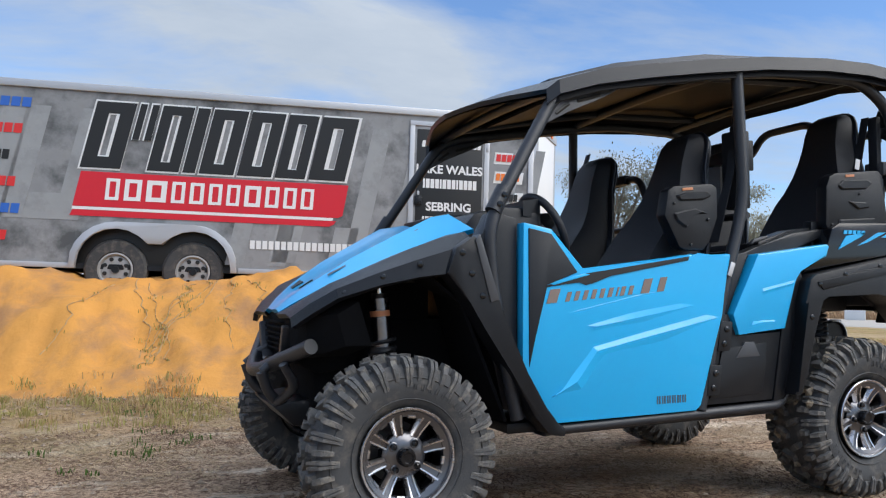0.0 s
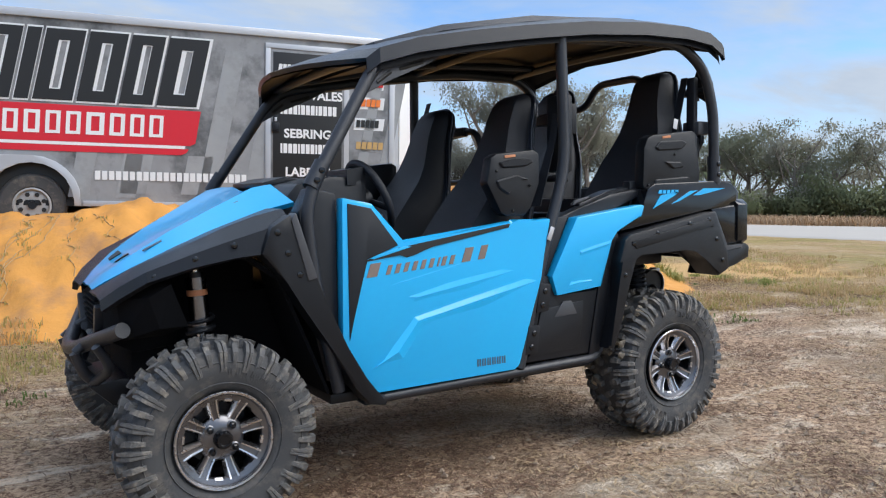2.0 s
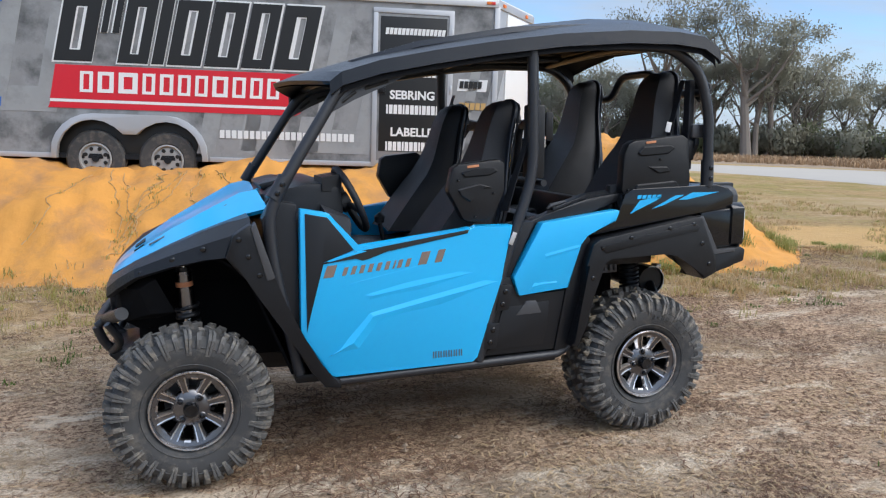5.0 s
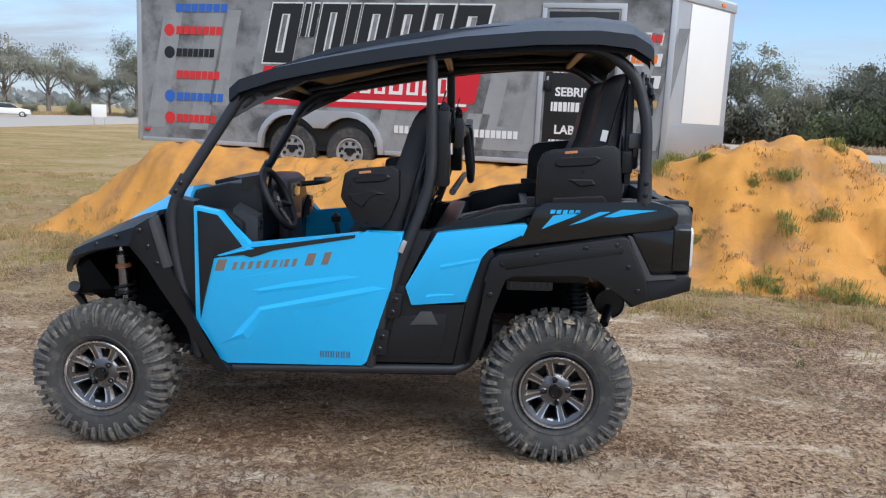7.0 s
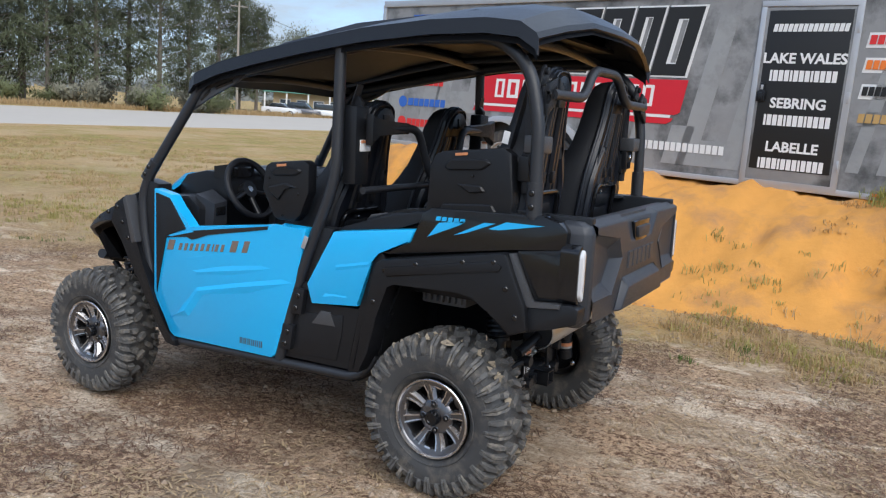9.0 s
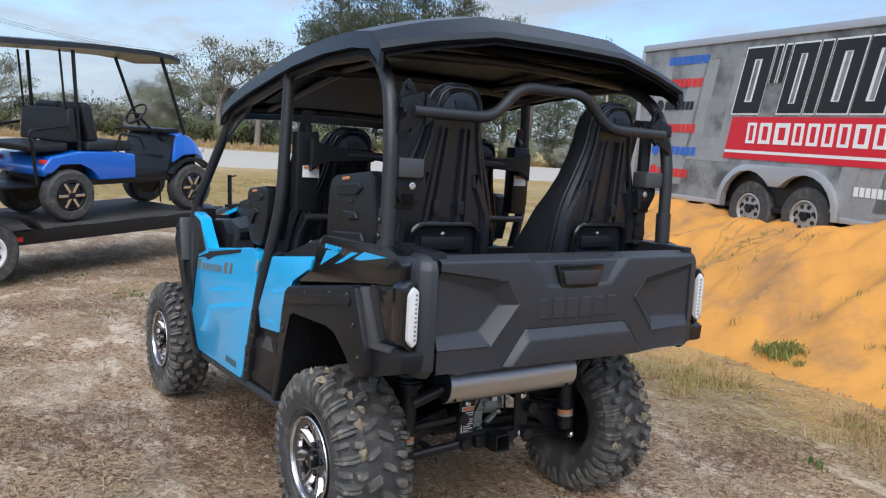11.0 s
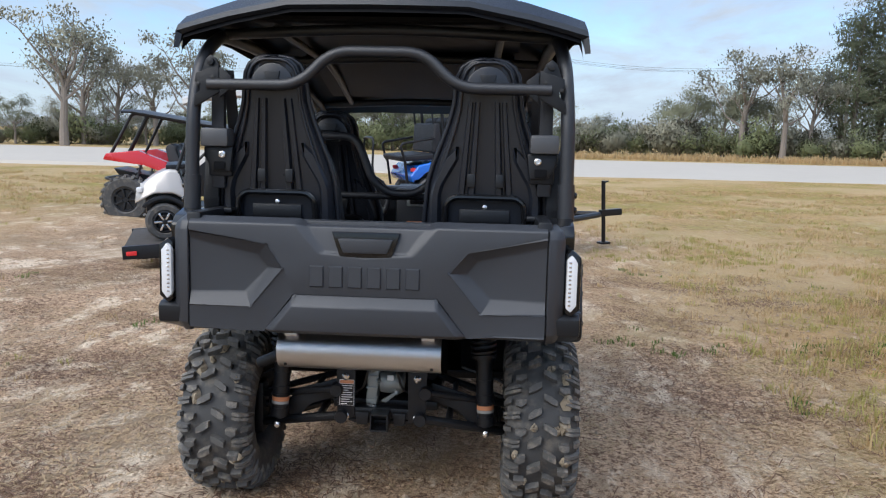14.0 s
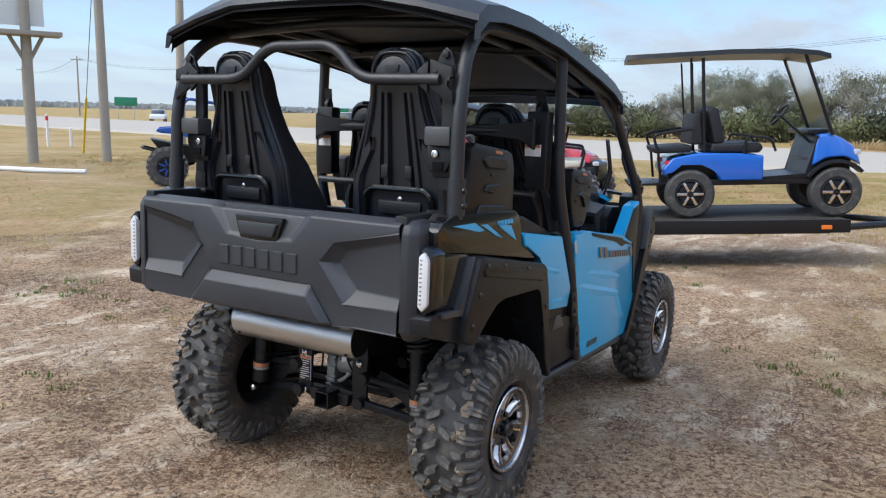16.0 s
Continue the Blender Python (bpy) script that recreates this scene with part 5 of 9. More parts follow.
for s in SIDES:
    bm = B()
    skin(bm, [[(-1.272, s * 0.060, 0.9105), (-1.272, s * 0.095, 0.9145)], [(-1.228, s * 0.050, 0.938), (-1.228, s * 0.118, 0.9455)]], 0.006)
    part("hood_vent", bm, BLACKP, hood, "black hood vent")
    bm = B()
    skin(bm, [[(-1.20, s * 0.245, 0.9635), (-1.20, s * 0.255, 0.9600)], [(-0.98, s * 0.305, 1.0815), (-0.98, s * 0.325, 1.0715)], [(-0.86, s * 0.345, 1.143), (-0.86, s * 0.350, 1.140)]], 0.003)
    part("hood_pinstripe", bm, SILVERDECAL, hood, "dark pinstripe decal")
mirrored_skin("front_fender", [
    (-1.375, [(0.13, 0.808), (0.31, 0.812), (0.40, 0.80), (0.425, 0.765)]),
    (-1.325, [(0.19, 0.842), (0.40, 0.862), (0.49, 0.852), (0.515, 0.815)]),
    (-1.25, [(0.275, 0.898), (0.48, 0.925), (0.575, 0.905), (0.60, 0.872)]),
    (-1.11, [(0.36, 0.975), (0.54, 0.988), (0.635, 0.962), (0.655, 0.918)]),
    (-0.98, [(0.40, 1.035), (0.58, 1.050), (0.675, 1.008), (0.695, 0.946)]),
    (-0.88, [(0.43, 1.075), (0.61, 1.088), (0.705, 1.040), (0.725, 0.958)]),
    (-0.79, [(0.47, 1.112), (0.64, 1.112), (0.715, 1.078), (0.735, 1.000)])], FLAREPLASTIC, "black plastic front fender", 0.022, whole=False, smooth=20)
FLEG = [(-0.90, 0.958), (-0.865, 1.05), (-0.79, 1.095), (-0.755, 1.01), (-0.715, 0.86), (-0.66, 0.76), (-0.585, 0.60), (-0.525, 0.47), (-0.49, 0.425), (-0.43, 0.40), (-0.43, 0.362), (-0.50, 0.375), (-0.56, 0.445), (-0.64, 0.59), (-0.76, 0.77), (-0.815, 0.86)]
legs = side_prism("fender_leg", FLEG, 0.64, 0.742, FLAREPLASTIC, "black fender flare leg", 0.014)
for s, d in zip(SIDES, legs):
    for x, z in ((-0.842, 1.031), (-0.806, 0.958), (-0.764, 0.880)):
        bolt(d, x, s * 0.740, z, s, 0.012)
    bm = B()
    prism(bm, [(-0.795, 1.075), (-0.775, 1.10), (-0.70, 0.865), (-0.735, 0.855)], s * 0.68, s * 0.748, "y", 0.006)
    part("grey_facet", bm, FACET, d, "grey triangular facet")
for s in SIDES:
    for x, y, z in ((-1.225, 0.592, 0.888), (-1.10, 0.642, 0.945), (-0.98, 0.688, 0.99)):
        bolt(utv, x, s * y, z, s, 0.012)
side_prism("cowl_side", [(-0.745, 1.10), (-0.70, 1.185), (-0.60, 1.165), (-0.598, 0.62), (-0.68, 0.78), (-0.725, 0.90)], 0.60, 0.69, BLACK, "black cowl side panel", 0.01)
# nose, grille and lamps
bm = B()
prism(bm, [(-1.35, 0.822), (-1.35, 0.76), (-1.325, 0.63), (-1.25, 0.585), (-1.10, 0.60), (-1.05, 0.92), (-1.30, 0.86)], -0.30, 0.30, "y", 0.012)
nose = part("nose_fascia", bm, LINER, utv, "black front fascia")
for k in range(6):
    bm = B()
    z = 0.665 + k * 0.022
    box(bm, (-1.338 - 0.0025 * k, 0, z), (0.03, 0.40 - 0.01 * k, 0.007), 0.002)
    part("grille_slat", bm, LINER, nose)
for s in SIDES:
    bm = B()
    loft(bm, [[(-1.35, s * 0.28, 0.655), (-1.355, s * 0.28, 0.80), (-1.30, s * 0.28, 0.84), (-1.22, s * 0.28, 0.66)],
              [(-1.31, s * 0.42, 0.655), (-1.325, s * 0.43, 0.80), (-1.25, s * 0.46, 0.86), (-1.17, s * 0.42, 0.66)],
              [(-1.20, s * 0.52, 0.70), (-1.24, s * 0.555, 0.815), (-1.17, s * 0.58, 0.86), (-1.10, s * 0.51, 0.70)]])
    hl = part("headlamp_pod", bm, LINER, utv, "black headlamp pod", smooth=15)
    bm = B()
    loft(bm, [[(-1.305, s * 0.435, 0.782), (-1.300, s * 0.455, 0.785), (-1.285, s * 0.455, 0.785), (-1.285, s * 0.435, 0.782)],
              [(-1.298, s * 0.470, 0.815), (-1.288, s * 0.490, 0.818), (-1.265, s * 0.485, 0.818), (-1.27, s * 0.465, 0.815)],
              [(-1.272, s * 0.492, 0.848), (-1.262, s * 0.512, 0.848), (-1.235, s * 0.505, 0.848), (-1.24, s * 0.486, 0.848)]])
    part("headlamp_lens", bm, LENS_DARK, hl, "smoked headlamp lens", smooth=20)
    bm = B()
    prism(bm, [(s * 0.17, 0.62), (s * 0.20, 0.62), (s * 0.27, 0.76), (s * 0.235, 0.77)], -1.375, -1.32, "x", 0.008)
    part("fascia_blade", bm, GREYPLASTIC, nose)
bm = B()
tube(bm, [(-1.315, -0.475, 0.70), (-1.425, -0.10, 0.592), (-1.44, 0.0, 0.582), (-1.425, 0.10, 0.592), (-1.315, 0.475, 0.70)], 0.028, 16, 0.10)
bumper = part("front_bumper", bm, TUBE, utv, "black tubular front bumper")
for s in SIDES:
    bm = B()
    tube(bm, [(-1.44, s * 0.20, 0.59), (-1.41, s * 0.19, 0.50), (-1.30, s * 0.17, 0.42), (-1.15, s * 0.15, 0.36)], 0.021, 12, 0.06)
    tube(bm, [(-1.44, s * 0.20, 0.59), (-1.36, s * 0.20, 0.66), (-1.25, s * 0.20, 0.68)], 0.018, 12, 0.05)
    tube(bm, [(-1.385, s * 0.335, 0.63), (-1.33, s * 0.31, 0.54), (-1.38, s * 0.20, 0.47)], 0.018, 12, 0.06)
    part("bumper_brace", bm, TUBE, bumper)
bm = B()
prism(bm, [(-1.40, 0.46), (-1.32, 0.38), (-0.65, 0.33), (0.9, 0.33), (1.10, 0.36), (1.10, 0.40), (-0.60, 0.40), (-1.28, 0.48)], -0.22, 0.22, "y", 0.01)
box(bm, (0.0, 0, 0.385), (1.22, 1.24, 0.04), 0.01)
part("skid_plate", bm, BLACK, utv, "black underbody skid plate")
bm = B()
box(bm, (-0.98, 0, 0.68), (0.42, 0.50, 0.50), 0.03)
part("front_bulkhead", bm, LINER, utv, "black front bulkhead")
bm = B()
box(bm, (-0.94, 0, 0.60), (0.64, 0.52, 0.38), 0.03)
part("front_chassis_box", bm, LINER, utv, "black chassis box between the front wheels")
bm = B()
box(bm, (0.25, 0, 0.58), (1.05, 0.46, 0.42), 0.03)
part("engine_cover", bm, LINER, utv, "black engine cover under the seats")
bm = B()
box(bm, (0.95, 0, 0.72), (0.5, 0.42, 0.32), 0.03)
part("gearbox_cover", bm, LINER, utv, "black gearbox cover under the cargo bed")
for s in SIDES:
    bm = B()
    skin(bm, [[(-0.62, s * 0.64, 0.42), (-0.62, s * 0.30, 0.42)], [(-0.70, s * 0.64, 0.62), (-0.68, s * 0.28, 0.62)], [(-0.80, s * 0.64, 0.86), (-0.76, s * 0.28, 0.90)], [(-0.95, s * 0.64, 0.97), (-0.95, s * 0.28, 1.0)], [(-1.15, s * 0.62, 0.93), (-1.15, s * 0.28, 0.95)]], 0.012)
    part("wheel_liner", bm, LINER, utv)
    bm = B()
    skin(bm, [[(0.72, s * 0.66, 0.45), (0.72, s * 0.30, 0.45)], [(0.76, s * 0.66, 0.70), (0.76, s * 0.30, 0.70)], [(0.84, s * 0.66, 0.87), (0.84, s * 0.30, 0.88)], [(1.20, s * 0.66, 0.885), (1.20, s * 0.30, 0.885)]], 0.012)
    part("wheel_liner", bm, LINER, utv)
    # suspension
    for xx, k in ((-1.055, 1), (1.072, -1)):
        yw = 0.56 if xx < 0 else 0.53
        for name, lo_in, z_in, z_out, rad in (("lower_arm", 0.16, 0.40 if xx < 0 else 0.365, 0.27 if xx < 0 else 0.28, 0.019), ("upper_arm", 0.18, 0.55 if xx < 0 else 0.475, 0.43 if xx < 0 else 0.40, 0.015)):
            bm = B()
            tube(bm, [(xx - 0.15, s * lo_in, z_in), (xx - 0.02, s * yw, z_out), (xx + 0.02, s * yw, z_out), (xx + 0.15, s * lo_in, z_in)], rad, 10, 0.03)
            arm = part(name, bm, TUBE if xx < 0 else BLACK, utv, "black tubular suspension arm")
            bm = B()
            rod(bm, (xx - 0.10, s * (lo_in + 0.11), z_in - 0.03), (xx + 0.10, s * (lo_in + 0.11), z_in - 0.03), rad * 0.8, 8)
            part("arm_brace", bm, TUBE, arm)
            for dx in (-0.15, 0.15):
                bm = B()
                lathe(bm, [(0.024, -0.03), (0.026, -0.026), (0.026, 0.026), (0.024, 0.03)], "x", 12, (xx + dx, s * lo_in, z_in))
                part("bushing", bm, BLACK, arm)
        bm = B()
        rod(bm, (xx, s * 0.12, 0.42), (xx, s * (yw + 0.02), 0.345), 0.016, 10)
        for j in range(5):
            lathe(bm, [(0.042 - j * 0.004, 0), (0.046 - j * 0.004, s * 0.006), (0.036 - j * 0.004, s * 0.012)], "y", 14, (xx, s * (yw - 0.09 + j * 0.012), 0.358 - j * 0.002))
        part("drive_shaft", bm, BLACK, utv)
        lo, hi = Vector((xx + k * 0.03, s * (yw - 0.08), 0.33)), Vector((xx - k * 0.01, s * (0.47 if xx < 0 else 0.40), 0.93 if xx < 0 else 0.86))
        front = xx < 0
        if not front:
            lo, hi = Vector((1.198, s * 0.425, 0.335)), Vector((1.175, s * 0.395, 0.86))
        bm = B()
        rod(bm, lo, hi, 0.017, 12)
        shock = part("shock_absorber", bm, CHROME if front else BLACK, utv, "coil-over shock absorber")
        bm = B()
        coil(bm, lo.lerp(hi, 0.14 if front else 0.56), lo.lerp(hi, 0.66 if front else 0.97), 0.047, 0.008, 9 if front else 10)
        part("coil_spring", bm, BLACK, shock)
        bm = B()
        if front:
            rod(bm, lo.lerp(hi, 0.60), lo.lerp(hi, 0.90), 0.036, 18)
        else:
            rod(bm, lo.lerp(hi, 0.04), lo.lerp(hi, 0.92), 0.034, 18)
        part("damper_body" if front else "spring_sleeve", bm, DAMPER if front else BLACK, shock)
        for f, g, rad in (((0.57, 0.605, 0.048), (0.90, 0.93, 0.028)) if front else ((0.02, 0.09, 0.037), (0.185, 0.20, 0.039), (0.25, 0.265, 0.038), (0.36, 0.375, 0.037), (0.54, 0.57, 0.048))):
            bm = B()
            rod(bm, lo.lerp(hi, f), lo.lerp(hi, g), rad, 16)
            part("spring_collar", bm, BLACK, shock)
        bm = B()
        rod(bm, lo.lerp(hi, 0.79 if front else 0.145), lo.lerp(hi, 0.825 if front else 0.178), 0.0372 if front else 0.0352, 16)
        part("orange_band", bm, ORANGE, shock)
        if not front:
            bm = B()
            rod(bm, lo.lerp(hi, 0.122), lo.lerp(hi, 0.143), 0.0352, 16)
            part("label_band", bm, GREYLETTER, shock)
            bm = B()
            lathe(bm, [(0.014, 0), (0.014, 0.012), (0.006, 0.018), (0.001, 0.018)], "x", 8, (lo.x + 0.035, lo.y, lo.z - 0.015))
            part("shock_bolt", bm, CHROME, shock)
            bm = B()
            prism(bm, [(s * 0.18, 0.455), (s * 0.20, 0.492), (s * 0.36, 0.445), (s * 0.43, 0.36), (s * 0.44, 0.30), (s * 0.37, 0.305), (s * 0.335, 0.36), (s * 0.31, 0.385), (s * 0.20, 0.415)], 1.125, 1.142, "x", 0.004)
            part("arm_gusset", bm, BLACK, utv, "pressed steel arm gusset")
        bm = B()
        box(bm, (xx, s * (yw + 0.01), 0.345), (0.09, 0.05, 0.22), 0.015)
        part("knuckle", bm, BLACK, utv)
        bm = B()
        tube(bm, [(xx + 0.06, s * (yw + 0.02), 0.45), (xx + 0.10, s * (yw - 0.04), 0.52), (xx + 0.05, s * 0.32, 0.56)], 0.006, 6, 0.04)
        part("brake_hose", bm, BLACK, utv)
bm = B()
rod(bm, (-1.0, -0.30, 0.40), (-1.0, 0.30, 0.40), 0.012, 8)
part("steering_rod", bm, TUBE, utv)

# -- rear mechanicals --
bm = B()
rows = []
for k in range(13):
    a = radians(-75 + k * 15)
    rows.append([(1.345 + 0.078 * math.cos(a), y, 0.672 + 0.078 * math.sin(a)) for y in (-0.375, -0.06, 0.25)])
skin(bm, rows, 0.004)
muf = part("muffler_shield", bm, STEEL, utv, "brushed steel muffler heat shield")
bm = B()
lathe(bm, [(0.068, -0.36), (0.07, -0.355), (0.07, 0.235), (0.068, 0.24)], "y", 28, (1.345, 0, 0.672))
rod(bm, (1.345, -0.36, 0.65), (1.31, -0.47, 0.595), 0.022, 14)
part("muffler", bm, BLACK, utv, "black muffler can")
for y in (-0.32, 0.20):
    bm = B()
    box(bm, (1.405, y, 0.742), (0.03, 0.05, 0.02), 0.004)
    part("shield_clip", bm, STEEL, muf)
for y in (-0.345, 0.215):
    bm = B()
    lathe(bm, [(0.007, 0), (0.006, 0.006), (0.001, 0.007)], "x", 8, (1.402, y, 0.62))
    part("rivet", bm, BLACK, muf)
for y in (-0.145, 0.145):
    bm = B()
    prism(bm, [(y - 0.04, 0.60), (y + 0.04, 0.60), (y + 0.035, 0.36), (y - 0.035, 0.34)], 1.205, 1.217, "x", 0.003)
    hb = part("hitch_plate", bm, BLACK, utv, "black hitch side plate")
    for z in (0.3625, 0.528):
        bm = B()
        lathe(bm, [(0.016, 0), (0.016, 0.008), (0.008, 0.014), (0.001, 0.014)], "x", 8, (1.217, y, z))
        part("bolt", bm, CHROME, hb)
bm = B()
box(bm, (1.18, 0, 0.375), (0.06, 0.29, 0.045), 0.006)
prism(bm, [(-0.15, 0.35), (0.15, 0.35), (0.11, 0.335), (-0.11, 0.335)], 1.17, 1.215, "x", 0.003)
hitch = part("hitch_crossbar", bm, BLACK, utv, "black hitch crossbar")
for lo_, hi_, a, b in ((-0.036, 0.036, 0.395, 0.389), (-0.036, 0.036, 0.331, 0.325), (-0.036, -0.030, 0.395, 0.325), (0.030, 0.036, 0.395, 0.325)):
    bm = B()
    prism(bm, [(lo_, b), (hi_, b), (hi_, a), (lo_, a)], 1.18, 1.285, "x", 0.001)
    part("receiver_wall", bm, BLACK, hitch)
for y in (-0.075, 0.075):
    bm = B()
    prism(bm, [(y - 0.022, 0.335), (y + 0.022, 0.335), (y + 0.028, 0.385), (y - 0.028, 0.385)], 1.205, 1.235, "x", 0.004)
    part("chain_lug", bm, BLACK, hitch)
bm = B()
box(bm, (1.2185, -0.141, 0.4605), (0.004, 0.060, 0.107), 0.001)
tag = part("warning_tag", bm, WHITEP, utv, "black and orange warning tag")
bm = B()
box(bm, (1.2215, -0.141, 0.5055), (0.003, 0.056, 0.013))
part("tag_band", bm, ORANGE, tag)
bm = B()
box(bm, (1.2215, -0.141, 0.453), (0.003, 0.056, 0.088))
part("tag_field", bm, BLACKP, tag)
for k in range(9):
    bm = B()
    w_ = (0.048, 0.046, 0.030, 0.048, 0.044, 0.048, 0.036, 0.047, 0.026)[k]
    box(bm, (1.2235, -0.141 - (0.048 - w_) / 2, 0.490 - k * 0.0094), (0.0012, w_, 0.0028))
    part("print_bar", bm, WHITEP, tag)
# final drive: an upright ribbed casting with a small motor beside it
bm = B()
prism(bm, [(-0.072, 0.395), (-0.030, 0.385), (-0.022, 0.43), (-0.026, 0.50), (-0.012, 0.545), (-0.066, 0.545), (-0.058, 0.50), (-0.070, 0.45)], 1.10, 1.165, "x", 0.008)
drive = part("final_drive", bm, CASTALU, utv, "cast aluminium final drive")
bm = B()
lathe(bm, [(0.030, -0.045), (0.046, -0.036), (0.050, 0.0), (0.050, 0.045), (0.042, 0.06), (0.02, 0.062), (0.002, 0.062)], "y", 24, (1.12, 0.022, 0.487))
part("drive_motor", bm, CASTALU, drive)
for z in (0.42, 0.47, 0.52):
    bm = B()
    box(bm, (1.168, -0.047, z), (0.012, 0.044, 0.006), 0.002)
    part("casting_rib", bm, CASTALU, drive)
for y, z, rad in ((-0.048, 0.545, 0.013), (-0.020, 0.500, 0.010), (0.055, 0.455, 0.012), (0.06, 0.525, 0.010)):
    bm = B()
    lathe(bm, [(rad, 0), (rad, 0.012), (rad * 0.6, 0.018), (0.002, 0.02)], "x", 10, (1.163, y, z))
    part("drive_boss", bm, CASTALU, drive)
for y in (-0.055, -0.036):
    bm = B()
    lathe(bm, [(0.010, 0), (0.010, 0.03), (0.006, 0.034), (0.002, 0.034)], "z", 8, (1.175, y, 0.372))
    part("drive_bolt", bm, CHROME, drive)
bm = B()
box(bm, (1.172, 0.03, 0.515), (0.004, 0.026, 0.022), 0.001)
part("rating_label", bm, WHITEP, drive)
bm = B()
prism(bm, [(-0.01, 0.415), (0.065, 0.465), (0.06, 0.45), (0.012, 0.408)], 1.15, 1.17, "x", 0.002)
part("drive_fin", bm, CASTALU, drive)
for q in (-1, 1):
    bm = B()
    tube(bm, [(1.17, 0.02 * q, 0.60), (1.20, 0.06 * q, 0.55), (1.18, 0.08 * q, 0.47), (1.14, 0.12 * q, 0.44)], 0.005, 6, 0.03)
    part("cable", bm, BLACKP, utv)
bm = B()
box(bm, (0.95, -0.42, 0.78), (0.22, 0.14, 0.06), 0.01)
cover = part("engine_cover", bm, ENGINEGREY, utv, "dull grey finned engine cover")
for k in range(7):
    bm = B()
    box(bm, (0.86 + k * 0.03, -0.45, 0.80), (0.012, 0.12, 0.07), 0.003)
    part("fin", bm, ENGINEGREY, cover)

# -- cage --
R_T = 0.0255
cage_label = "black steel roll cage tube"
for s in SIDES:
    bm = B()
    tube(bm, [(-0.60, s * 0.68, 0.43), (-0.70, s * 0.688, 0.90), (-0.715, s * 0.685, 1.10), (-0.675, s * 0.675, 1.21), (-0.40, s * 0.605, 1.640), (-0.315, s * 0.605, 1.700), (0.48, s * 0.635, 1.835), (0.78, s * 0.64, 1.868), (1.22, s * 0.652, 1.868), (1.37, s * 0.672, 1.76), (1.425, s * 0.685, 1.56), (1.432, s * 0.69, 1.19)], R_T, 14, 0.09)
    part("roll_cage_rail", bm, TUBE, utv, cage_label)
    bm = B()
    tube(bm, [(0.485, s * 0.655, 1.86), (0.49, s * 0.675, 1.27), (0.325, s * 0.70, 0.83), (0.215, s * 0.70, 0.42)], R_T, 14, 0.12)
    part("roll_cage_post", bm, TUBE, utv, cage_label)
    bm = B()
    tube(bm, [(-0.50, s * 0.70, 0.385), (0.62, s * 0.70, 0.415), (0.68, s * 0.68, 0.44), (0.72, s * 0.66, 0.52)], 0.02, 12, 0.06)
    part("rock_slider", bm, TUBE, utv)
    # clamps and gussets
    for p, q in (((-0.695, 0.68, 1.185), (-0.64, 0.665, 1.275)), ((1.43, 0.69, 1.20), (1.428, 0.687, 1.33))):
        bm = B()
        rod(bm, (p[0], s * p[1], p[2]), (q[0], s * q[1], q[2]), 0.031, 14)
        cl = part("cage_clamp", bm, TUBE, utv)
        for f in (0.3, 0.7):
            bolt(cl, p[0] + (q[0] - p[0]) * f, s * (p[1] + (q[1] - p[1]) * f + 0.03), p[2] + (q[2] - p[2]) * f, s, 0.012)
    bm = B()
    prism(bm, [(-0.465, 1.525), (-0.405, 1.615), (-0.315, 1.685), (-0.05, 1.735), (-0.16, 1.675), (-0.33, 1.60)], s * 0.598, s * 0.612, "y", 0.003)
    gs = part("cage_gusset", bm, FACET, utv, "pierced corner gusset")
    for a, b in (((-0.385, 1.590), (-0.325, 1.635)), ((-0.285, 1.648), (-0.18, 1.682))):
        bm = B()
        rod(bm, (a[0], s * 0.606, a[1]), (b[0], s * 0.606, b[1]), 0.0105, 8)
        part("gusset_slot", bm, BLACKP, gs)
    bm = B()
    box(bm, (0.368, s * 0.728, 0.985), (0.022, 0.004, 0.06), 0.002, Matrix.Rotation(radians(22), 4, "Y"))
    part("serial_tag", bm, ALU, utv)
for x, z, y in ((-0.36, 1.70, 0.60), (0.485, 1.85, 0.63), (1.18, 1.875, 0.64)):
    bm = B()
    tube(bm, [(x, -y, z), (x + 0.02, 0, z + 0.03), (x, y, z)], 0.021, 12, 0.3)
    part("roll_cage_crossbar", bm, TUBE, utv, cage_label)
for s in SIDES:
    bm = B()
    tube(bm, [(-0.34, s * 0.42, 1.715), (0.2, s * 0.40, 1.82), (0.5, s * 0.40, 1.87)], 0.017, 10, 0.1)
    part("roof_brace", bm, TUBE, utv)
    bm = B()
    tube(bm, [(0.5, s * 0.42, 1.87), (1.18, s * 0.44, 1.90)], 0.017, 10)
    part("roof_brace", bm, TUBE, utv)
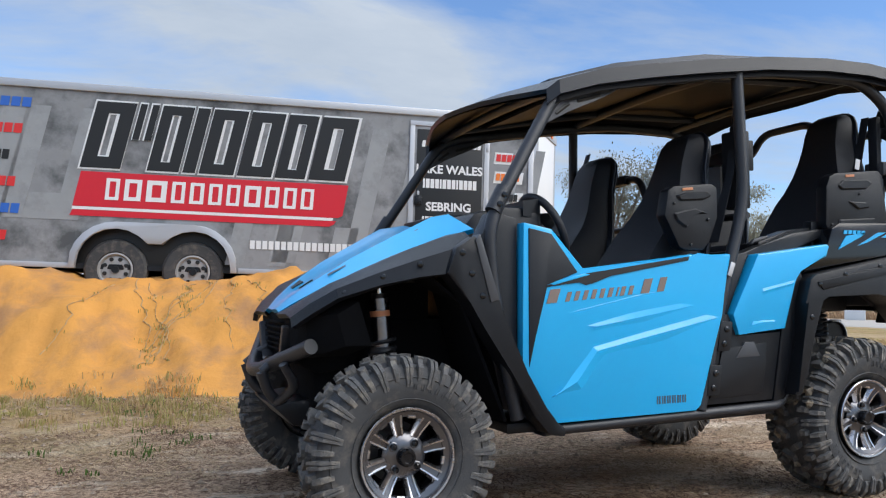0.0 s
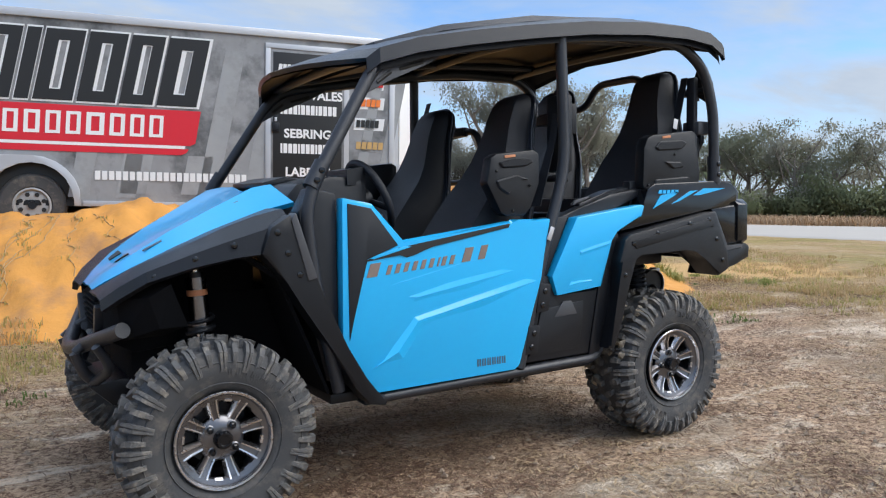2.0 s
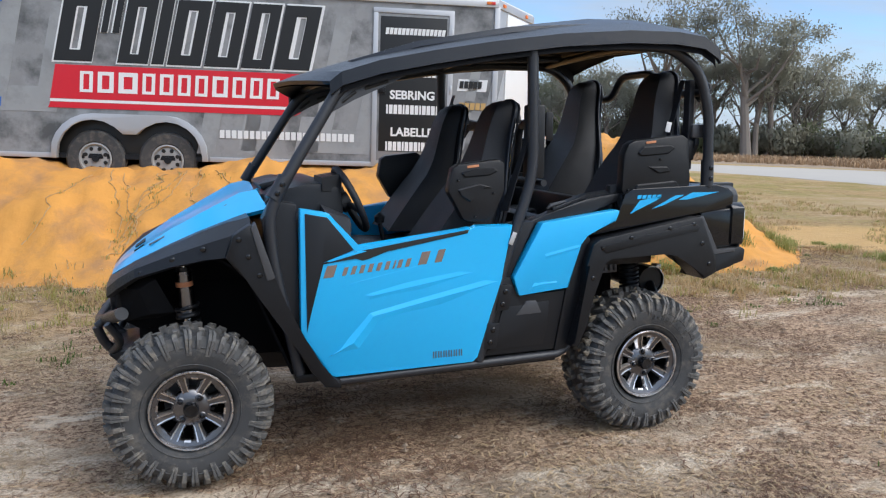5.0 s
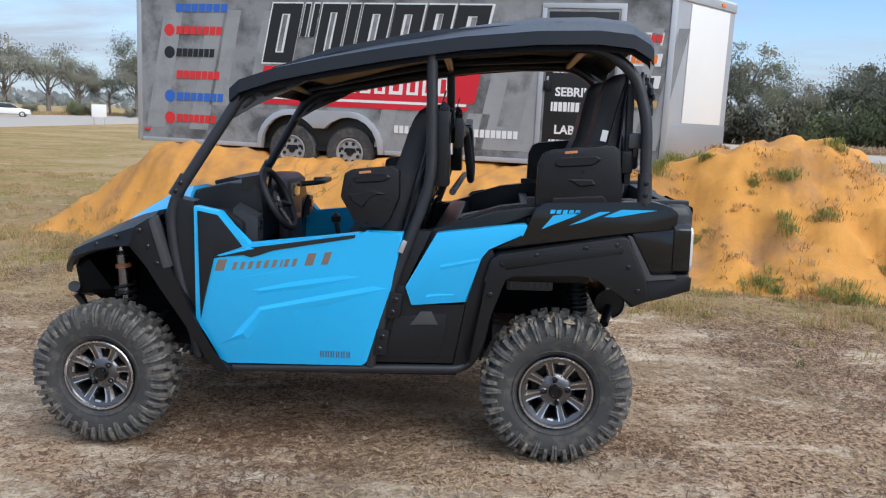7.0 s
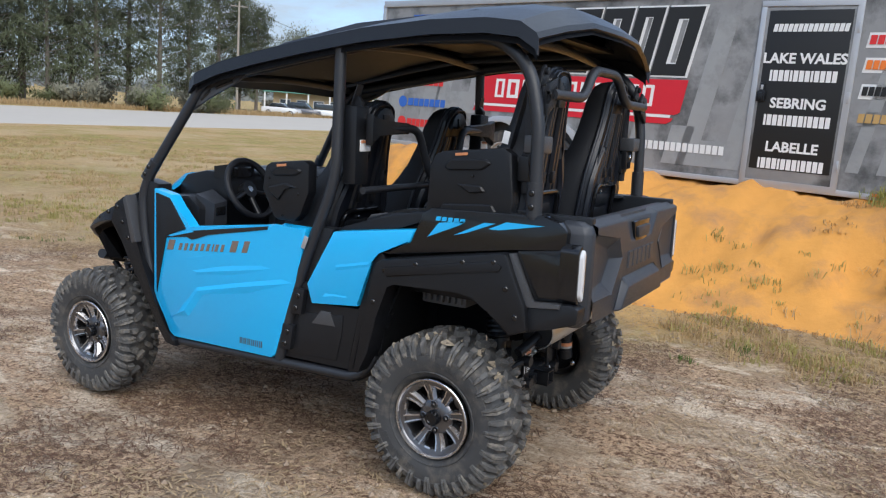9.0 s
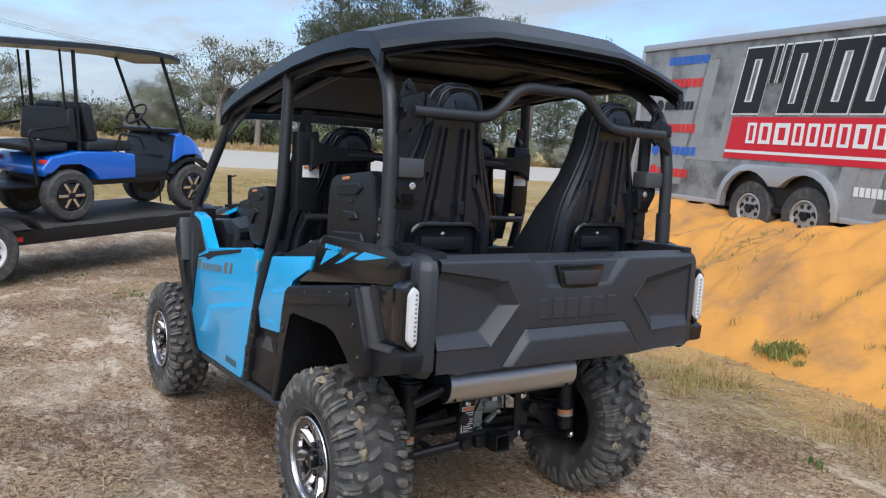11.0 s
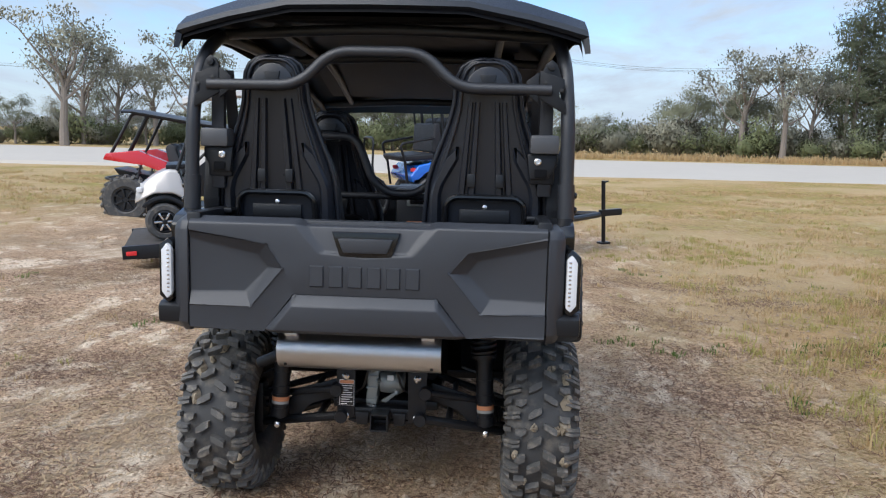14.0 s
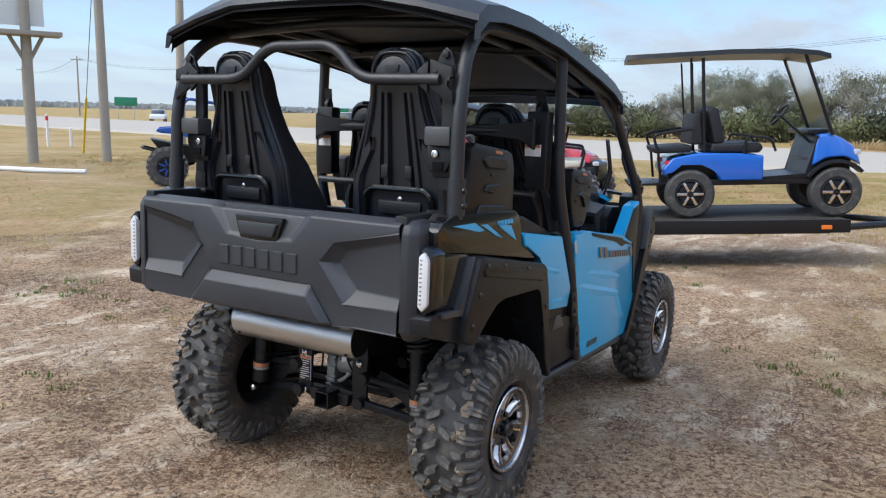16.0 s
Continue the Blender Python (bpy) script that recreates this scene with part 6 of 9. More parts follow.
# rear grab bar with end brackets
bm = B()
tube(bm, [(1.445, -0.62, 1.660), (1.450, -0.285, 1.662), (1.440, -0.165, 1.785), (1.440, 0.165, 1.785), (1.450, 0.285, 1.662), (1.445, 0.62, 1.660)], 0.021, 14, 0.07)
part("rear_grab_bar", bm, TUBE, utv, "bent black rear grab bar")
for s in SIDES:
    bm = B()
    prism(bm, [(s * 0.578, 1.632), (s * 0.578, 1.728), (s * 0.664, 1.700), (s * 0.668, 1.668), (s * 0.645, 1.660), (s * 0.645, 1.636), (s * 0.668, 1.622), (s * 0.672, 1.580), (s * 0.664, 1.580)], 1.435, 1.45, "x", 0.003)
    br = part("bar_bracket", bm, FLAREPLASTIC, utv, "black steel bracket")
    for yy, zz in ((0.60, 1.685), (0.60, 1.655), (0.655, 1.66)):
        bm = B()
        lathe(bm, [(0.006, -0.004), (0.007, 0.002), (0.002, 0.003)], "x", 8, (1.452, s * yy, zz))
        part("rivet", bm, BLACKP, br)
    bm = B()
    prism(bm, [(s * 0.574, 1.722), (s * 0.530, 1.690), (s * 0.534, 1.645), (s * 0.574, 1.612)], 1.440, 1.456, "x", 0.003)
    part("bracket_gusset", bm, FLAREPLASTIC, br)
    bm = B()
    prism(bm, [(s * 0.575, 1.70), (s * 0.665, 1.68), (s * 0.64, 1.755), (s * 0.62, 1.77), (s * 0.60, 1.755)], 1.40, 1.412, "x", 0.003)
    lathe(bm, [(0.014, 0.0), (0.014, 0.012), (0.001, 0.014)], "x", 10, (1.412, s * 0.62, 1.745))
    part("belt_anchor", bm, BLACK, br)
    # belt reel tower beside each rear seat
    bm = B()
    box(bm, (1.36, s * 0.61, 1.50), (0.03, 0.05, 0.44), 0.008)
    part("belt_webbing", bm, VINYL, utv, "black seat belt webbing")
    bm = B()
    box(bm, (1.395, s * 0.605, 1.470), (0.08, 0.105, 0.068), 0.012)
    reel = part("belt_reel_cover", bm, FACET, utv, "boxy grey plastic belt reel cover")
    bm = B()
    prism(bm, [(s * 0.545, 1.436), (s * 0.655, 1.436), (s * 0.655, 1.40), (s * 0.62, 1.345), (s * 0.555, 1.345)], 1.375, 1.40, "x", 0.006)
    part("reel_frame", bm, BLACK, reel)
    bm = B()
    lathe(bm, [(0.008, 0.0), (0.012, 0.002), (0.013, 0.009), (0.008, 0.011), (0.006, 0.004), (0.002, 0.004)], "x", 16, (1.40, s * 0.583, 1.408))
    part("reel_bolt", bm, CHROME, reel)
    bm = B()
    box(bm, (1.402, s * 0.595, 1.366), (0.008, 0.044, 0.03), 0.004)
    part("reel_slot", bm, LINER, reel)
    bm = B()
    box(bm, (1.355, s * 0.60, 1.375), (0.05, 0.09, 0.10), 0.01)
    part("belt_anchor", bm, BLACK, utv)

# -- roof --
def roof_rows(inner=0.0):
    rows = []
    for x, xc, half, zc, ze in ((-0.44, -0.60, 0.635, 1.695, 1.675), (-0.39, -0.50, 0.65, 1.735, 1.715), (-0.22, -0.28, 0.66, 1.80, 1.768), (0.02, 0.0, 0.672, 1.868, 1.815), (0.30, 0.30, 0.68, 1.935, 1.862), (0.62, 0.62, 0.70, 1.992, 1.905), (0.95, 0.95, 0.715, 2.034, 1.930), (1.20, 1.22, 0.725, 2.038, 1.932), (1.345, 1.40, 0.735, 2.018, 1.915), (1.415, 1.50, 0.742, 1.958, 1.872), (1.428, 1.512, 0.745, 1.936, 1.850)):
        row = []
        for f in (0.0, 0.22, 0.43, 0.72, 0.9, 1.0):
            z = zc + (ze - zc) * (max(0, f - 0.43) / 0.57) ** 1.25
            row.append((xc + (x - xc) * f ** 1.5, half * f, z))
        row.append((x, half + 0.008, ze - 0.058))
        rows.append(row)
    return rows


bm = B()
full = [[(x, -y, z) for x, y, z in row][::-1] + row[1:] for row in roof_rows()]
skin(bm, full, 0.02)
roof = part("roof", bm, ROOFBLACK, utv, "moulded black plastic roof", smooth=12)
for s in SIDES:
    bm = B()
    loft(bm, [[(x, s * (y0), z0), (x, s * (y0 + 0.12), z0 - 0.005), (x, s * (y0 + 0.10), z0 + 0.022), (x, s * (y0 + 0.02), z0 + 0.024)] for x, y0, z0 in ((-0.30, 0.32, 1.762), (0.0, 0.36, 1.852), (0.45, 0.40, 1.930), (1.05, 0.42, 1.970), (1.28, 0.42, 1.945))])
    part("roof_ridge", bm, ROOFBLACK, roof, smooth=12)
# added skin just below the roof shell, coloured dark in place of shade
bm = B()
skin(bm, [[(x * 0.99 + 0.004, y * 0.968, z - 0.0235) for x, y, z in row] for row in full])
part("roof_liner", bm, UNDERROOF, roof, "added black skin under the roof, shade put into its colour", smooth=12)
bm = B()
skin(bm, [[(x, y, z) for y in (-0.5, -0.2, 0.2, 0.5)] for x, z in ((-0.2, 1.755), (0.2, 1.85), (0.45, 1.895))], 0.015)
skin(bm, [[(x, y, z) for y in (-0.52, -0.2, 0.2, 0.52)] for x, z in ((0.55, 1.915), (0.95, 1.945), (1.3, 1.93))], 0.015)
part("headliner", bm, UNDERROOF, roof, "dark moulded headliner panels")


# -- seats --
def seat(x, y, z, recline, scale=1.0):
    """A tall bucket seat; x, z: the crown of the back."""
    st = [(0.0, 0.035, 0.045), (0.008, 0.068, 0.07), (0.028, 0.096, 0.092), (0.06, 0.112, 0.105), (0.11, 0.119, 0.115), (0.17, 0.124, 0.12), (0.24, 0.142, 0.125), (0.32, 0.170, 0.135), (0.40, 0.200, 0.16), (0.47, 0.219, 0.20), (0.60, 0.230, 0.265), (0.72, 0.236, 0.32)]
    slope = math.tan(radians(recline))
    secs, shell = [], []
    for d, hw, th in st:
        cx, cz = x - d * slope, z - d * scale
        hollow = 0.05 * max(0.0, d - 0.2)
        secs.append([(cx - th, y - hw * 0.8, cz), (cx - th + hollow, y, cz), (cx - th, y + hw * 0.8, cz), (cx - th * 0.42, y + hw, cz), (cx - 0.012, y + hw * 0.9, cz), (cx - 0.012, y - hw * 0.9, cz), (cx - th * 0.42, y - hw, cz)])
        shell.append((cx, cz, hw))
    bm = B()
    loft(bm, secs)
    back = part("seat_back", bm, VINYL, utv, "black vinyl bucket seat back", smooth=50)
    bm = B()
    skin(bm, [[(cx - 0.018, y - hw * 0.98, cz), (cx + 0.012, y - hw * 0.86, cz), (cx + 0.022, y - hw * 0.5, cz), (cx + 0.012, y - hw * 0.22, cz), (cx + 0.012, y + hw * 0.22, cz), (cx + 0.022, y + hw * 0.5, cz), (cx + 0.012, y + hw * 0.86, cz), (cx - 0.018, y + hw * 0.98, cz)] for cx, cz, hw in shell], 0.012)
    sh = part("seat_shell", bm, SHELL, back, "glossy black moulded seat shell", smooth=30)
    for q, off in ((0.99, -0.008), (0.80, 0.022)):
        bm = B()
        edge = [(cx + off, y - hw * q, cz) for cx, cz, hw in shell[::-1]] + [(cx + off, y + hw * q, cz) for cx, cz, hw in shell]
        tube(bm, [(a, b, c - (0.012 if off > 0 else 0)) for a, b, c in edge], 0.009 if off < 0 else 0.006, 8)
        part("shell_edge", bm, SHELL, sh, smooth=60)
    # raised half-moon on the crown
    bm = B()
    arc = [(y + 0.082 * math.cos(a), z - 0.11 + 0.085 * math.sin(a)) for a in [math.pi * k / 10 for k in range(11)]]
    prism(bm, arc, x + 0.0, x + 0.026, "x", 0.006)
    part("crown_plate", bm, SHELL, sh)
    for q in (-1, 1):
        for f in (0.28, 0.62):
            bm = B()
            cs = []
            for d in (0.16, 0.34, 0.52):
                cx, cz = x - d * slope + 0.016, z - d * scale
                wv = 0.07 + 0.10 * (d - 0.1)
                cs.append([(cx, y + q * wv * (f + 0.05), cz), (cx + 0.016, y + q * wv * (f + 0.10), cz), (cx + 0.016, y + q * wv * (f + 0.25), cz), (cx, y + q * wv * (f + 0.32), cz)])
            loft(bm, cs)
            part("shell_rib", bm, SHELL, sh)
        bm = B()
        rows = []
        for d, yi, yo in ((0.33, 0.10, 0.105), (0.38, 0.10, 0.15), (0.48, 0.155, 0.19), (0.52, 0.165, 0.20), (0.70, 0.165, 0.205)):
            cx, cz = x - d * slope + 0.02, z - d * scale
            rows.append([(cx, y + q * yi, cz), (cx + 0.016, y + q * (yi + 0.012), cz), (cx + 0.014, y + q * (yo - 0.004), cz), (cx - 0.004, y + q * (yo + 0.006), cz)])
        skin(bm, rows)
        part("shell_shoulder", bm, SHELL, sh, smooth=15)
        bm = B()
        cx, cz = x - 0.46 * slope + 0.03, z - 0.46 * scale
        box(bm, (cx, y + q * 0.052, cz), (0.02, 0.03, 0.05), 0.004)
        part("shell_clip", bm, BLACK, sh)
    bm = B()
    pts = []
    for yy, d in ((-0.155, 0.72), (-0.145, 0.55), (-0.115, 0.525), (0.115, 0.525), (0.145, 0.55), (0.155, 0.72)):
        pts.append((x - d * slope + 0.035, y + yy, z - d * scale))
    tube(bm, pts, 0.012, 10, 0.04)
    part("hoop", bm, GLOSS, sh, "gloss black tube hoop")
    bm = B()
    lathe(bm, [(0.009, 0.0), (0.009, 0.006), (0.002, 0.008)], "x", 10, (x - 0.565 * slope + 0.014, y, z - 0.565 * scale))
    part("shell_bolt", bm, CHROME, sh)
    bm = B()
    prism(bm, [(y - 0.030, z - 0.055), (y + 0.030, z - 0.055), (y + 0.020, z - 0.105), (y - 0.020, z - 0.105)], x + 0.024, x + 0.032, "x", 0.003)
    part("crown_inlay", bm, BLACK, sh)
    bm = B()
    for d in (0.60, 0.67):
        cx, cz = x - d * slope + 0.02, z - d * scale
        box(bm, (cx, y, cz), (0.02, 0.19, 0.05), 0.006)
    part("pocket", bm, BLACK, sh)
    # cushion
    bx, bz = x - 0.72 * slope, z - 0.72 * scale
    bm = B()
    prism(bm, [(bx + 0.02, bz - 0.02), (bx - 0.12, bz - 0.10), (bx - 0.42, bz - 0.06), (bx - 0.50, bz - 0.10), (bx - 0.48, bz - 0.19), (bx + 0.02, bz - 0.21)], y - 0.24, y + 0.24, "y", 0.035, 3)
    part("seat_cushion", bm, VINYL, back, "", smooth=50)


for y in (-0.36, 0.36):
    seat(0.505, y, 1.615, 13, 0.96)
for y in (-0.395, 0.395):
    seat(1.378, y, 1.770, 6.5, 0.95)
bm = B()
box(bm, (0.22, 0, 0.64), (0.6, 1.12, 0.12), 0.02)
box(bm, (1.0, 0, 0.86), (0.45, 1.1, 0.12), 0.02)
box(bm, (0.55, 0, 0.86), (0.10, 1.16, 0.42), 0.02)
part("seat_base", bm, BLACK, utv, "black moulded seat base")

# -- shoulder guards --
GUARD_F = [(0.075, 1.20), (0.095, 1.305), (0.125, 1.322), (0.315, 1.342), (0.345, 1.325), (0.345, 1.20), (0.30, 1.095), (0.265, 1.062), (0.17, 1.062), (0.145, 1.075)]
GUARD_R = [(0.962, 1.36), (0.985, 1.41), (1.02, 1.425), (1.285, 1.452), (1.32, 1.43), (1.335, 1.235), (1.33, 1.175), (0.965, 1.17), (0.955, 1.19)]
for poly, nm, reliefs in ((GUARD_F, "front", (([(0.13, 1.285), (0.20, 1.30), (0.29, 1.305), (0.31, 1.29), (0.27, 1.27), (0.15, 1.262)],), ([(0.115, 1.21), (0.22, 1.235), (0.29, 1.215), (0.21, 1.21), (0.18, 1.15), (0.13, 1.18)],))),
                          (GUARD_R, "rear", (([(1.03, 1.365), (1.06, 1.395), (1.21, 1.405), (1.24, 1.39), (1.20, 1.36), (1.05, 1.35)],), ([(1.02, 1.185), (1.03, 1.215), (1.25, 1.23), (1.28, 1.19)],), ([(1.09, 1.30), (1.20, 1.30), (1.22, 1.275), (1.15, 1.265)],)))):
    for s, d in zip(SIDES, side_prism("shoulder_guard", poly, 0.62, 0.682, FLAREPLASTIC, "black plastic shoulder guard", 0.012)):
        for (pl,) in reliefs:
            bm = B()
            prism(bm, pl, s * 0.677, s * 0.692, "y", 0.006, 1)
            part("guard_relief", bm, FLAREPLASTIC, d, smooth=15)
        bm = B()
        x0, z0 = (0.16, 1.318) if nm == "front" else (1.075, 1.423)
        box(bm, (x0 + 0.03, s * 0.683, z0 - 0.006), (0.055, 0.004, 0.011), 0.001, Matrix.Rotation(radians(-6), 4, "Y"))
        part("warning_label", bm, ORANGE, d)
        for xx, zz in (((0.12, 1.25), (0.29, 1.19), (0.20, 1.085)) if nm == "front" else ((1.16, 1.335), (0.985, 1.19), (1.305, 1.19))):
            bolt(d, xx, s * 0.681, zz, s, 0.006)
# belts, front tower between the rows
for s in SIDES:
    bm = B()
    box(bm, (0.53, s * 0.59, 1.42), (0.07, 0.10, 0.34), 0.012)
    prism(bm, [(0.51, 1.55), (0.56, 1.56), (0.56, 1.61), (0.535, 1.635), (0.512, 1.61)], s * 0.575, s * 0.60, "y", 0.006)
    tw = part("belt_tower", bm, BLACK, utv, "black seat belt tower")
    bm = B()
    box(bm, (0.572, s * 0.58, 1.42), (0.006, 0.075, 0.05), 0.001)
    wl = part("warning_label", bm, WHITEP, tw)
    bm = B()
    box(bm, (0.5765, s * 0.58, 1.438), (0.003, 0.073, 0.012))
    part("label_band", bm, ORANGE, tw)
    bm = B()
    skin(bm, [[(0.545, s * 0.565, 1.68), (0.545, s * 0.61, 1.68)], [(0.47, s * 0.60, 1.40), (0.47, s * 0.645, 1.40)], [(0.36, s * 0.60, 1.10), (0.38, s * 0.645, 1.10)]], 0.004)
    part("belt_webbing", bm, VINYL, utv, "black seat belt webbing")
    bm = B()
    skin(bm, [[(1.34, s * 0.56, 1.72), (1.34, s * 0.60, 1.72)], [(1.26, s * 0.555, 1.40), (1.26, s * 0.60, 1.40)], [(1.14, s * 0.55, 1.20), (1.16, s * 0.60, 1.20)]], 0.004)
    part("belt_webbing", bm, VINYL, utv)
# passenger bar between the rows
bm = B()
tube(bm, [(0.60, -0.55, 1.50), (0.62, -0.22, 1.50), (0.64, -0.14, 1.30), (0.64, -0.06, 1.24), (0.64, 0.06, 1.24), (0.64, 0.14, 1.30), (0.62, 0.22, 1.50), (0.60, 0.55, 1.50)], 0.019, 12, 0.06)
part("grab_bar", bm, TUBE, utv, "bent black passenger grab bar")
bm = B()
rod(bm, (0.58, -0.60, 1.225), (0.58, 0.60, 1.225), 0.016, 12)
part("cross_tube", bm, TUBE, utv)
for s in SIDES:
    bm = B()
    prism(bm, [(s * 0.30, 1.475), (s * 0.54, 1.475), (s * 0.60, 1.42), (s * 0.60, 1.56), (s * 0.54, 1.53), (s * 0.30, 1.525)], 0.585, 0.625, "x", 0.008)
    part("bar_shroud", bm, FLAREPLASTIC, utv, "plastic bar shroud")

# -- dashboard and wheel --
bm = B()
prism(bm, [(-0.72, 1.14), (-0.66, 1.205), (-0.52, 1.235), (-0.40, 1.235), (-0.36, 1.20), (-0.35, 1.10), (-0.40, 0.95), (-0.40, 0.70), (-0.46, 0.45), (-0.62, 0.45), (-0.70, 0.80)], -0.45, 0.45, "y", 0.02)
prism(bm, [(-0.70, 1.10), (-0.48, 1.115), (-0.40, 1.06), (-0.40, 0.70), (-0.46, 0.45), (-0.62, 0.45), (-0.70, 0.80)], -0.61, 0.61, "y", 0.02)
dash = part("dashboard", bm, BLACK, utv, "black moulded dashboard")
for s in SIDES:
    bm = B()
    loft(bm, [[(-0.46, s * 0.46, 0.94), (-0.46, s * 0.58, 0.94), (-0.46, s * 0.57, 1.12), (-0.46, s * 0.46, 1.14)], [(-0.345, s * 0.475, 0.97), (-0.345, s * 0.57, 0.97), (-0.345, s * 0.56, 1.08), (-0.345, s * 0.475, 1.09)]])
    pod = part("dash_pod", bm, GREYPLASTIC, dash, smooth=20)
    bm = B()
    prism(bm, [(s * 0.49, 1.02), (s * 0.555, 1.02), (s * 0.55, 1.06), (s * 0.49, 1.065)], -0.35, -0.338, "x", 0.004)
    part("air_vent", bm, GLOSS, pod)
bm = B()
loft(bm, [[(-0.45, -0.46, 1.20), (-0.45, -0.24, 1.20), (-0.45, -0.24, 1.26), (-0.45, -0.46, 1.26)], [(-0.36, -0.44, 1.19), (-0.36, -0.26, 1.19), (-0.36, -0.26, 1.275), (-0.36, -0.44, 1.275)]])
ic = part("instrument_hood", bm, BLACK, dash, smooth=20)
bm = B()
box(bm, (-0.357, -0.35, 1.232), (0.006, 0.14, 0.055), 0.004)
part("instrument_screen", bm, LENS_DARK, ic)
bm = B()
box(bm, (-0.335, 0.0, 1.05), (0.06, 0.30, 0.36), 0.025)
cs = part("centre_console_panel", bm, GREYPLASTIC, dash)
bm = B()
box(bm, (-0.305, 0.0, 1.165), (0.010, 0.17, 0.085), 0.008)
part("centre_screen", bm, CASTALU, cs)
bm = B()
box(bm, (-0.2995, 0.0, 1.165), (0.004, 0.125, 0.06), 0.003)
part("screen_glass", bm, LENS_DARK, cs)
bm = B()
box(bm, (-0.304, 0.0, 1.02), (0.008, 0.17, 0.03), 0.004)
part("warning_label", bm, ORANGE, cs)
bm = B()
prism(bm, [(-0.69, 1.19), (-0.55, 1.21), (-0.53, 1.232), (-0.60, 1.242), (-0.70, 1.218)], -0.16, 0.28, "y", 0.012)
part("cowl_top", bm, BLACK, utv, "black cowl cover")
axis = Vector((0.905, 0.0, 0.424)).normalized()
ctr = Vector((-0.30, -0.35, 1.15))
upv = Vector((-0.424, 0, 0.905)).normalized()
bm = B()
ring = [ctr + 0.155 * (math.cos(a) * Vector((0, 1, 0)) + math.sin(a) * upv) for a in [2 * math.pi * k / 40 for k in range(40)]]
tube(bm, ring, 0.0165, 10, closed=True)
sw = part("steering_wheel", bm, VINYL, utv, "black padded steering wheel", smooth=60)
for a in (radians(200), radians(-20), radians(270)):
    bm = B()
    e = ctr + 0.15 * (math.cos(a) * Vector((0, 1, 0)) + math.sin(a) * upv)
    rod(bm, ctr - axis * 0.025, e, 0.014, 10)
    part("wheel_spoke", bm, BLACK, sw)
bm = B()
rod(bm, ctr - axis * 0.05, ctr - axis * 0.005, 0.045, 20)
hubp = part("wheel_hub", bm, BLACK, sw)
bm = B()
rod(bm, ctr - axis * 0.006, ctr - axis * 0.001, 0.016, 14)
part("wheel_emblem", bm, CHROME, hubp)
bm = B()
rod(bm, ctr - axis * 0.04, ctr - axis * 0.30, 0.022, 12)
part("steering_column", bm, BLACK, utv)
bm = B()
tube(bm, [(-0.33, 0.20, 1.18), (-0.22, 0.26, 1.19), (-0.22, 0.50, 1.19), (-0.33, 0.56, 1.18)], 0.015, 10, 0.05)
part("passenger_handle", bm, BLACK, utv, "black passenger grab handle")
bm = B()
box(bm, (0.10, 0, 0.80), (0.55, 0.18, 0.14), 0.02)
rod(bm, (-0.05, -0.03, 0.86), (-0.08, -0.03, 1.0), 0.012, 10)
lathe(bm, [(0.005, -0.03), (0.025, -0.02), (0.028, 0.01), (0.005, 0.03)], "z", 14, (-0.08, -0.03, 1.02))
part("centre_console", bm, BLACK, utv, "black centre console with shift lever")
for s in SIDES:
    bm = B()
    prism(bm, [(0.42, 0.80), (0.62, 0.82), (0.70, 1.06), (0.96, 1.13), (0.96, 1.175), (0.78, 1.15), (0.60, 1.09), (0.44, 1.04)], s * 0.59, s * 0.655, "y", 0.01)
    it = part("inner_side_trim", bm, BLACK, utv, "black inner side trim")
    bm = B()
    prism(bm, [(0.60, 1.10), (0.625, 1.125), (0.70, 1.14), (0.72, 1.125), (0.68, 1.105)], s * 0.575, s * 0.592, "y", 0.004)
    part("trim_pull", bm, FACET, it)
# hang tag on the driver's side belt
bm = B()
box(bm, (1.255, -0.60, 1.49), (0.028, 0.003, 0.05), 0.001, Matrix.Rotation(radians(12), 4, "Y"))
part("hang_tag", bm, WHITEP, utv, "white paper hang tag")


# ---- flatbed trailer with golf carts ----
FLAT = pose(-8.19, 2.10, 0.50, 0, -3.25, 111.5)


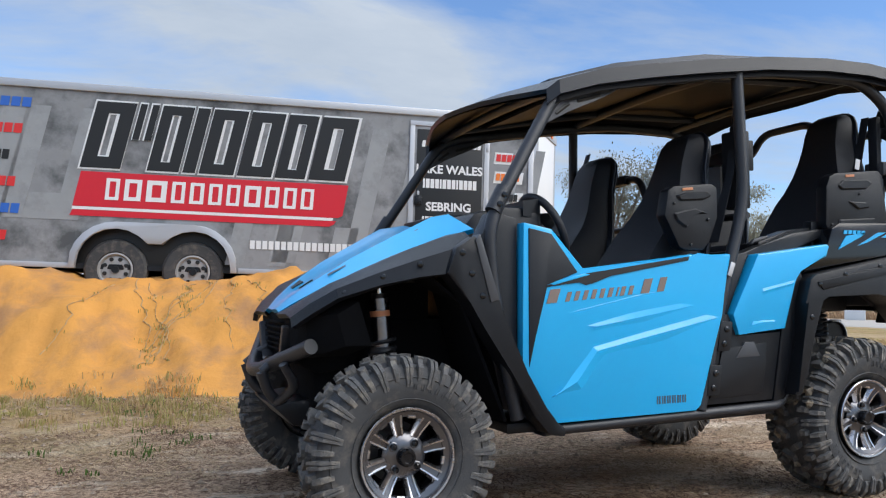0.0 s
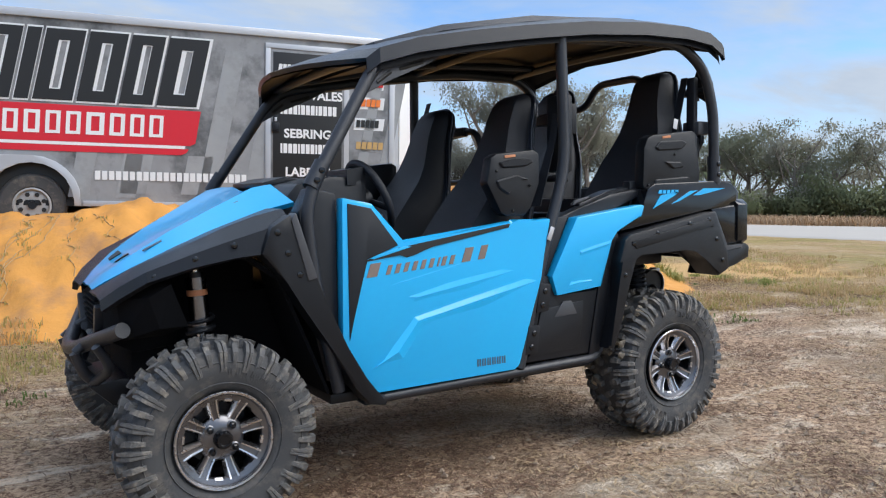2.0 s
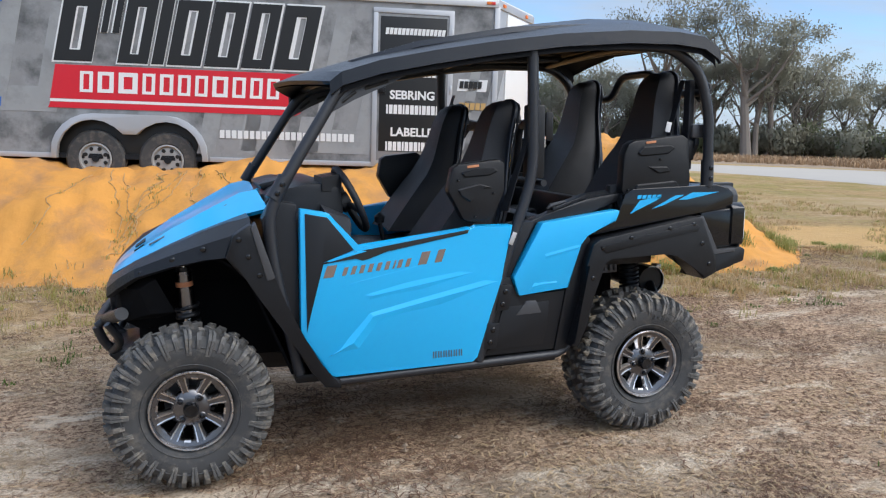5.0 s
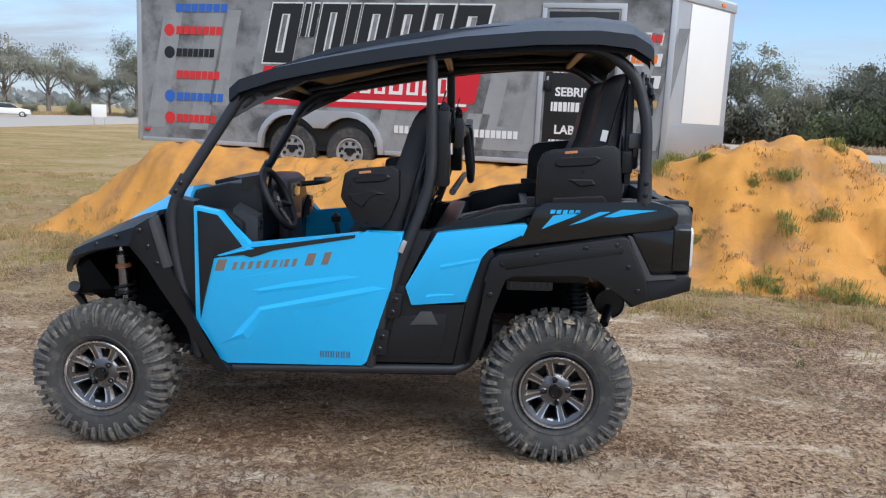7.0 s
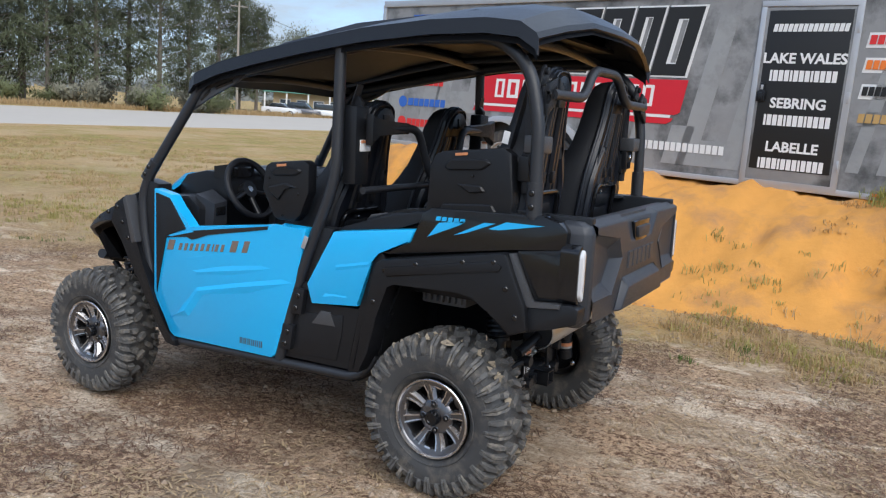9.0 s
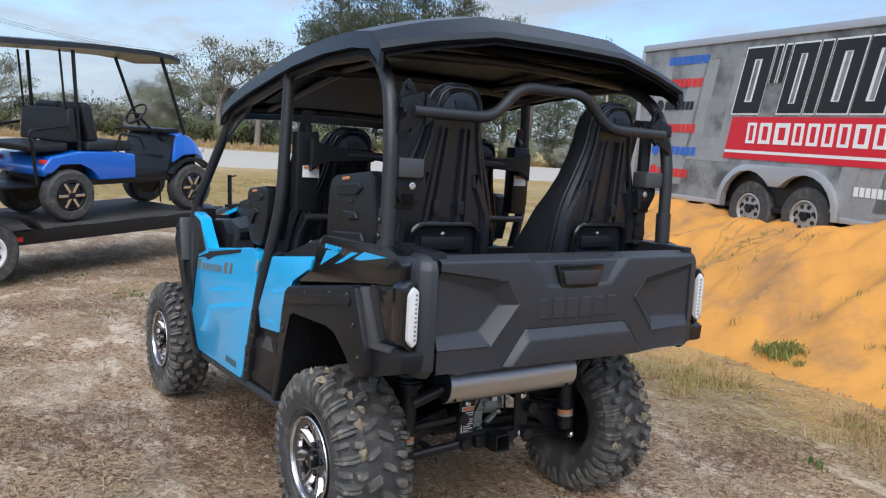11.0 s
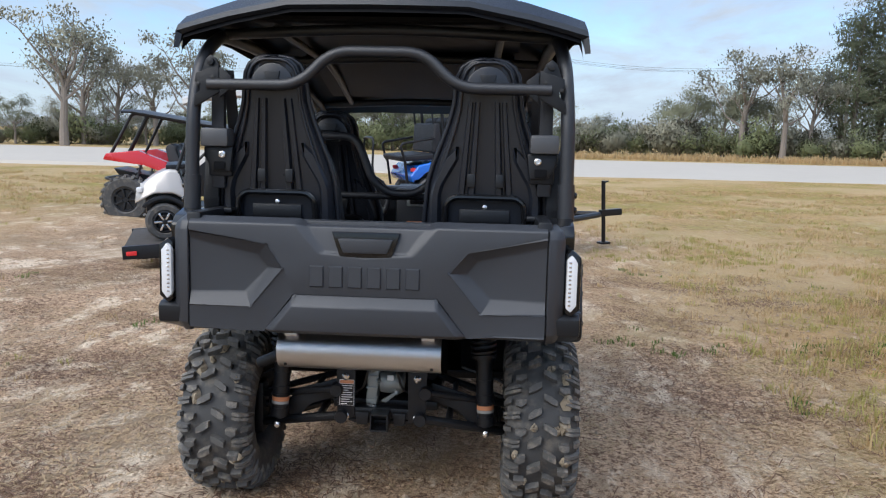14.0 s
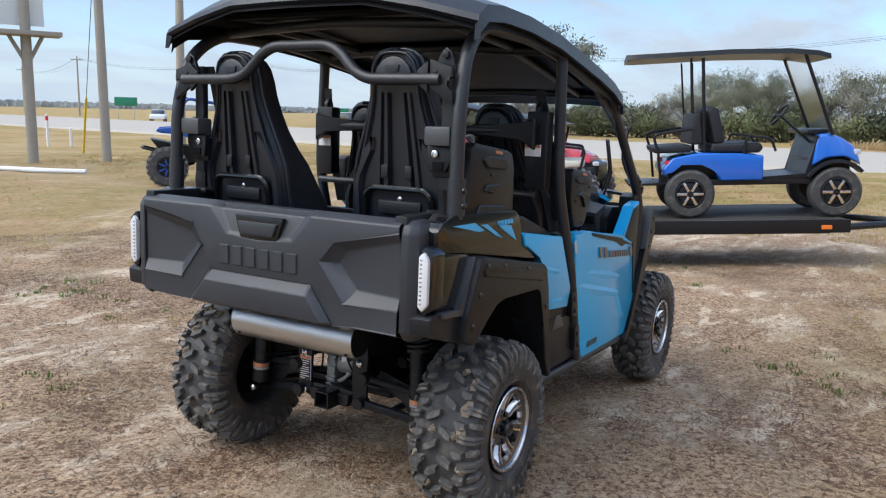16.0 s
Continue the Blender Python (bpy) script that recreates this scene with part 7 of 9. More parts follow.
def flatbed():
    t = thing("flatbed_trailer", FLAT, "black steel tandem-axle flatbed trailer on dry dirt", "trailer")
    bm = B()
    box(bm, (-4.0, 0, -0.03), (5.80, 1.72, 0.05), 0.006)
    part("deck", bm, WOODDARK, t, "dark weathered deck")
    for s in SIDES:
        bm = B()
        box(bm, (-4.0, s * 0.88, -0.08), (5.85, 0.06, 0.16), 0.008)
        part("side_rail", bm, BLACK, t)
        bm = B()
        box(bm, (-4.0, s * 0.6, -0.16), (5.56, 0.06, 0.10), 0.006)
        part("chassis_rail", bm, BLACK, t)
        bm = B()
        pts = [(x + 0.29, z) for x, z in ((-3.80, 0.02), (-3.95, 0.19), (-4.15, 0.235), (-5.5, 0.235), (-5.7, 0.19), (-5.85, 0.02), (-5.80, 0.02), (-5.66, 0.165), (-5.48, 0.205), (-4.17, 0.205), (-3.99, 0.165), (-3.85, 0.02))]
        prism(bm, pts, s * 0.87, s * 1.12, "y", 0.004)
        part("tandem_fender", bm, BLACK, t, "black steel tandem fender")
        for x in (-4.12, -4.94):
            road_wheel(t, "wheel", (x, s * 0.99, -0.17), 0.35, 0.2, WHEELWHITE, 0.195, s, 8, 0, "trailer tyre on a white spoked steel wheel")
        for x, mm in ((-1.35, ORANGELOGO), (-3.72, REDLOGO), (-6.82, REDLOGO)):
            bm = B()
            box(bm, (x, s * 0.918, -0.09), (0.12, 0.02, 0.05), 0.006)
            part("marker_light", bm, mm, t)
        bm = B()
        rod(bm, (-1.2, s * 0.75, -0.12), (-0.1, s * 0.04, -0.16), 0.045, 8)
        part("tongue_rail", bm, BLACK, t)
    bm = B()
    for k in range(8):
        bm = B()
        box(bm, (-1.6 - k * 0.75, 0, -0.14), (0.06, 1.6, 0.07), 0.004)
        part("cross_member", bm, BLACK, t)
    bm = B()
    rod(bm, (0.0, 0, -0.60), (0.0, 0, 0.36), 0.032, 12)
    box(bm, (0, 0, -0.61), (0.16, 0.16, 0.03), 0.005)
    rod(bm, (0.0, 0, 0.33), (0.0, -0.14, 0.36), 0.012, 8)
    part("jack", bm, BLACK, t, "upright trailer jack")
    bm = B()
    box(bm, (0.12, 0, -0.14), (0.36, 0.1, 0.10), 0.01)
    part("coupler", bm, BLACK, t)
    for x in (-0.9, -1.05):
        bm = B()
        tube(bm, [(x, 0.25, 0.0), (x - 0.03, 0.25, 0.42)], 0.01, 8)
        part("stake", bm, BLACK, t)
    for y in (-0.5, 0.1):
        bm = B()
        tube(bm, [(-4.75, y, 0.0), (-4.82, y + 0.05, 0.75)], 0.014, 8)
        part("stake", bm, BLACK, t)


WOODDARK = material("dark_deck_boards", (0.045, 0.04, 0.036), 0.8, 0, 0.3, 12, 0.3, 40)
flatbed()


def golf_cart(x, face, paint, seat_mat, roof_mat, r, label, lifted):
    """face: 1 looks towards the jack, -1 away from it. It stands on the flatbed's deck."""
    m = FLAT @ pose(x, -0.05, 0.0, 0, 0, 0 if face > 0 else 180)
    c = thing("golf_cart", m, label, "golf cart")
    z0 = r + 0.10 if lifted else r + 0.02
    side = -1 if face > 0 else 1
    for s in SIDES:
        for wx in (-0.86, 0.88):
            road_wheel(c, "wheel", (wx, s * 0.50, r), r, 0.2, BLACK, r * 0.56, s, 0, 6)
    bm = B()
    prism(bm, [(-1.02, z0), (1.05, z0), (1.10, z0 + 0.06), (-1.05, z0 + 0.08)], -0.52, 0.52, "y", 0.01)
    part("floor_frame", bm, BLACK, c)
    bm = B()
    prism(bm, [(-1.16, z0 + 0.12), (-1.20, z0 + 0.22), (-1.08, z0 + 0.36), (-0.75, z0 + 0.42), (-0.25, z0 + 0.40), (0.02, z0 + 0.37), (0.02, z0 + 0.06), (-0.50, z0 + 0.06), (-0.56, z0 + 0.22), (-0.72, z0 + 0.30), (-0.98, z0 + 0.30), (-1.10, z0 + 0.20)], -0.58, 0.58, "y", 0.03, 3)
    body = part("rear_body", bm, paint, c, "", smooth=50)
    bm = B()
    box(bm, (-0.62, 0, z0 + 0.20), (0.98, 0.70, 0.26), 0.03)
    part("rear_underbody", bm, BLACK, c)
    bm = B()
    loft(bm, [[(0.60, 0.55, z0 + 0.22), (0.66, 0.50, z0 + 0.60), (0.66, -0.50, z0 + 0.60), (0.60, -0.55, z0 + 0.22)], [(0.76, 0.56, z0 + 0.32), (0.80, 0.48, z0 + 0.62), (0.80, -0.48, z0 + 0.62), (0.76, -0.56, z0 + 0.32)],
              [(0.98, 0.55, z0 + 0.33), (0.96, 0.45, z0 + 0.56), (0.96, -0.45, z0 + 0.56), (0.98, -0.55, z0 + 0.33)], [(1.16, 0.48, z0 + 0.24), (1.11, 0.40, z0 + 0.46), (1.11, -0.40, z0 + 0.46), (1.16, -0.48, z0 + 0.24)], [(1.23, 0.34, z0 + 0.20), (1.20, 0.30, z0 + 0.36), (1.20, -0.30, z0 + 0.36), (1.23, -0.34, z0 + 0.20)]])
    bmesh.ops.bevel(bm, geom=bm.edges[:], offset=0.035, segments=3, affect="EDGES", profile=0.6)
    cowl = part("front_cowl", bm, paint, c, "", smooth=60)
    bm = B()
    box(bm, (0.84, 0, z0 + 0.20), (0.52, 0.74, 0.26), 0.03)
    part("front_underbody", bm, BLACK, c)
    for s in SIDES:
        bm = B()
        box(bm, (1.13, s * 0.39, z0 + 0.38), (0.08, 0.14, 0.07), 0.02, Matrix.Rotation(radians(-s * 25), 4, "Z"))
        part("headlight", bm, LAMP, cowl)
        bm = B()
        box(bm, (-1.13, s * 0.50, z0 + 0.30), (0.07, 0.12, 0.05), 0.015)
        part("tail_light", bm, REDLOGO, body)
        bm = B()
        arc = [(0.88 + (r + 0.09) * math.cos(a), r + (r + 0.09) * math.sin(a)) for a in [math.pi * (0.22 + 0.62 * k / 10) for k in range(11)]]
        arc += [(0.88 + (r + 0.05) * math.cos(a), r + (r + 0.05) * math.sin(a)) for a in [math.pi * (0.84 - 0.62 * k / 10) for k in range(11)]]
        prism(bm, arc, s * 0.44, s * 0.60, "y", 0.004)
        part("front_flare", bm, BLACK, c)
    bm = B()
    prism(bm, [(0.02, z0 + 0.06), (0.60, z0 + 0.06), (0.72, z0 + 0.55), (0.66, z0 + 0.60), (0.54, z0 + 0.12), (0.02, z0 + 0.10)], -0.50, 0.50, "y", 0.01)
    part("footwell", bm, BLACK, c)
    bm = B()
    prism(bm, [(-0.62, z0 + 0.42), (-0.02, z0 + 0.40), (0.02, z0 + 0.47), (-0.02, z0 + 0.53), (-0.60, z0 + 0.53)], -0.55, 0.55, "y", 0.04, 3)
    part("seat_cushion", bm, seat_mat, c, "", smooth=60)
    for y in (-0.27, 0.27):
        bm = B()
        prism(bm, [(-0.56, z0 + 0.52), (-0.66, z0 + 0.95), (-0.60, z0 + 1.0), (-0.52, z0 + 0.95), (-0.44, z0 + 0.54)], y - 0.25, y + 0.25, "y", 0.035, 3)
        part("seat_back", bm, seat_mat, c, "", smooth=60)
    bm = B()
    prism(bm, [(-0.70, z0 + 0.52), (-0.74, z0 + 0.92), (-0.82, z0 + 0.92), (-0.86, z0 + 0.52)], -0.52, 0.52, "y", 0.03, 3)
    part("rear_seat_back", bm, seat_mat, c, "", smooth=60)
    bm = B()
    prism(bm, [(-0.84, z0 + 0.42), (-1.30, z0 + 0.42), (-1.32, z0 + 0.50), (-0.84, z0 + 0.52)], -0.52, 0.52, "y", 0.03, 3)
    part("rear_seat_cushion", bm, seat_mat, c, "", smooth=60)
    for s in SIDES:
        for nm, pts, bend in (("rear_arm_rail", [(-1.25, s * 0.54, z0 + 0.40), (-1.32, s * 0.54, z0 + 0.66), (-0.84, s * 0.54, z0 + 0.72)], 0.08), ("rear_strut", [(-1.22, s * 0.5, z0 + 0.05), (-1.25, s * 0.5, z0 + 0.42)], 0.0)):
            bm = B()
            tube(bm, pts, 0.018, 10, bend)
            part(nm, bm, BLACK, c)
    bm = B()
    tube(bm, [(-1.55, -0.30, z0 + 0.02), (-1.66, -0.30, z0 + 0.30), (-1.62, -0.30, z0 + 0.75), (-1.62, 0.30, z0 + 0.75), (-1.66, 0.30, z0 + 0.30), (-1.55, 0.30, z0 + 0.02)], 0.016, 8, 0.1)
    part("rear_grab_frame", bm, BLACK, c, "black tube grab frame")
    bm = B()
    box(bm, (-1.38, 0, z0 + 0.02), (0.46, 0.9, 0.03), 0.005)
    part("rear_footplate", bm, BLACK, c)
    for s in SIDES:
        bm = B()
        tube(bm, [(-0.22, s * 0.56, z0 + 0.40), (-0.18, s * 0.56, z0 + 0.62), (0.10, s * 0.56, z0 + 0.58), (0.16, s * 0.56, z0 + 0.42)], 0.016, 8, 0.05)
        part("arm_rest", bm, BLACK, c)
    zt = z0 + (1.58 if lifted else 1.47)
    fore, aft = (0.0, 0.0) if lifted else (-0.22, -0.40)  # the smaller cart carries its canopy farther back
    for s in SIDES:
        for a, b, rad in (((0.84 + fore * 0.7, s * 0.48, z0 + 0.60), (0.48 + fore * 0.6, s * 0.50, zt + 0.01), 0.022), ((-0.68, s * 0.50, z0 + 0.35), (-0.72, s * 0.50, zt + 0.01), 0.022), ((-0.82, s * 0.46, z0 + 0.90), (-0.86, s * 0.46, zt + 0.01), 0.013))[:3 if lifted else 2]:
            bm = B()
            rod(bm, a, b, rad, 10)
            part("canopy_post", bm, BLACK, c)
    bm = B()
    loft(bm, [[(xx, -hw, zz), (xx, hw, zz), (xx, hw * 0.97, zz + 0.06), (xx, 0, zz + 0.10), (xx, -hw * 0.97, zz + 0.06)] for xx, hw, zz in ((-1.62 if lifted else -1.1 + aft, 0.54, zt + 0.02), (-1.5 if lifted else -1.0 + aft, 0.60, zt + 0.02), (-0.4, 0.60, zt + 0.035), (0.30 + fore, 0.60, zt + 0.015), (0.62 + fore, 0.57, zt - 0.02), (0.78 + fore, 0.50, zt - 0.06))])
    part("canopy", bm, roof_mat, c, "moulded canopy roof", smooth=40)
    if lifted:
        bm = B()
        skin(bm, [[(0.83, -0.46, z0 + 0.64), (0.83, 0.46, z0 + 0.64)], [(0.49, -0.47, zt - 0.04), (0.49, 0.47, zt - 0.04)]], 0.006)
        ob = part("windscreen", bm, GLASS, c, "clear plastic windscreen")
        ob.visible_shadow = False
    bm = B()
    cw = Vector((0.26, -0.26 * side * -1, z0 + 0.86))
    ax = Vector((-0.75, 0, 0.65)).normalized()
    up_ = Vector((0.65, 0, 0.75))
    tube(bm, [cw + 0.16 * (math.cos(a) * Vector((0, 1, 0)) + math.sin(a) * up_) for a in [2 * math.pi * k / 24 for k in range(24)]], 0.013, 8, closed=True)
    rod(bm, cw + Vector((0, -0.15, 0)), cw + Vector((0, 0.15, 0)), 0.012, 8)
    rod(bm, cw, (0.70, cw.y, z0 + 0.45), 0.018, 8)
    part("steering_wheel", bm, BLACK, c)
    bm = B()
    box(bm, (0.70, -side * 0.1, z0 + 0.64), (0.25, 0.95, 0.06), 0.02)
    part("dash", bm, BLACK, c)


golf_cart(-2.055, 1, CARTBLUE, VINYL, BLACK, 0.31, "royal blue lifted golf cart with black seats, on a flatbed", True)
golf_cart(-5.54, -1, CARTSILVER, CREAM, CANOPYWHITE, 0.235, "champagne silver golf cart with cream seats, on a flatbed", False)


# ---- other side-by-sides parked in the yard ----
def sport_utv(m, paint, rim_mat, label, rows_):
    """A tall sport machine, front towards +x, with one or two rows of seats and a tube cage that falls towards the front."""
    c = thing("side_by_side", m, label, "utility vehicle")
    long = rows_ == 2
    fw, rw, r = (1.50, -1.50, 0.45) if long else (1.12, -1.10, 0.42)
    rr = r * 0.50
    for s in SIDES:
        for wx in (fw, rw):
            y, w = s * 0.70, 0.14
            bm = B()
            lathe(bm, [(rr, -w * 0.8), (rr + 0.03, -w), (r - 0.06, -w), (r - 0.02, -w * 0.8), (r - 0.012, 0), (r - 0.02, w * 0.8), (r - 0.06, w), (rr + 0.03, w), (rr, w * 0.8)], "y", 36, (wx, y, r), closed=True)
            wheel = part("tyre", bm, RUBBER, c, "knobbly mud-caked tyre")
            bm = B()
            for k in range(20):
                for q in (-1, 1):
                    a = 2 * math.pi * (k + 0.25 * q) / 20
                    box(bm, (wx + math.cos(a) * (r - 0.012), y + q * 0.078, r + math.sin(a) * (r - 0.012)), (0.045, 0.125, 0.055), 0, Matrix.Rotation(-a, 4, "Y") @ Matrix.Rotation(q * 0.35, 4, "X"))
            part("tread", bm, TREAD, wheel)
            bm = B()
            lathe(bm, [(rr, -0.08), (rr + 0.004, s * 0.115), (rr - 0.02, s * 0.115), (rr - 0.05, s * 0.07), (0.06, s * 0.075), (0.05, s * 0.10), (0.01, s * 0.10)], "y", 28, (wx, y, r))
            rim = part("rim", bm, BLACK, wheel)
            for k in range(7):
                a = 2 * math.pi * k / 7
                bm = B()
                box(bm, (wx + math.cos(a) * rr * 0.6, y + s * 0.098, r + math.sin(a) * rr * 0.6), (rr * 0.72, 0.03, 0.035), 0.006, Matrix.Rotation(-a, 4, "Y"))
                part("spoke", bm, rim_mat, rim)
            inn = 0.30 if wx > 0 else -0.55
            for nm, a, b, rad in (("lower_arm", (wx - inn, s * 0.25, 0.48), (wx, s * 0.62, r - 0.08), 0.03), ("upper_arm", (wx - inn * 0.6, s * 0.25, 0.66), (wx, s * 0.60, r + 0.10), 0.024), ("shock", (wx, s * 0.52, r + 0.02), (wx - 0.18 * (1 if wx > 0 else -1), s * 0.36, 1.12), 0.045)):
                bm = B()
                if nm == "shock":
                    rod(bm, a, b, 0.022, 10)
                    coil(bm, a, b, 0.052, 0.011, 8)
                else:
                    rod(bm, a, b, rad, 8)
                part(nm, bm, BLACK if nm != "shock" else ENGINEGREY, c)
    bm = B()
    prism(bm, [(rw - 0.05, 0.62), (rw + 0.55, 0.50), (fw - 0.45, 0.50), (fw + 0.30, 0.66), (fw + 0.30, 0.92), (fw - 0.5, 0.85), (rw + 0.5, 0.82), (rw - 0.35, 1.02)], -0.40, 0.40, "y", 0.03)
    part("chassis", bm, BLACK, c)
    # hood, its nose and the fenders
    bm = B()
    loft(bm, [[(fw - 0.68, -0.62, 1.12), (fw - 0.68, 0.62, 1.12), (fw - 0.66, 0.46, 1.34), (fw - 0.66, -0.46, 1.34)], [(fw - 0.18, -0.66, 1.06), (fw - 0.18, 0.66, 1.06), (fw - 0.18, 0.40, 1.24), (fw - 0.18, -0.40, 1.24)], [(fw + 0.20, -0.46, 0.98), (fw + 0.20, 0.46, 0.98), (fw + 0.18, 0.30, 1.10), (fw + 0.18, -0.30, 1.10)]])
    bmesh.ops.bevel(bm, geom=bm.edges[:], offset=0.025, segments=2, affect="EDGES")
    part("hood", bm, paint, c)
    bm = B()
    prism(bm, [(fw + 0.10, 0.66), (fw + 0.34, 0.74), (fw + 0.36, 0.96), (fw + 0.20, 1.04), (fw + 0.06, 1.0)], -0.38, 0.38, "y", 0.03)
    nose = part("nose", bm, BLACK, c)
    for s in SIDES:
        bm = B()
        box(bm, (fw + 0.28, s * 0.36, 0.98), (0.12, 0.20, 0.08), 0.025, Matrix.Rotation(radians(-s * 20), 4, "Z"))
        part("headlight", bm, LAMP, nose)
        bm = B()
        prism(bm, [(fw - 0.82, 1.26), (fw - 0.58, 1.34), (fw - 0.20, 1.22), (fw - 0.34, 1.14), (fw - 0.56, 1.08), (fw - 0.66, 0.88), (fw - 0.78, 0.98)], s * 0.58, s * 0.70, "y", 0.02)
        part("front_fender", bm, paint, c)
        # doors: black lower panel, painted slash
        spans = ((rw + 0.72, 0.0), (0.0, fw - 0.75)) if long else ((rw + 0.55, fw - 0.72),)
        for a, b in spans:
            bm = B()
            prism(bm, [(a + 0.02, 0.62), (a - 0.04, 1.02), (a + 0.25, 1.02), (b - 0.30, 0.98), (b - 0.02, 1.22), (b - 0.02, 0.60), (b - 0.12, 0.54), (a + 0.12, 0.54)], s * 0.62, s * 0.68, "y", 0.015)
            door = part("door", bm, BLACK, c, "black plastic door")
            bm = B()
            prism(bm, [(a + 0.06, 0.72), (a + 0.34, 0.92), (a + 0.52, 0.90), (a + 0.20, 0.66)], s * 0.675, s * 0.688, "y")
            part("door_slash", bm, paint, door)
            bm = B()
            prism(bm, [(a + 0.10, 0.62), (a - 0.06, 1.42), (a + 0.03, 1.50), (a + 0.16, 1.44), (a + 0.28, 0.84), (a + 0.70, 0.80), (a + 0.72, 0.66)], s * 0.30 - 0.22, s * 0.30 + 0.22, "y", 0.04)
            st = part("seat", bm, VINYL, c)
            bm = B()
            prism(bm, [(a + 0.10, 1.06), (a + 0.04, 1.40), (a + 0.17, 1.40), (a + 0.23, 1.06)], s * 0.30 - 0.11, s * 0.30 + 0.11, "y", 0.03)
            part("seat_insert", bm, paint if long else BLACK, st)
        bm = B()
        tail_x = rw - (0.42 if long else 0.22)
        prism(bm, [(tail_x, 1.18), (tail_x + 0.06, 1.30 if long else 1.24), (rw + 0.20, 1.36 if long else 1.27), (rw + 0.72, 1.16 if long else 1.12), (rw + 1.02, 0.82), (rw + 0.92, 0.76), (rw + 0.60, 1.02), (rw + 0.32, 1.12), (rw - 0.10, 1.14)], s * 0.50, s * 0.72, "y", 0.025)
        part("rear_fender", bm, paint, c)
        # cage
        ft, rt = (1.00, 1.68) if long else (0.16, 1.76), (-1.42, 2.04) if long else (-0.66, 1.88)
        tubes = [("cage_rail", [(fw - 0.60, s * 0.58, 1.28), (ft[0], s * 0.52, ft[1]), (rt[0], s * 0.50, rt[1]), (rw - 0.36, s * 0.54, 1.22) if long else (rw + 0.12, s * 0.54, 1.26)], 0.10), ("rear_brace", [(rt[0] + 0.28, s * 0.50, rt[1] - 0.02), (rw - 0.02, s * 0.52, 1.28) if long else (rw + 0.62, s * 0.56, 1.10)], 0.0), ("b_post", [(rw + (1.5 if long else 0.55), s * 0.60, 1.0), (rt[0] + (1.3 if long else 0.30), s * 0.51, rt[1] - (0.20 if long else 0.05))], 0.0)]
        for nm, pts, bend in tubes:
            bm = B()
            tube(bm, pts, 0.029, 10, bend)
            part(nm, bm, BLACK if long else paint, c)
    for x, z in (ft, rt):
        bm = B()
        rod(bm, (x, -0.51, z), (x, 0.51, z), 0.026, 10)
        part("cage_crossbar", bm, BLACK if long else paint, c)
    if long:
        bm = B()
        skin(bm, [[(x, y, z + (0.05 if abs(y) < 0.5 else 0.01)) for y in (-0.60, -0.45, 0, 0.45, 0.60)] for x, z in ((1.12, 1.66), (0.95, 1.70), (-1.38, 2.06), (-1.60, 2.06))], 0.035)
        part("roof", bm, BLACK, c, "black moulded roof")
        for s in SIDES:
            bm = B()
            tube(bm, [(fw - 0.95, s * 0.60, 1.10), (0.62, s * 0.52, 1.72)], 0.022, 8)
            part("cage_brace", bm, BLACK, c)
    bm = B()
    tube(bm, [(fw + 0.30, -0.32, 0.62), (fw + 0.50, -0.24, 0.80), (fw + 0.50, 0.24, 0.80), (fw + 0.30, 0.32, 0.62)], 0.024, 10, 0.08)
    part("bumper", bm, BLACK, c)
    bm = B()
    tube(bm, [(rw - 0.25, -0.40, 0.75), (rw - 0.52, -0.36, 0.82), (rw - 0.52, 0.36, 0.82), (rw - 0.25, 0.40, 0.75)], 0.024, 10, 0.08)
    part("rear_bumper", bm, BLACK, c)
    bm = B()
    hub = Vector((fw - 1.02, -0.3, 1.22))
    tube(bm, [hub + 0.16 * Vector((0.4 * math.sin(a), math.cos(a), 0.9 * math.sin(a))) for a in [2 * math.pi * k / 20 for k in range(20)]], 0.014, 8, closed=True)
    rod(bm, hub, hub + Vector((0.35, 0, -0.12)), 0.02, 8)
    part("steering_wheel", bm, BLACK, c)
    bm = B()
    box(bm, (fw - 0.72, 0, 1.10), (0.22, 1.12, 0.22), 0.04)
    part("dash", bm, BLACK, c)


CARTBLUE2 = material("mid_blue_paint", (0.006, 0.065, 0.31), 0.35, 0, 0.05, 3, coat=0.25)
sport_utv(pose(-10.95, -5.02, yard(-10.9, -5.0), 0, 0, 97), CARTRED, BLACK, "long red four-seat side-by-side with a black roof, parked on dirt", 2)
sport_utv(pose(-9.19, -11.5, yard(-9.2, -11.5), 0, 0, 139), CARTBLUE2, CARTBLUE2, "blue side-by-side with an open cage parked on dirt", 1)


# ---- trees ----
def tapered(bm, pts, radii, n=7):
    rings = []
    for k, p in enumerate(pts):
        d = (Vector(pts[min(k + 1, len(pts) - 1)]) - Vector(pts[max(0, k - 1)])).normalized()
        u = d.orthogonal().normalized()
        w = d.cross(u)
        rings.append([bm.verts.new(Vector(p) + radii[k] * (math.cos(a) * u + math.sin(a) * w)) for a in [2 * math.pi * j / n for j in range(n)]])
    for a, b in zip(rings, rings[1:]):
        for j in range(n):
            bm.faces.new((a[j], a[(j + 1) % n], b[(j + 1) % n], b[j]))
    bm.faces.new(rings[-1])


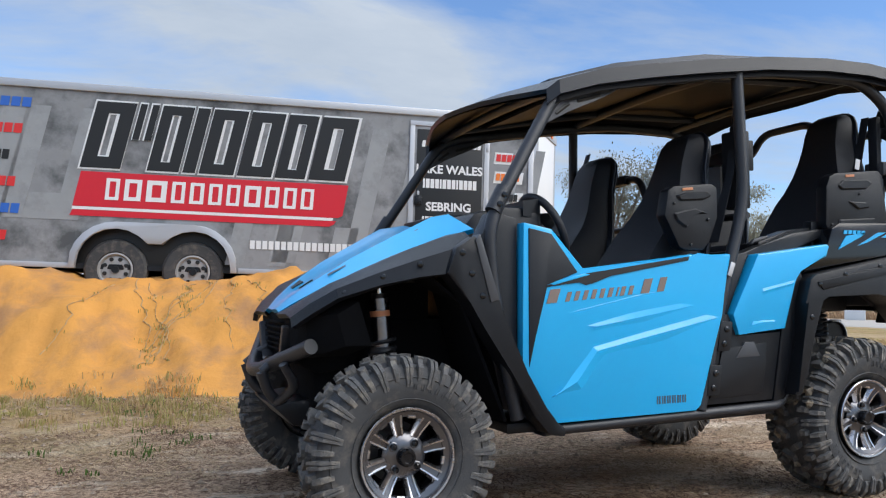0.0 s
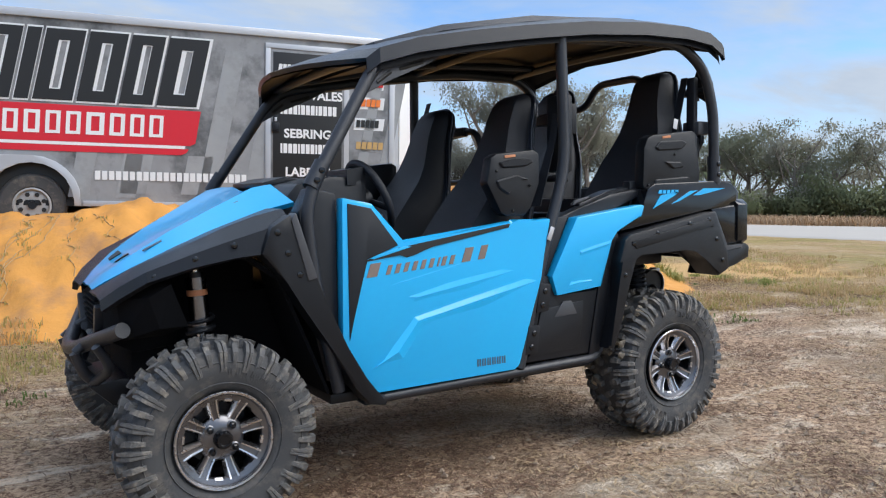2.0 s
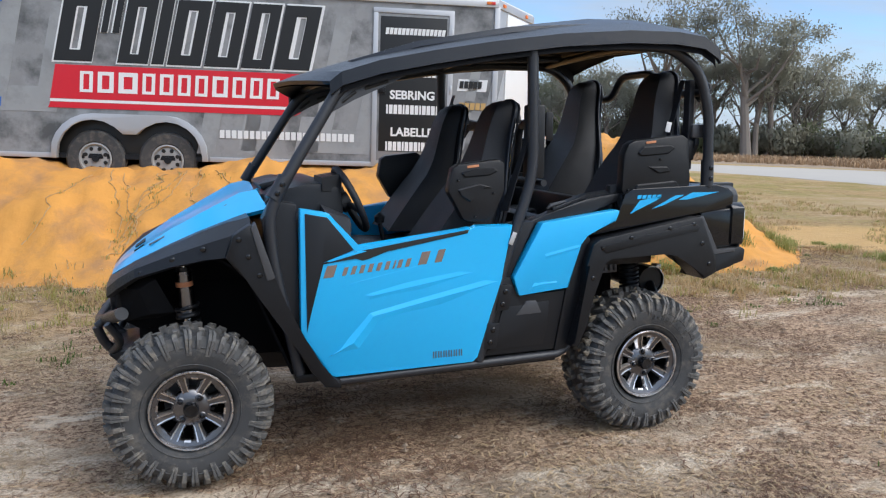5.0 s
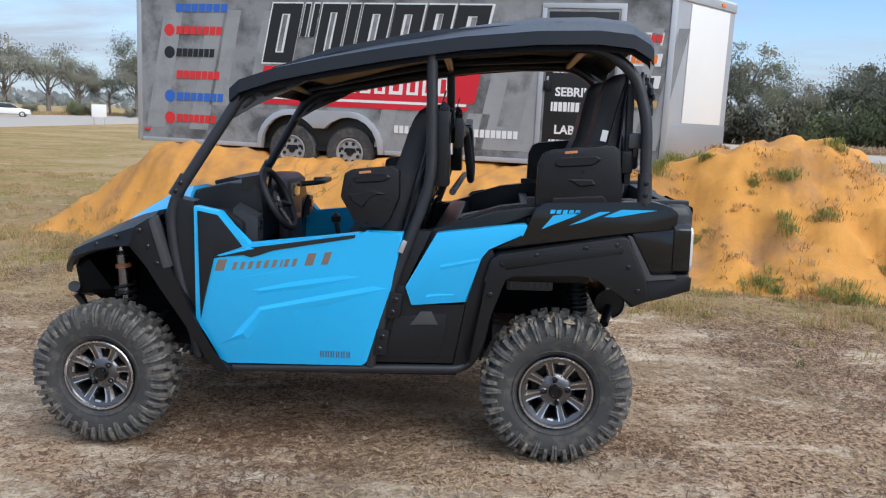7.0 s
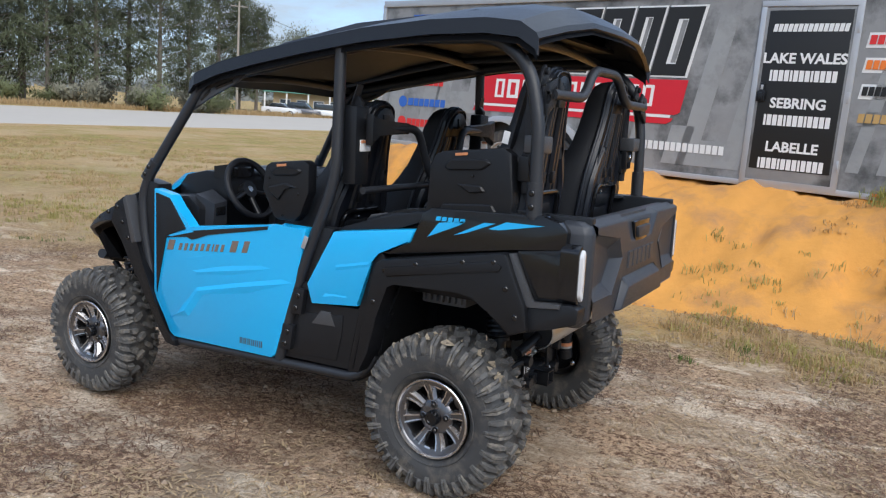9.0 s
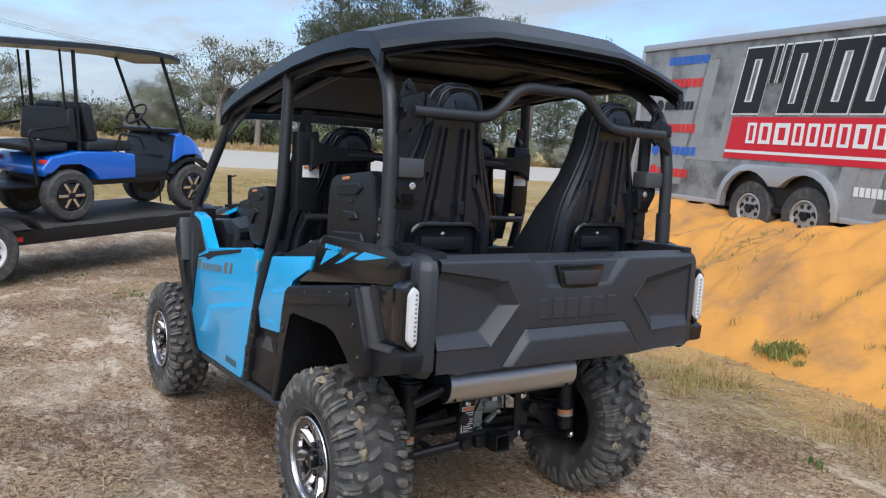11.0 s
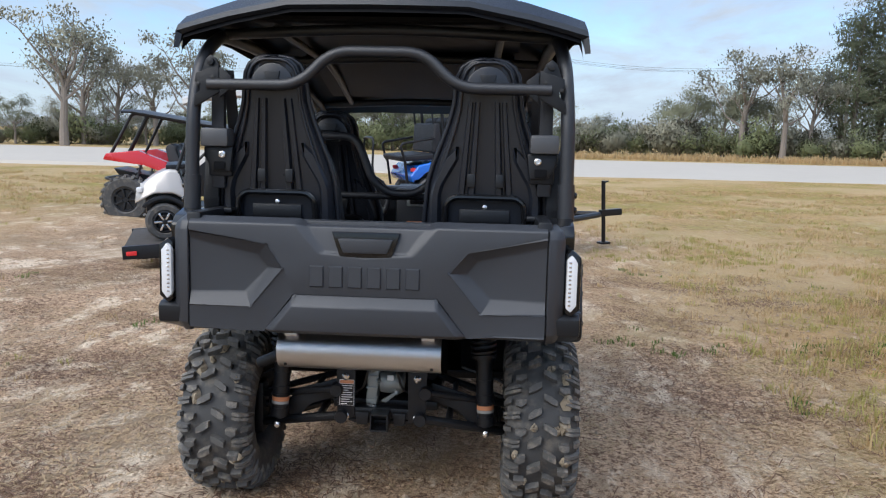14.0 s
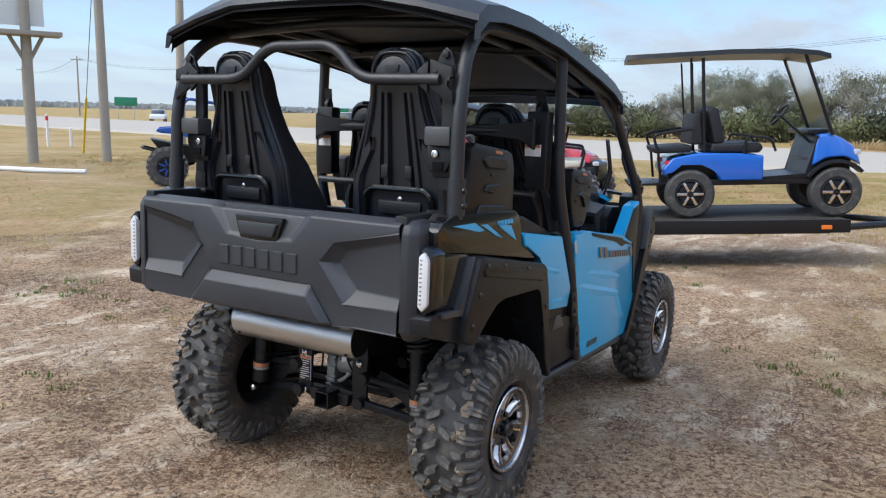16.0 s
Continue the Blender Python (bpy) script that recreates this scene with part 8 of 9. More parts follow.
def leaf_cloud(name, spots, mat, parent, size, rng, slim=1.0):
    """Many small leaf sprays, each a bent facet."""
    verts, faces = [], []
    for c, spread, count in spots:
        for _ in range(count):
            p = Vector(c) + Vector((rng.gauss(0, spread), rng.gauss(0, spread), rng.gauss(0, spread * 0.7)))
            q = Euler((rng.uniform(0, 6.3), rng.uniform(0, 6.3), rng.uniform(0, 6.3))).to_matrix()
            sz = size * rng.uniform(0.5, 1.35)
            k = len(verts)
            for v in ((-1, -0.1, 0), (-0.1, -0.55, 0.22), (1, 0.05, 0), (0.05, 0.6, 0.22)):
                verts.append(p + q @ Vector((v[0] * sz / slim ** 0.6, v[1] * sz * slim, v[2] * sz)))
            faces.append((k, k + 1, k + 2, k + 3))
    me = bpy.data.meshes.new(name)
    me.from_pydata(verts, [], faces)
    me.materials.append(mat)
    ob = new(name, me)
    ob.parent = parent
    return ob


def broadleaf(seed, height, width, mat, leaves, label, bare=0.3):
    rng = random.Random(seed)
    t = thing("tree", Matrix(), label, "tree", "roadside trees")
    bm, tips = B(), []
    lean = Vector((rng.uniform(-0.06, 0.06), rng.uniform(-0.06, 0.06), 1))
    top = height * rng.uniform(0.42, 0.55)
    trunk = [lean * (top * f) + Vector((0.12 * math.sin(3 * f + seed), 0.1 * math.cos(4 * f), -0.3 if f == 0 else 0)) for f in (0, 0.3, 0.6, 1.0)]
    r0 = height * 0.026
    tapered(bm, trunk, [r0 * 1.3, r0, r0 * 0.85, r0 * 0.6], 9)
    for k in range(9):
        a = 2 * math.pi * (k + rng.random() * 0.7) / 9
        f = rng.uniform(0.45, 1.0)
        b = lean * (top * f)
        rise = rng.uniform(0.18, 0.52) * height
        out = width * rng.uniform(0.45, 1.0) * 0.5
        e = b + Vector((math.cos(a) * out, math.sin(a) * out, rise))
        e.z = min(e.z, height * 0.97)
        mid = b.lerp(e, 0.5) + Vector((rng.uniform(-0.4, 0.4), rng.uniform(-0.4, 0.4), -0.08 * height * rng.random()))
        tapered(bm, [b, mid, e], [r0 * 0.45, r0 * 0.28, r0 * 0.08], 6)
        tips.append((e, 1.0))
        for j in range(4):
            ff = rng.uniform(0.45, 1.0)
            s0 = mid.lerp(e, (ff - 0.45) / 0.55)
            e2 = s0 + Vector((rng.uniform(-1, 1) * width * 0.16, rng.uniform(-1, 1) * width * 0.16, rng.uniform(0.02, 0.16) * height))
            tapered(bm, [s0, s0.lerp(e2, 0.5) + Vector((0, 0, -0.1)), e2], [r0 * 0.16, r0 * 0.1, r0 * 0.03], 5)
            tips.append((e2, 0.75))
    part("trunk", bm, BARK, t)
    spots = [(p, width * 0.095 * rng.uniform(0.7, 1.3) * w, int(leaves * rng.uniform(0.5, 1.4) / len(tips))) for p, w in tips if rng.random() > bare]
    leaf_cloud("crown", spots, mat, t, 0.115, rng)
    return t


def pine(seed, height, width):
    rng = random.Random(seed)
    t = thing("pine_tree", Matrix(), "tall feathery dark green pine beside the highway", "tree", "row of tall pines")
    bm = B()
    r0 = height * 0.014
    tapered(bm, [(0, 0, -0.3), (0.1, 0, height * 0.5), (0, 0.1, height)], [r0 * 1.3, r0, r0 * 0.1], 8)
    spots = []
    for k in range(62):
        f = 0.10 + 0.88 * (k / 62) ** 0.9
        a = k * 2.4 + rng.random()
        reach = width * 0.5 * (1.05 - f) ** 0.42 * rng.uniform(0.5, 1.1)
        b = Vector((0.05, 0.05, height * f))
        e = b + Vector((math.cos(a) * reach, math.sin(a) * reach, reach * rng.uniform(0.15, 0.6)))
        tapered(bm, [b, e], [r0 * 0.3, r0 * 0.05], 5)
        for q in (0.45, 0.75, 1.0):
            spots.append((b.lerp(e, q) + Vector((0, 0, -0.15 * q)), 0.50 * rng.uniform(0.6, 1.4), 50))
    part("trunk", bm, BARK, t)
    leaf_cloud("crown", spots, LEAF_PINE, t, 0.15, rng, 0.55)
    return t


def bush(seed, height, width, mat):
    rng = random.Random(seed)
    t = thing("bush", Matrix(), "dense wild green bush at the roadside", "bush", "roadside bushes")
    bm, spots = B(), []
    for k in range(9):
        a = 2 * math.pi * k / 9 + rng.random()
        e = Vector((math.cos(a) * width * 0.4 * rng.random() ** 0.5, math.sin(a) * width * 0.4, height * rng.uniform(0.35, 0.85)))
        tapered(bm, [(0, 0, -0.2), e * 0.5, e], [0.06, 0.04, 0.01], 5)
        spots += [(e, height * 0.17, 170), (e * 0.55, height * 0.18, 150)]
    part("stems", bm, BARK, t)
    leaf_cloud("crown", spots, mat, t, 0.11, rng)
    return t


def at_bearing(deg, dist, z=None):
    x, y = -dist * math.sin(radians(deg)), dist * math.cos(radians(deg))
    return x, y, (yard(x, y) if z is None else z)


OAKS = [broadleaf(11, 10.0, 9.0, LEAF_OAK, 9500, "spreading oak with dark green leaves beside the highway", 0.12),
        broadleaf(12, 10.0, 8.0, LEAF_GREY, 8200, "grey-green tree with airy foliage beside the highway", 0.25),
        broadleaf(13, 10.0, 6.5, LEAF_GREY, 4600, "thin half-bare tree with sparse grey-green leaves", 0.45),
        broadleaf(14, 10.0, 9.5, LEAF_OAK, 8000, "broad-crowned tree with dark green leaves at the roadside", 0.2)]
TALLTREES = [broadleaf(15, 16.3, 9.5, LEAF_GREY, 13000, "tall airy grey-green tree above the roadside belt", 0.15),
             broadleaf(16, 16.8, 10.0, LEAF_GREY, 13000, "tall airy grey-green tree above the roadside belt", 0.15)]
PINES = [pine(21, 17.0, 9.0), pine(22, 18.5, 9.5), pine(23, 15.0, 8.0)]
BUSHES = [bush(31, 3.0, 4.5, LEAF_BUSH), bush(32, 2.4, 4.0, LEAF_GREY)]
first = set()


def plant(pool, k, deg, dist, scale, rng):
    x, y, z = at_bearing(deg, dist)
    m = pose(x, y, z, 0, 0, rng.uniform(0, 360)) @ Matrix.Diagonal((scale * rng.uniform(0.92, 1.1), scale * rng.uniform(0.92, 1.1), scale, 1))
    ob = pool[k % len(pool)]
    if ob.name not in first:
        first.add(ob.name)
        ob.matrix_basis = m
    else:
        c = copy_thing(ob, Matrix())
        c.matrix_basis = m


grow = random.Random(5)
TALL = ((-34.5, 79, 0.98), (-40.5, 79, 0.98))
THIN = ((112.2, 76, 1.12), (114.6, 80, 0.9), (117.0, 84, 1.0), (120.4, 76, 1.3), (119.2, 82, 1.05))
# tall pines beyond the highway
for deg, dist, sc in ((47.5, 92, 0.86), (49.5, 88, 0.8), (51.5, 90, 0.95), (53.5, 86, 1.0), (55, 93, 1.05), (56.5, 85, 0.98), (58, 90, 1.08), (59.5, 86, 1.04), (61, 92, 1.1), (62.5, 85, 1.02), (64, 88, 1.06), (65.5, 84, 0.92), (45.5, 118, 1.05), (44, 122, 1.1), (42.8, 119, 1.0)):
    plant(PINES, int(deg * 7), deg, dist, sc, grow)
# broadleaf belts: (from, to, step, distance, height / 10)
for a, b, step, dist, h in ((66.5, 72.5, 1.6, 82, 1.05), (72.5, 76.5, 1.7, 80, 0.84), (76.5, 86, 2.4, 84, 0.58), (86, 91.5, 1.5, 82, 0.74), (91.5, 105, 1.25, 80, 0.60), (105, 123, 2.6, 84, 0.5),
                            (25, 42, 1.5, 132, 1.15), (-14, -26, -1.5, 88, 1.0), (-26, -44, -1.25, 86, 1.15), (-44, -62, -1.3, 94, 1.08), (5, 26, 1.5, 128, 0.95), (-14, 5, 3.0, 110, 1.0)):
    deg, k = a, 0
    while (deg - b) * (1 if step > 0 else -1) < 0:
        plant(OAKS, (grow.choice((1, 2, 2, 1, 0)) if a < -10 else grow.randrange(4)), deg + grow.uniform(-0.5, 0.5), dist + grow.uniform(-5, 8), h * grow.uniform(0.6, 1.15), grow)
        deg += step * grow.uniform(0.75, 1.25)
for a, b, step, dist in ((66, 111, 1.35, 80), (111, 118, 1.7, 86), (118, 125, 1.0, 84), (-16, -62, -0.95, 87), (46, 66, 1.8, 80), (6, 42, 1.7, 122)):
    deg = a
    while (deg - b) * (1 if step > 0 else -1) < 0:
        plant(BUSHES, grow.randrange(2), deg + grow.uniform(-0.6, 0.6), dist + grow.uniform(-3, 3), grow.uniform(0.55, 1.15) * (1.65 if a < 0 else 1.3 if a == 66 else 1.0), grow)
        deg += step

# two airy trees that stand well above the belt
for deg, dist, sc in THIN:
    plant(OAKS[2:3], 0, deg, dist, sc, grow)
for deg, dist, sc in TALL:
    plant(TALLTREES, int(deg > -37), deg, dist, sc, grow)

# distant wood closing the horizon all round
def far_wood():
    rng = random.Random(77)
    verts, faces = [], []
    for k in range(5200):
        a = rng.uniform(0, 2 * math.pi)
        d = rng.uniform(420, 520)
        x, y = -d * math.sin(a), d * math.cos(a)
        h = 4.5 + 3.5 * noise.noise(Vector((a * 9, 0, 1))) + rng.uniform(0, 2.5)
        h *= 1 - 0.86 * smooth01((math.degrees(a) - 119) / 6) * smooth01((185 - math.degrees(a)) / 10)  # open farmland down the road
        for _ in range(3):
            p = Vector((x + rng.uniform(-3, 3), y + rng.uniform(-3, 3), max(0.3, h * rng.random())))
            q = Euler((rng.uniform(0, 6), rng.uniform(0, 6), rng.uniform(0, 6))).to_matrix()
            i = len(verts)
            verts += [p + q @ Vector(v) for v in ((-2.2, -1.2, 0), (2.0, -1.5, 0.4), (1.8, 1.4, 0), (-1.6, 1.6, 0.5))]
            faces.append((i, i + 1, i + 2, i + 3))
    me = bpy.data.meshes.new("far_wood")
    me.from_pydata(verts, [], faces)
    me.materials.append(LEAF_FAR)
    tagged(new("far_wood", me), "low line of distant woods, haze painted into its grey-green", "woods", kind="stuff")


far_wood()


# ---- grass, litter and weeds ----
def blades(name, spots, mat, label, category, height, lean, seed, per, width=0.004):
    rng = random.Random(seed)
    verts, faces = [], []
    for x, y, z, sc in spots:
        for _ in range(per):
            a, l = rng.uniform(0, 6.28), rng.uniform(0.3, 1.0) * lean
            h = height * sc * rng.uniform(0.4, 1.1)
            bx, by = x + rng.gauss(0, 0.05) * sc, y + rng.gauss(0, 0.05) * sc
            dx, dy = math.cos(a), math.sin(a)
            w = width * rng.uniform(0.7, 1.5)
            i = len(verts)
            verts += [(bx - dy * w, by + dx * w, z - 0.01), (bx + dy * w, by - dx * w, z - 0.01), (bx + dx * l * h * 0.4 + dy * w * 0.7, by + dy * l * h * 0.4 - dx * w * 0.7, z + h * 0.6), (bx + dx * l * h * 0.4 - dy * w * 0.7, by + dy * l * h * 0.4 + dx * w * 0.7, z + h * 0.6), (bx + dx * l * h, by + dy * l * h, z + h * (1 - 0.35 * l))]
            faces += [(i, i + 1, i + 2, i + 3), (i + 3, i + 2, i + 4)]
    me = bpy.data.meshes.new(name)
    me.from_pydata(verts, [], faces)
    me.materials.append(mat)
    return tagged(new(name, me), label, category, kind="stuff")


def litter(name, count, mat, seed, size, label, clump, thin=1.0):
    """Fallen straw and leaf scraps lying on the dirt, in drifts."""
    rng = random.Random(seed)
    verts, faces = [], []
    k = 0
    while k < count:
        a, d = rng.uniform(0, 6.283), 7.8 * rng.random() ** 0.55
        x, y = 0.8 + d * math.cos(a), -0.3 + d * math.sin(a)
        if noise.noise(Vector((x * 0.9, y * 0.9, seed))) + 0.5 * noise.noise(Vector((x * 2.7, y * 2.7, seed + 3))) < clump + rng.uniform(-0.25, 0.25):
            k += 0.25
            continue
        k += 1
        z = yard(x, y) + rng.uniform(0.002, 0.014)
        l, w, b = size * rng.uniform(0.4, 1.6), size * rng.uniform(0.05, 0.14) * thin, rng.uniform(0, 6.283)
        c, s = math.cos(b), math.sin(b)
        up = rng.uniform(-0.25, 0.35) * l
        i = len(verts)
        verts += [(x - c * l - s * w, y - s * l + c * w, z), (x - c * l + s * w, y - s * l - c * w, z + 0.002), (x + s * w * 1.3, y - c * w * 1.3, z + 0.006), (x - s * w * 1.3, y + c * w * 1.3, z + 0.006), (x + c * l + s * w, y + s * l - c * w, z + max(0, up)), (x + c * l - s * w, y + s * l + c * w, z + max(0, up))]
        faces += [(i, i + 1, i + 2, i + 3), (i + 3, i + 2, i + 4, i + 5)]
    me = bpy.data.meshes.new(name)
    me.from_pydata(verts, [], faces)
    me.materials.append(mat)
    tagged(new(name, me), label, "litter", kind="stuff")


LITTER = material("tan_straw_scraps", (0.36, 0.255, 0.145), 0.9, 0, 0.5, 3)
litter("straw_litter", 80000, LITTER, 3, 0.022, "dry straw scattered over the dirt", 0.10)
litter("leaf_litter", 130000, STRAWDARK, 8, 0.020, "brown dead leaf scraps on the dirt", 0.16)

litter("straw_stalks", 5200, LITTER, 21, 0.042, "longer dry stalks lying on the dirt", 0.12, 0.45)
litter("dead_stalks", 16000, STRAWDARK, 27, 0.036, "dark dead stalks lying on the dirt", 0.12, 0.45)


def clods():
    rng = random.Random(14)
    verts, faces = [], []
    for _ in range(16000):
        a, d = rng.uniform(0, 6.283), 7.5 * math.sqrt(rng.random())
        x, y = 0.6 + d * math.cos(a), -0.5 + d * math.sin(a)
        r = 0.004 + 0.017 * rng.random() ** 3
        z = yard(x, y) + r * 0.3
        i = len(verts)
        verts += [(x + r * rng.uniform(0.7, 1.3), y, z), (x, y + r * rng.uniform(0.7, 1.3), z), (x - r, y, z), (x, y - r, z), (x, y, z + r * rng.uniform(0.5, 1.0))]
        faces += [(i, i + 1, i + 4), (i + 1, i + 2, i + 4), (i + 2, i + 3, i + 4), (i + 3, i, i + 4)]
    me = bpy.data.meshes.new("dirt_clods")
    me.from_pydata(verts, [], faces)
    me.materials.append(DIRTCLOD)
    tagged(new("dirt_clods", me), "small dry clods of sandy dirt", "dirt", kind="stuff")


ROOTBROWN = material("dead_root_fibre", (0.40, 0.25, 0.11), 0.9, 0, 0.3, 6)
DIRTCLOD = material("dry_dirt_clod", (0.30, 0.225, 0.16), 0.95, 0, 0.3, 6)
clods()


def scatter(count, seed, keep):
    rng, out = random.Random(seed), []
    tries = 0
    while len(out) < count and tries < count * 40:
        tries += 1
        p = keep(rng)
        if p:
            out.append(p)
    return out


def verge_field(rng):
    deg, d = rng.uniform(-66, -18), rng.uniform(50, 80)
    x, y, z = at_bearing(deg, d)
    e = 25 + 0.9 * max(0, 60 - y)
    return (x, y, 0.28, rng.uniform(0.5, 1.3)) if x > min(e, 42) else None


VERGESTRAW = material("brown_verge_grass", (0.40, 0.27, 0.16), 0.9, 0, 0.35, 0.8)
blades("verge_grass", scatter(5000, 61, verge_field), VERGESTRAW, "tall brown dry grass along the far verge", "grass", 0.6, 0.5, 62, 8, 0.022)


def near_field(rng):
    x, y = rng.uniform(-24, 13), rng.uniform(-22, 16)
    d = math.hypot(x, y)
    dens = 0.05 + 0.9 * smooth01((-x - 8) / 5) + 0.7 * smooth01((x - 3.5) / 3.5) * smooth01((y + 1) / 3) + 0.6 * smooth01((y - 1.6) / 1.8)
    if d < 2.3 or rng.random() > dens or noise.noise(Vector((x * 0.5, y * 0.5, 8))) < -0.1:
        return None
    if noise.noise(Vector((x * 1.7, y * 1.7, 2))) < -0.15:
        return None
    u, v = (Vector((x, y)) - T_FRONT).dot(T_DIR), (Vector((x, y)) - T_FRONT).dot(T_BACK)
    if -1.5 < u < 11 and v > -2.3:
        return None
    return x, y, yard(x, y), rng.uniform(0.5, 1.1)


def mound_foot(rng):
    u = rng.uniform(-2.5, 12.0)
    v = rng.gauss(-2.45 + 1.15 * smooth01((2.6 - u) / 3.5), 0.38)
    p = T_FRONT + T_DIR * u + T_BACK * v
    if noise.noise(Vector((u * 1.1, v, 5))) < (0.25 if 2.6 < u < 6.2 else -0.2):
        return None
    return p.x, p.y, sand_top(p.x, p.y), rng.uniform(0.6, 1.3)


def mound_tufts(seed, count, spread):
    """Spots of a few dozen rounded tufts on the sand's right-hand slope."""
    rng, out = random.Random(seed), []
    while len(out) < count * 9:
        u, v = rng.uniform(6.5, 11.6), rng.uniform(-2.0, 0.5)
        if noise.noise(Vector((u * 0.8, v * 0.8, 15))) < -0.15:
            continue
        size = rng.uniform(0.5, 1.25)
        for _ in range(9):
            p = T_FRONT + T_DIR * (u + rng.gauss(0, spread) * size) + T_BACK * (v + rng.gauss(0, spread) * size)
            out.append((p.x, p.y, sand_top(p.x, p.y), size * rng.uniform(0.7, 1.1)))
    return out


def yard_weed(rng):
    x, y = rng.uniform(-7, 7), rng.uniform(-5, 4.5)
    if math.hypot(x, y) < 2.2 or noise.noise(Vector((x * 0.8, y * 0.8, 35))) < 0.22:
        return None
    return x, y, yard(x, y), rng.uniform(0.4, 0.9)


blades("dry_grass", scatter(11500, 41, near_field), STRAW, "dry straw-coloured grass tufts over the field", "grass", 0.10, 1.0, 1, 10)
blades("field_grass", scatter(3600, 42, near_field), GRASS, "short yellow-green grass tufts over the field", "grass", 0.09, 0.9, 2, 12)
blades("mound_foot_grass", scatter(800, 43, mound_foot), STRAW, "dry grass along the foot of the sand", "grass", 0.09, 1.1, 3, 14)
blades("mound_foot_weeds", scatter(380, 44, mound_foot), GRASS, "green grass along the foot of the sand", "grass", 0.085, 1.1, 4, 14)
def root_trails():
    """Bare roots and runners hanging down the sand below the trailer's wheels."""
    rng, made = random.Random(61), []
    verts, faces = [], []
    for u0 in (1.2, 2.35, 2.62, 2.7, 3.1, 3.2, 3.3, 3.42, 3.55, 3.7):
        u, v = u0, -0.35
        drift, line = rng.uniform(-0.02, 0.03), []
        while v > -1.35 - 0.45 * rng.random():
            u += drift + rng.gauss(0, 0.03)
            v -= 0.055
            p = T_FRONT + T_DIR * u + T_BACK * v
            line.append(Vector((p.x, p.y, sand_top(p.x, p.y) + 0.004)))
            if rng.random() < 0.3 and v < -0.5:
                made.append((p.x, p.y, sand_top(p.x, p.y), rng.uniform(0.4, 0.9)))
        for a, b in zip(line, line[1:]):
            w = Vector((T_DIR.x, T_DIR.y, 0)) * rng.uniform(0.003, 0.008)
            k = len(verts)
            verts += [a - w, a + w, b + w, b - w, (a + b) / 2 + Vector((0, 0, 0.012))]
            faces += [(k, k + 1, k + 4), (k + 1, k + 2, k + 4), (k + 2, k + 3, k + 4), (k + 3, k, k + 4)]
    me = bpy.data.meshes.new("root_trails")
    me.from_pydata(verts, [], faces)
    me.materials.append(ROOTBROWN)
    tagged(new("root_trails", me), "thin brown roots trailing down the sand", "roots", kind="stuff")
    return made


ROOT_SPOTS = root_trails()
blades("root_weeds", ROOT_SPOTS, GRASS, "small weeds growing along the trailing roots", "weeds", 0.07, 1.0, 9, 12, 0.003)
blades("mound_weeds", mound_tufts(45, 34, 0.06), GREENTUFT, "rounded green weed tufts on the sand slope", "weeds", 0.13, 1.3, 5, 22, 0.004)
blades("mound_roots", mound_tufts(46, 38, 0.10), ROOTBROWN, "brown dead weeds lying on the sand slope", "weeds", 0.07, 1.8, 6, 12, 0.003)
def side_weed(rng):
    x, y = rng.uniform(-10, 2.5), rng.uniform(1.7, 4.4)
    if noise.noise(Vector((x * 0.6, y * 0.9, 55))) < 0.12:
        return None
    return x, y, sand_top(x, y), rng.uniform(0.5, 1.1)


def foot_clump(rng):
    x, y = rng.gauss(0.17, 0.10), rng.gauss(3.72, 0.06)
    return x, y, sand_top(x, y), rng.uniform(0.7, 1.3)


blades("side_weeds", scatter(260, 71, side_weed), GRASS, "yellow-green grass tufts along the sand's foot", "weeds", 0.09, 0.9, 72, 16, 0.004)
blades("green_clump", scatter(20, 73, foot_clump), GREENTUFT, "leafy green weed clump at the sand's foot", "weeds", 0.075, 0.9, 74, 26, 0.006)
blades("yard_weeds", scatter(200, 47, yard_weed), GREEN, "small green weeds in the bare dirt", "weeds", 0.07, 0.9, 7, 16, 0.004)


def verge(rng):
    y = rng.uniform(-6, 130)
    x = -58.5 - 0.004 * abs(y) ** 1.35 + rng.uniform(-5, 0.5)
    return x, y, -0.24, rng.uniform(1.2, 2.8)


blades("verge_grass", scatter(3000, 48, verge), STRAW, "tall dry grass on the far verge of the highway", "grass", 0.26, 0.5, 8, 9, 0.03)


# ---- poles, signs, building, parked cars ----
def utility_pole(deg, dist, h, lean=0.0, arm=True):
    x, y, z = at_bearing(deg, dist)
    t = thing("utility_pole", pose(x, y, z - 0.3, lean, 0, deg + 90), "weathered wooden utility pole beside the road", "utility pole", "utility poles")
    bm = B()
    lathe(bm, [(0.16, 0), (0.15, h * 0.5), (0.11, h)], "z", 12)
    part("pole", bm, WOOD, t)
    if arm:
        bm = B()
        box(bm, (0, 0, h - 0.6), (0.1, 2.0, 0.12), 0.01)
        part("crossarm", bm, WOOD, t)
        for yy in (-0.9, -0.4, 0.4, 0.9):
            bm = B()
            lathe(bm, [(0.02, 0), (0.05, 0.05), (0.05, 0.12), (0.01, 0.16)], "z", 8, (0, yy, h - 0.54))
            part("insulator", bm, CHROME, t)
    return Vector((x, y, z + h - 0.8))


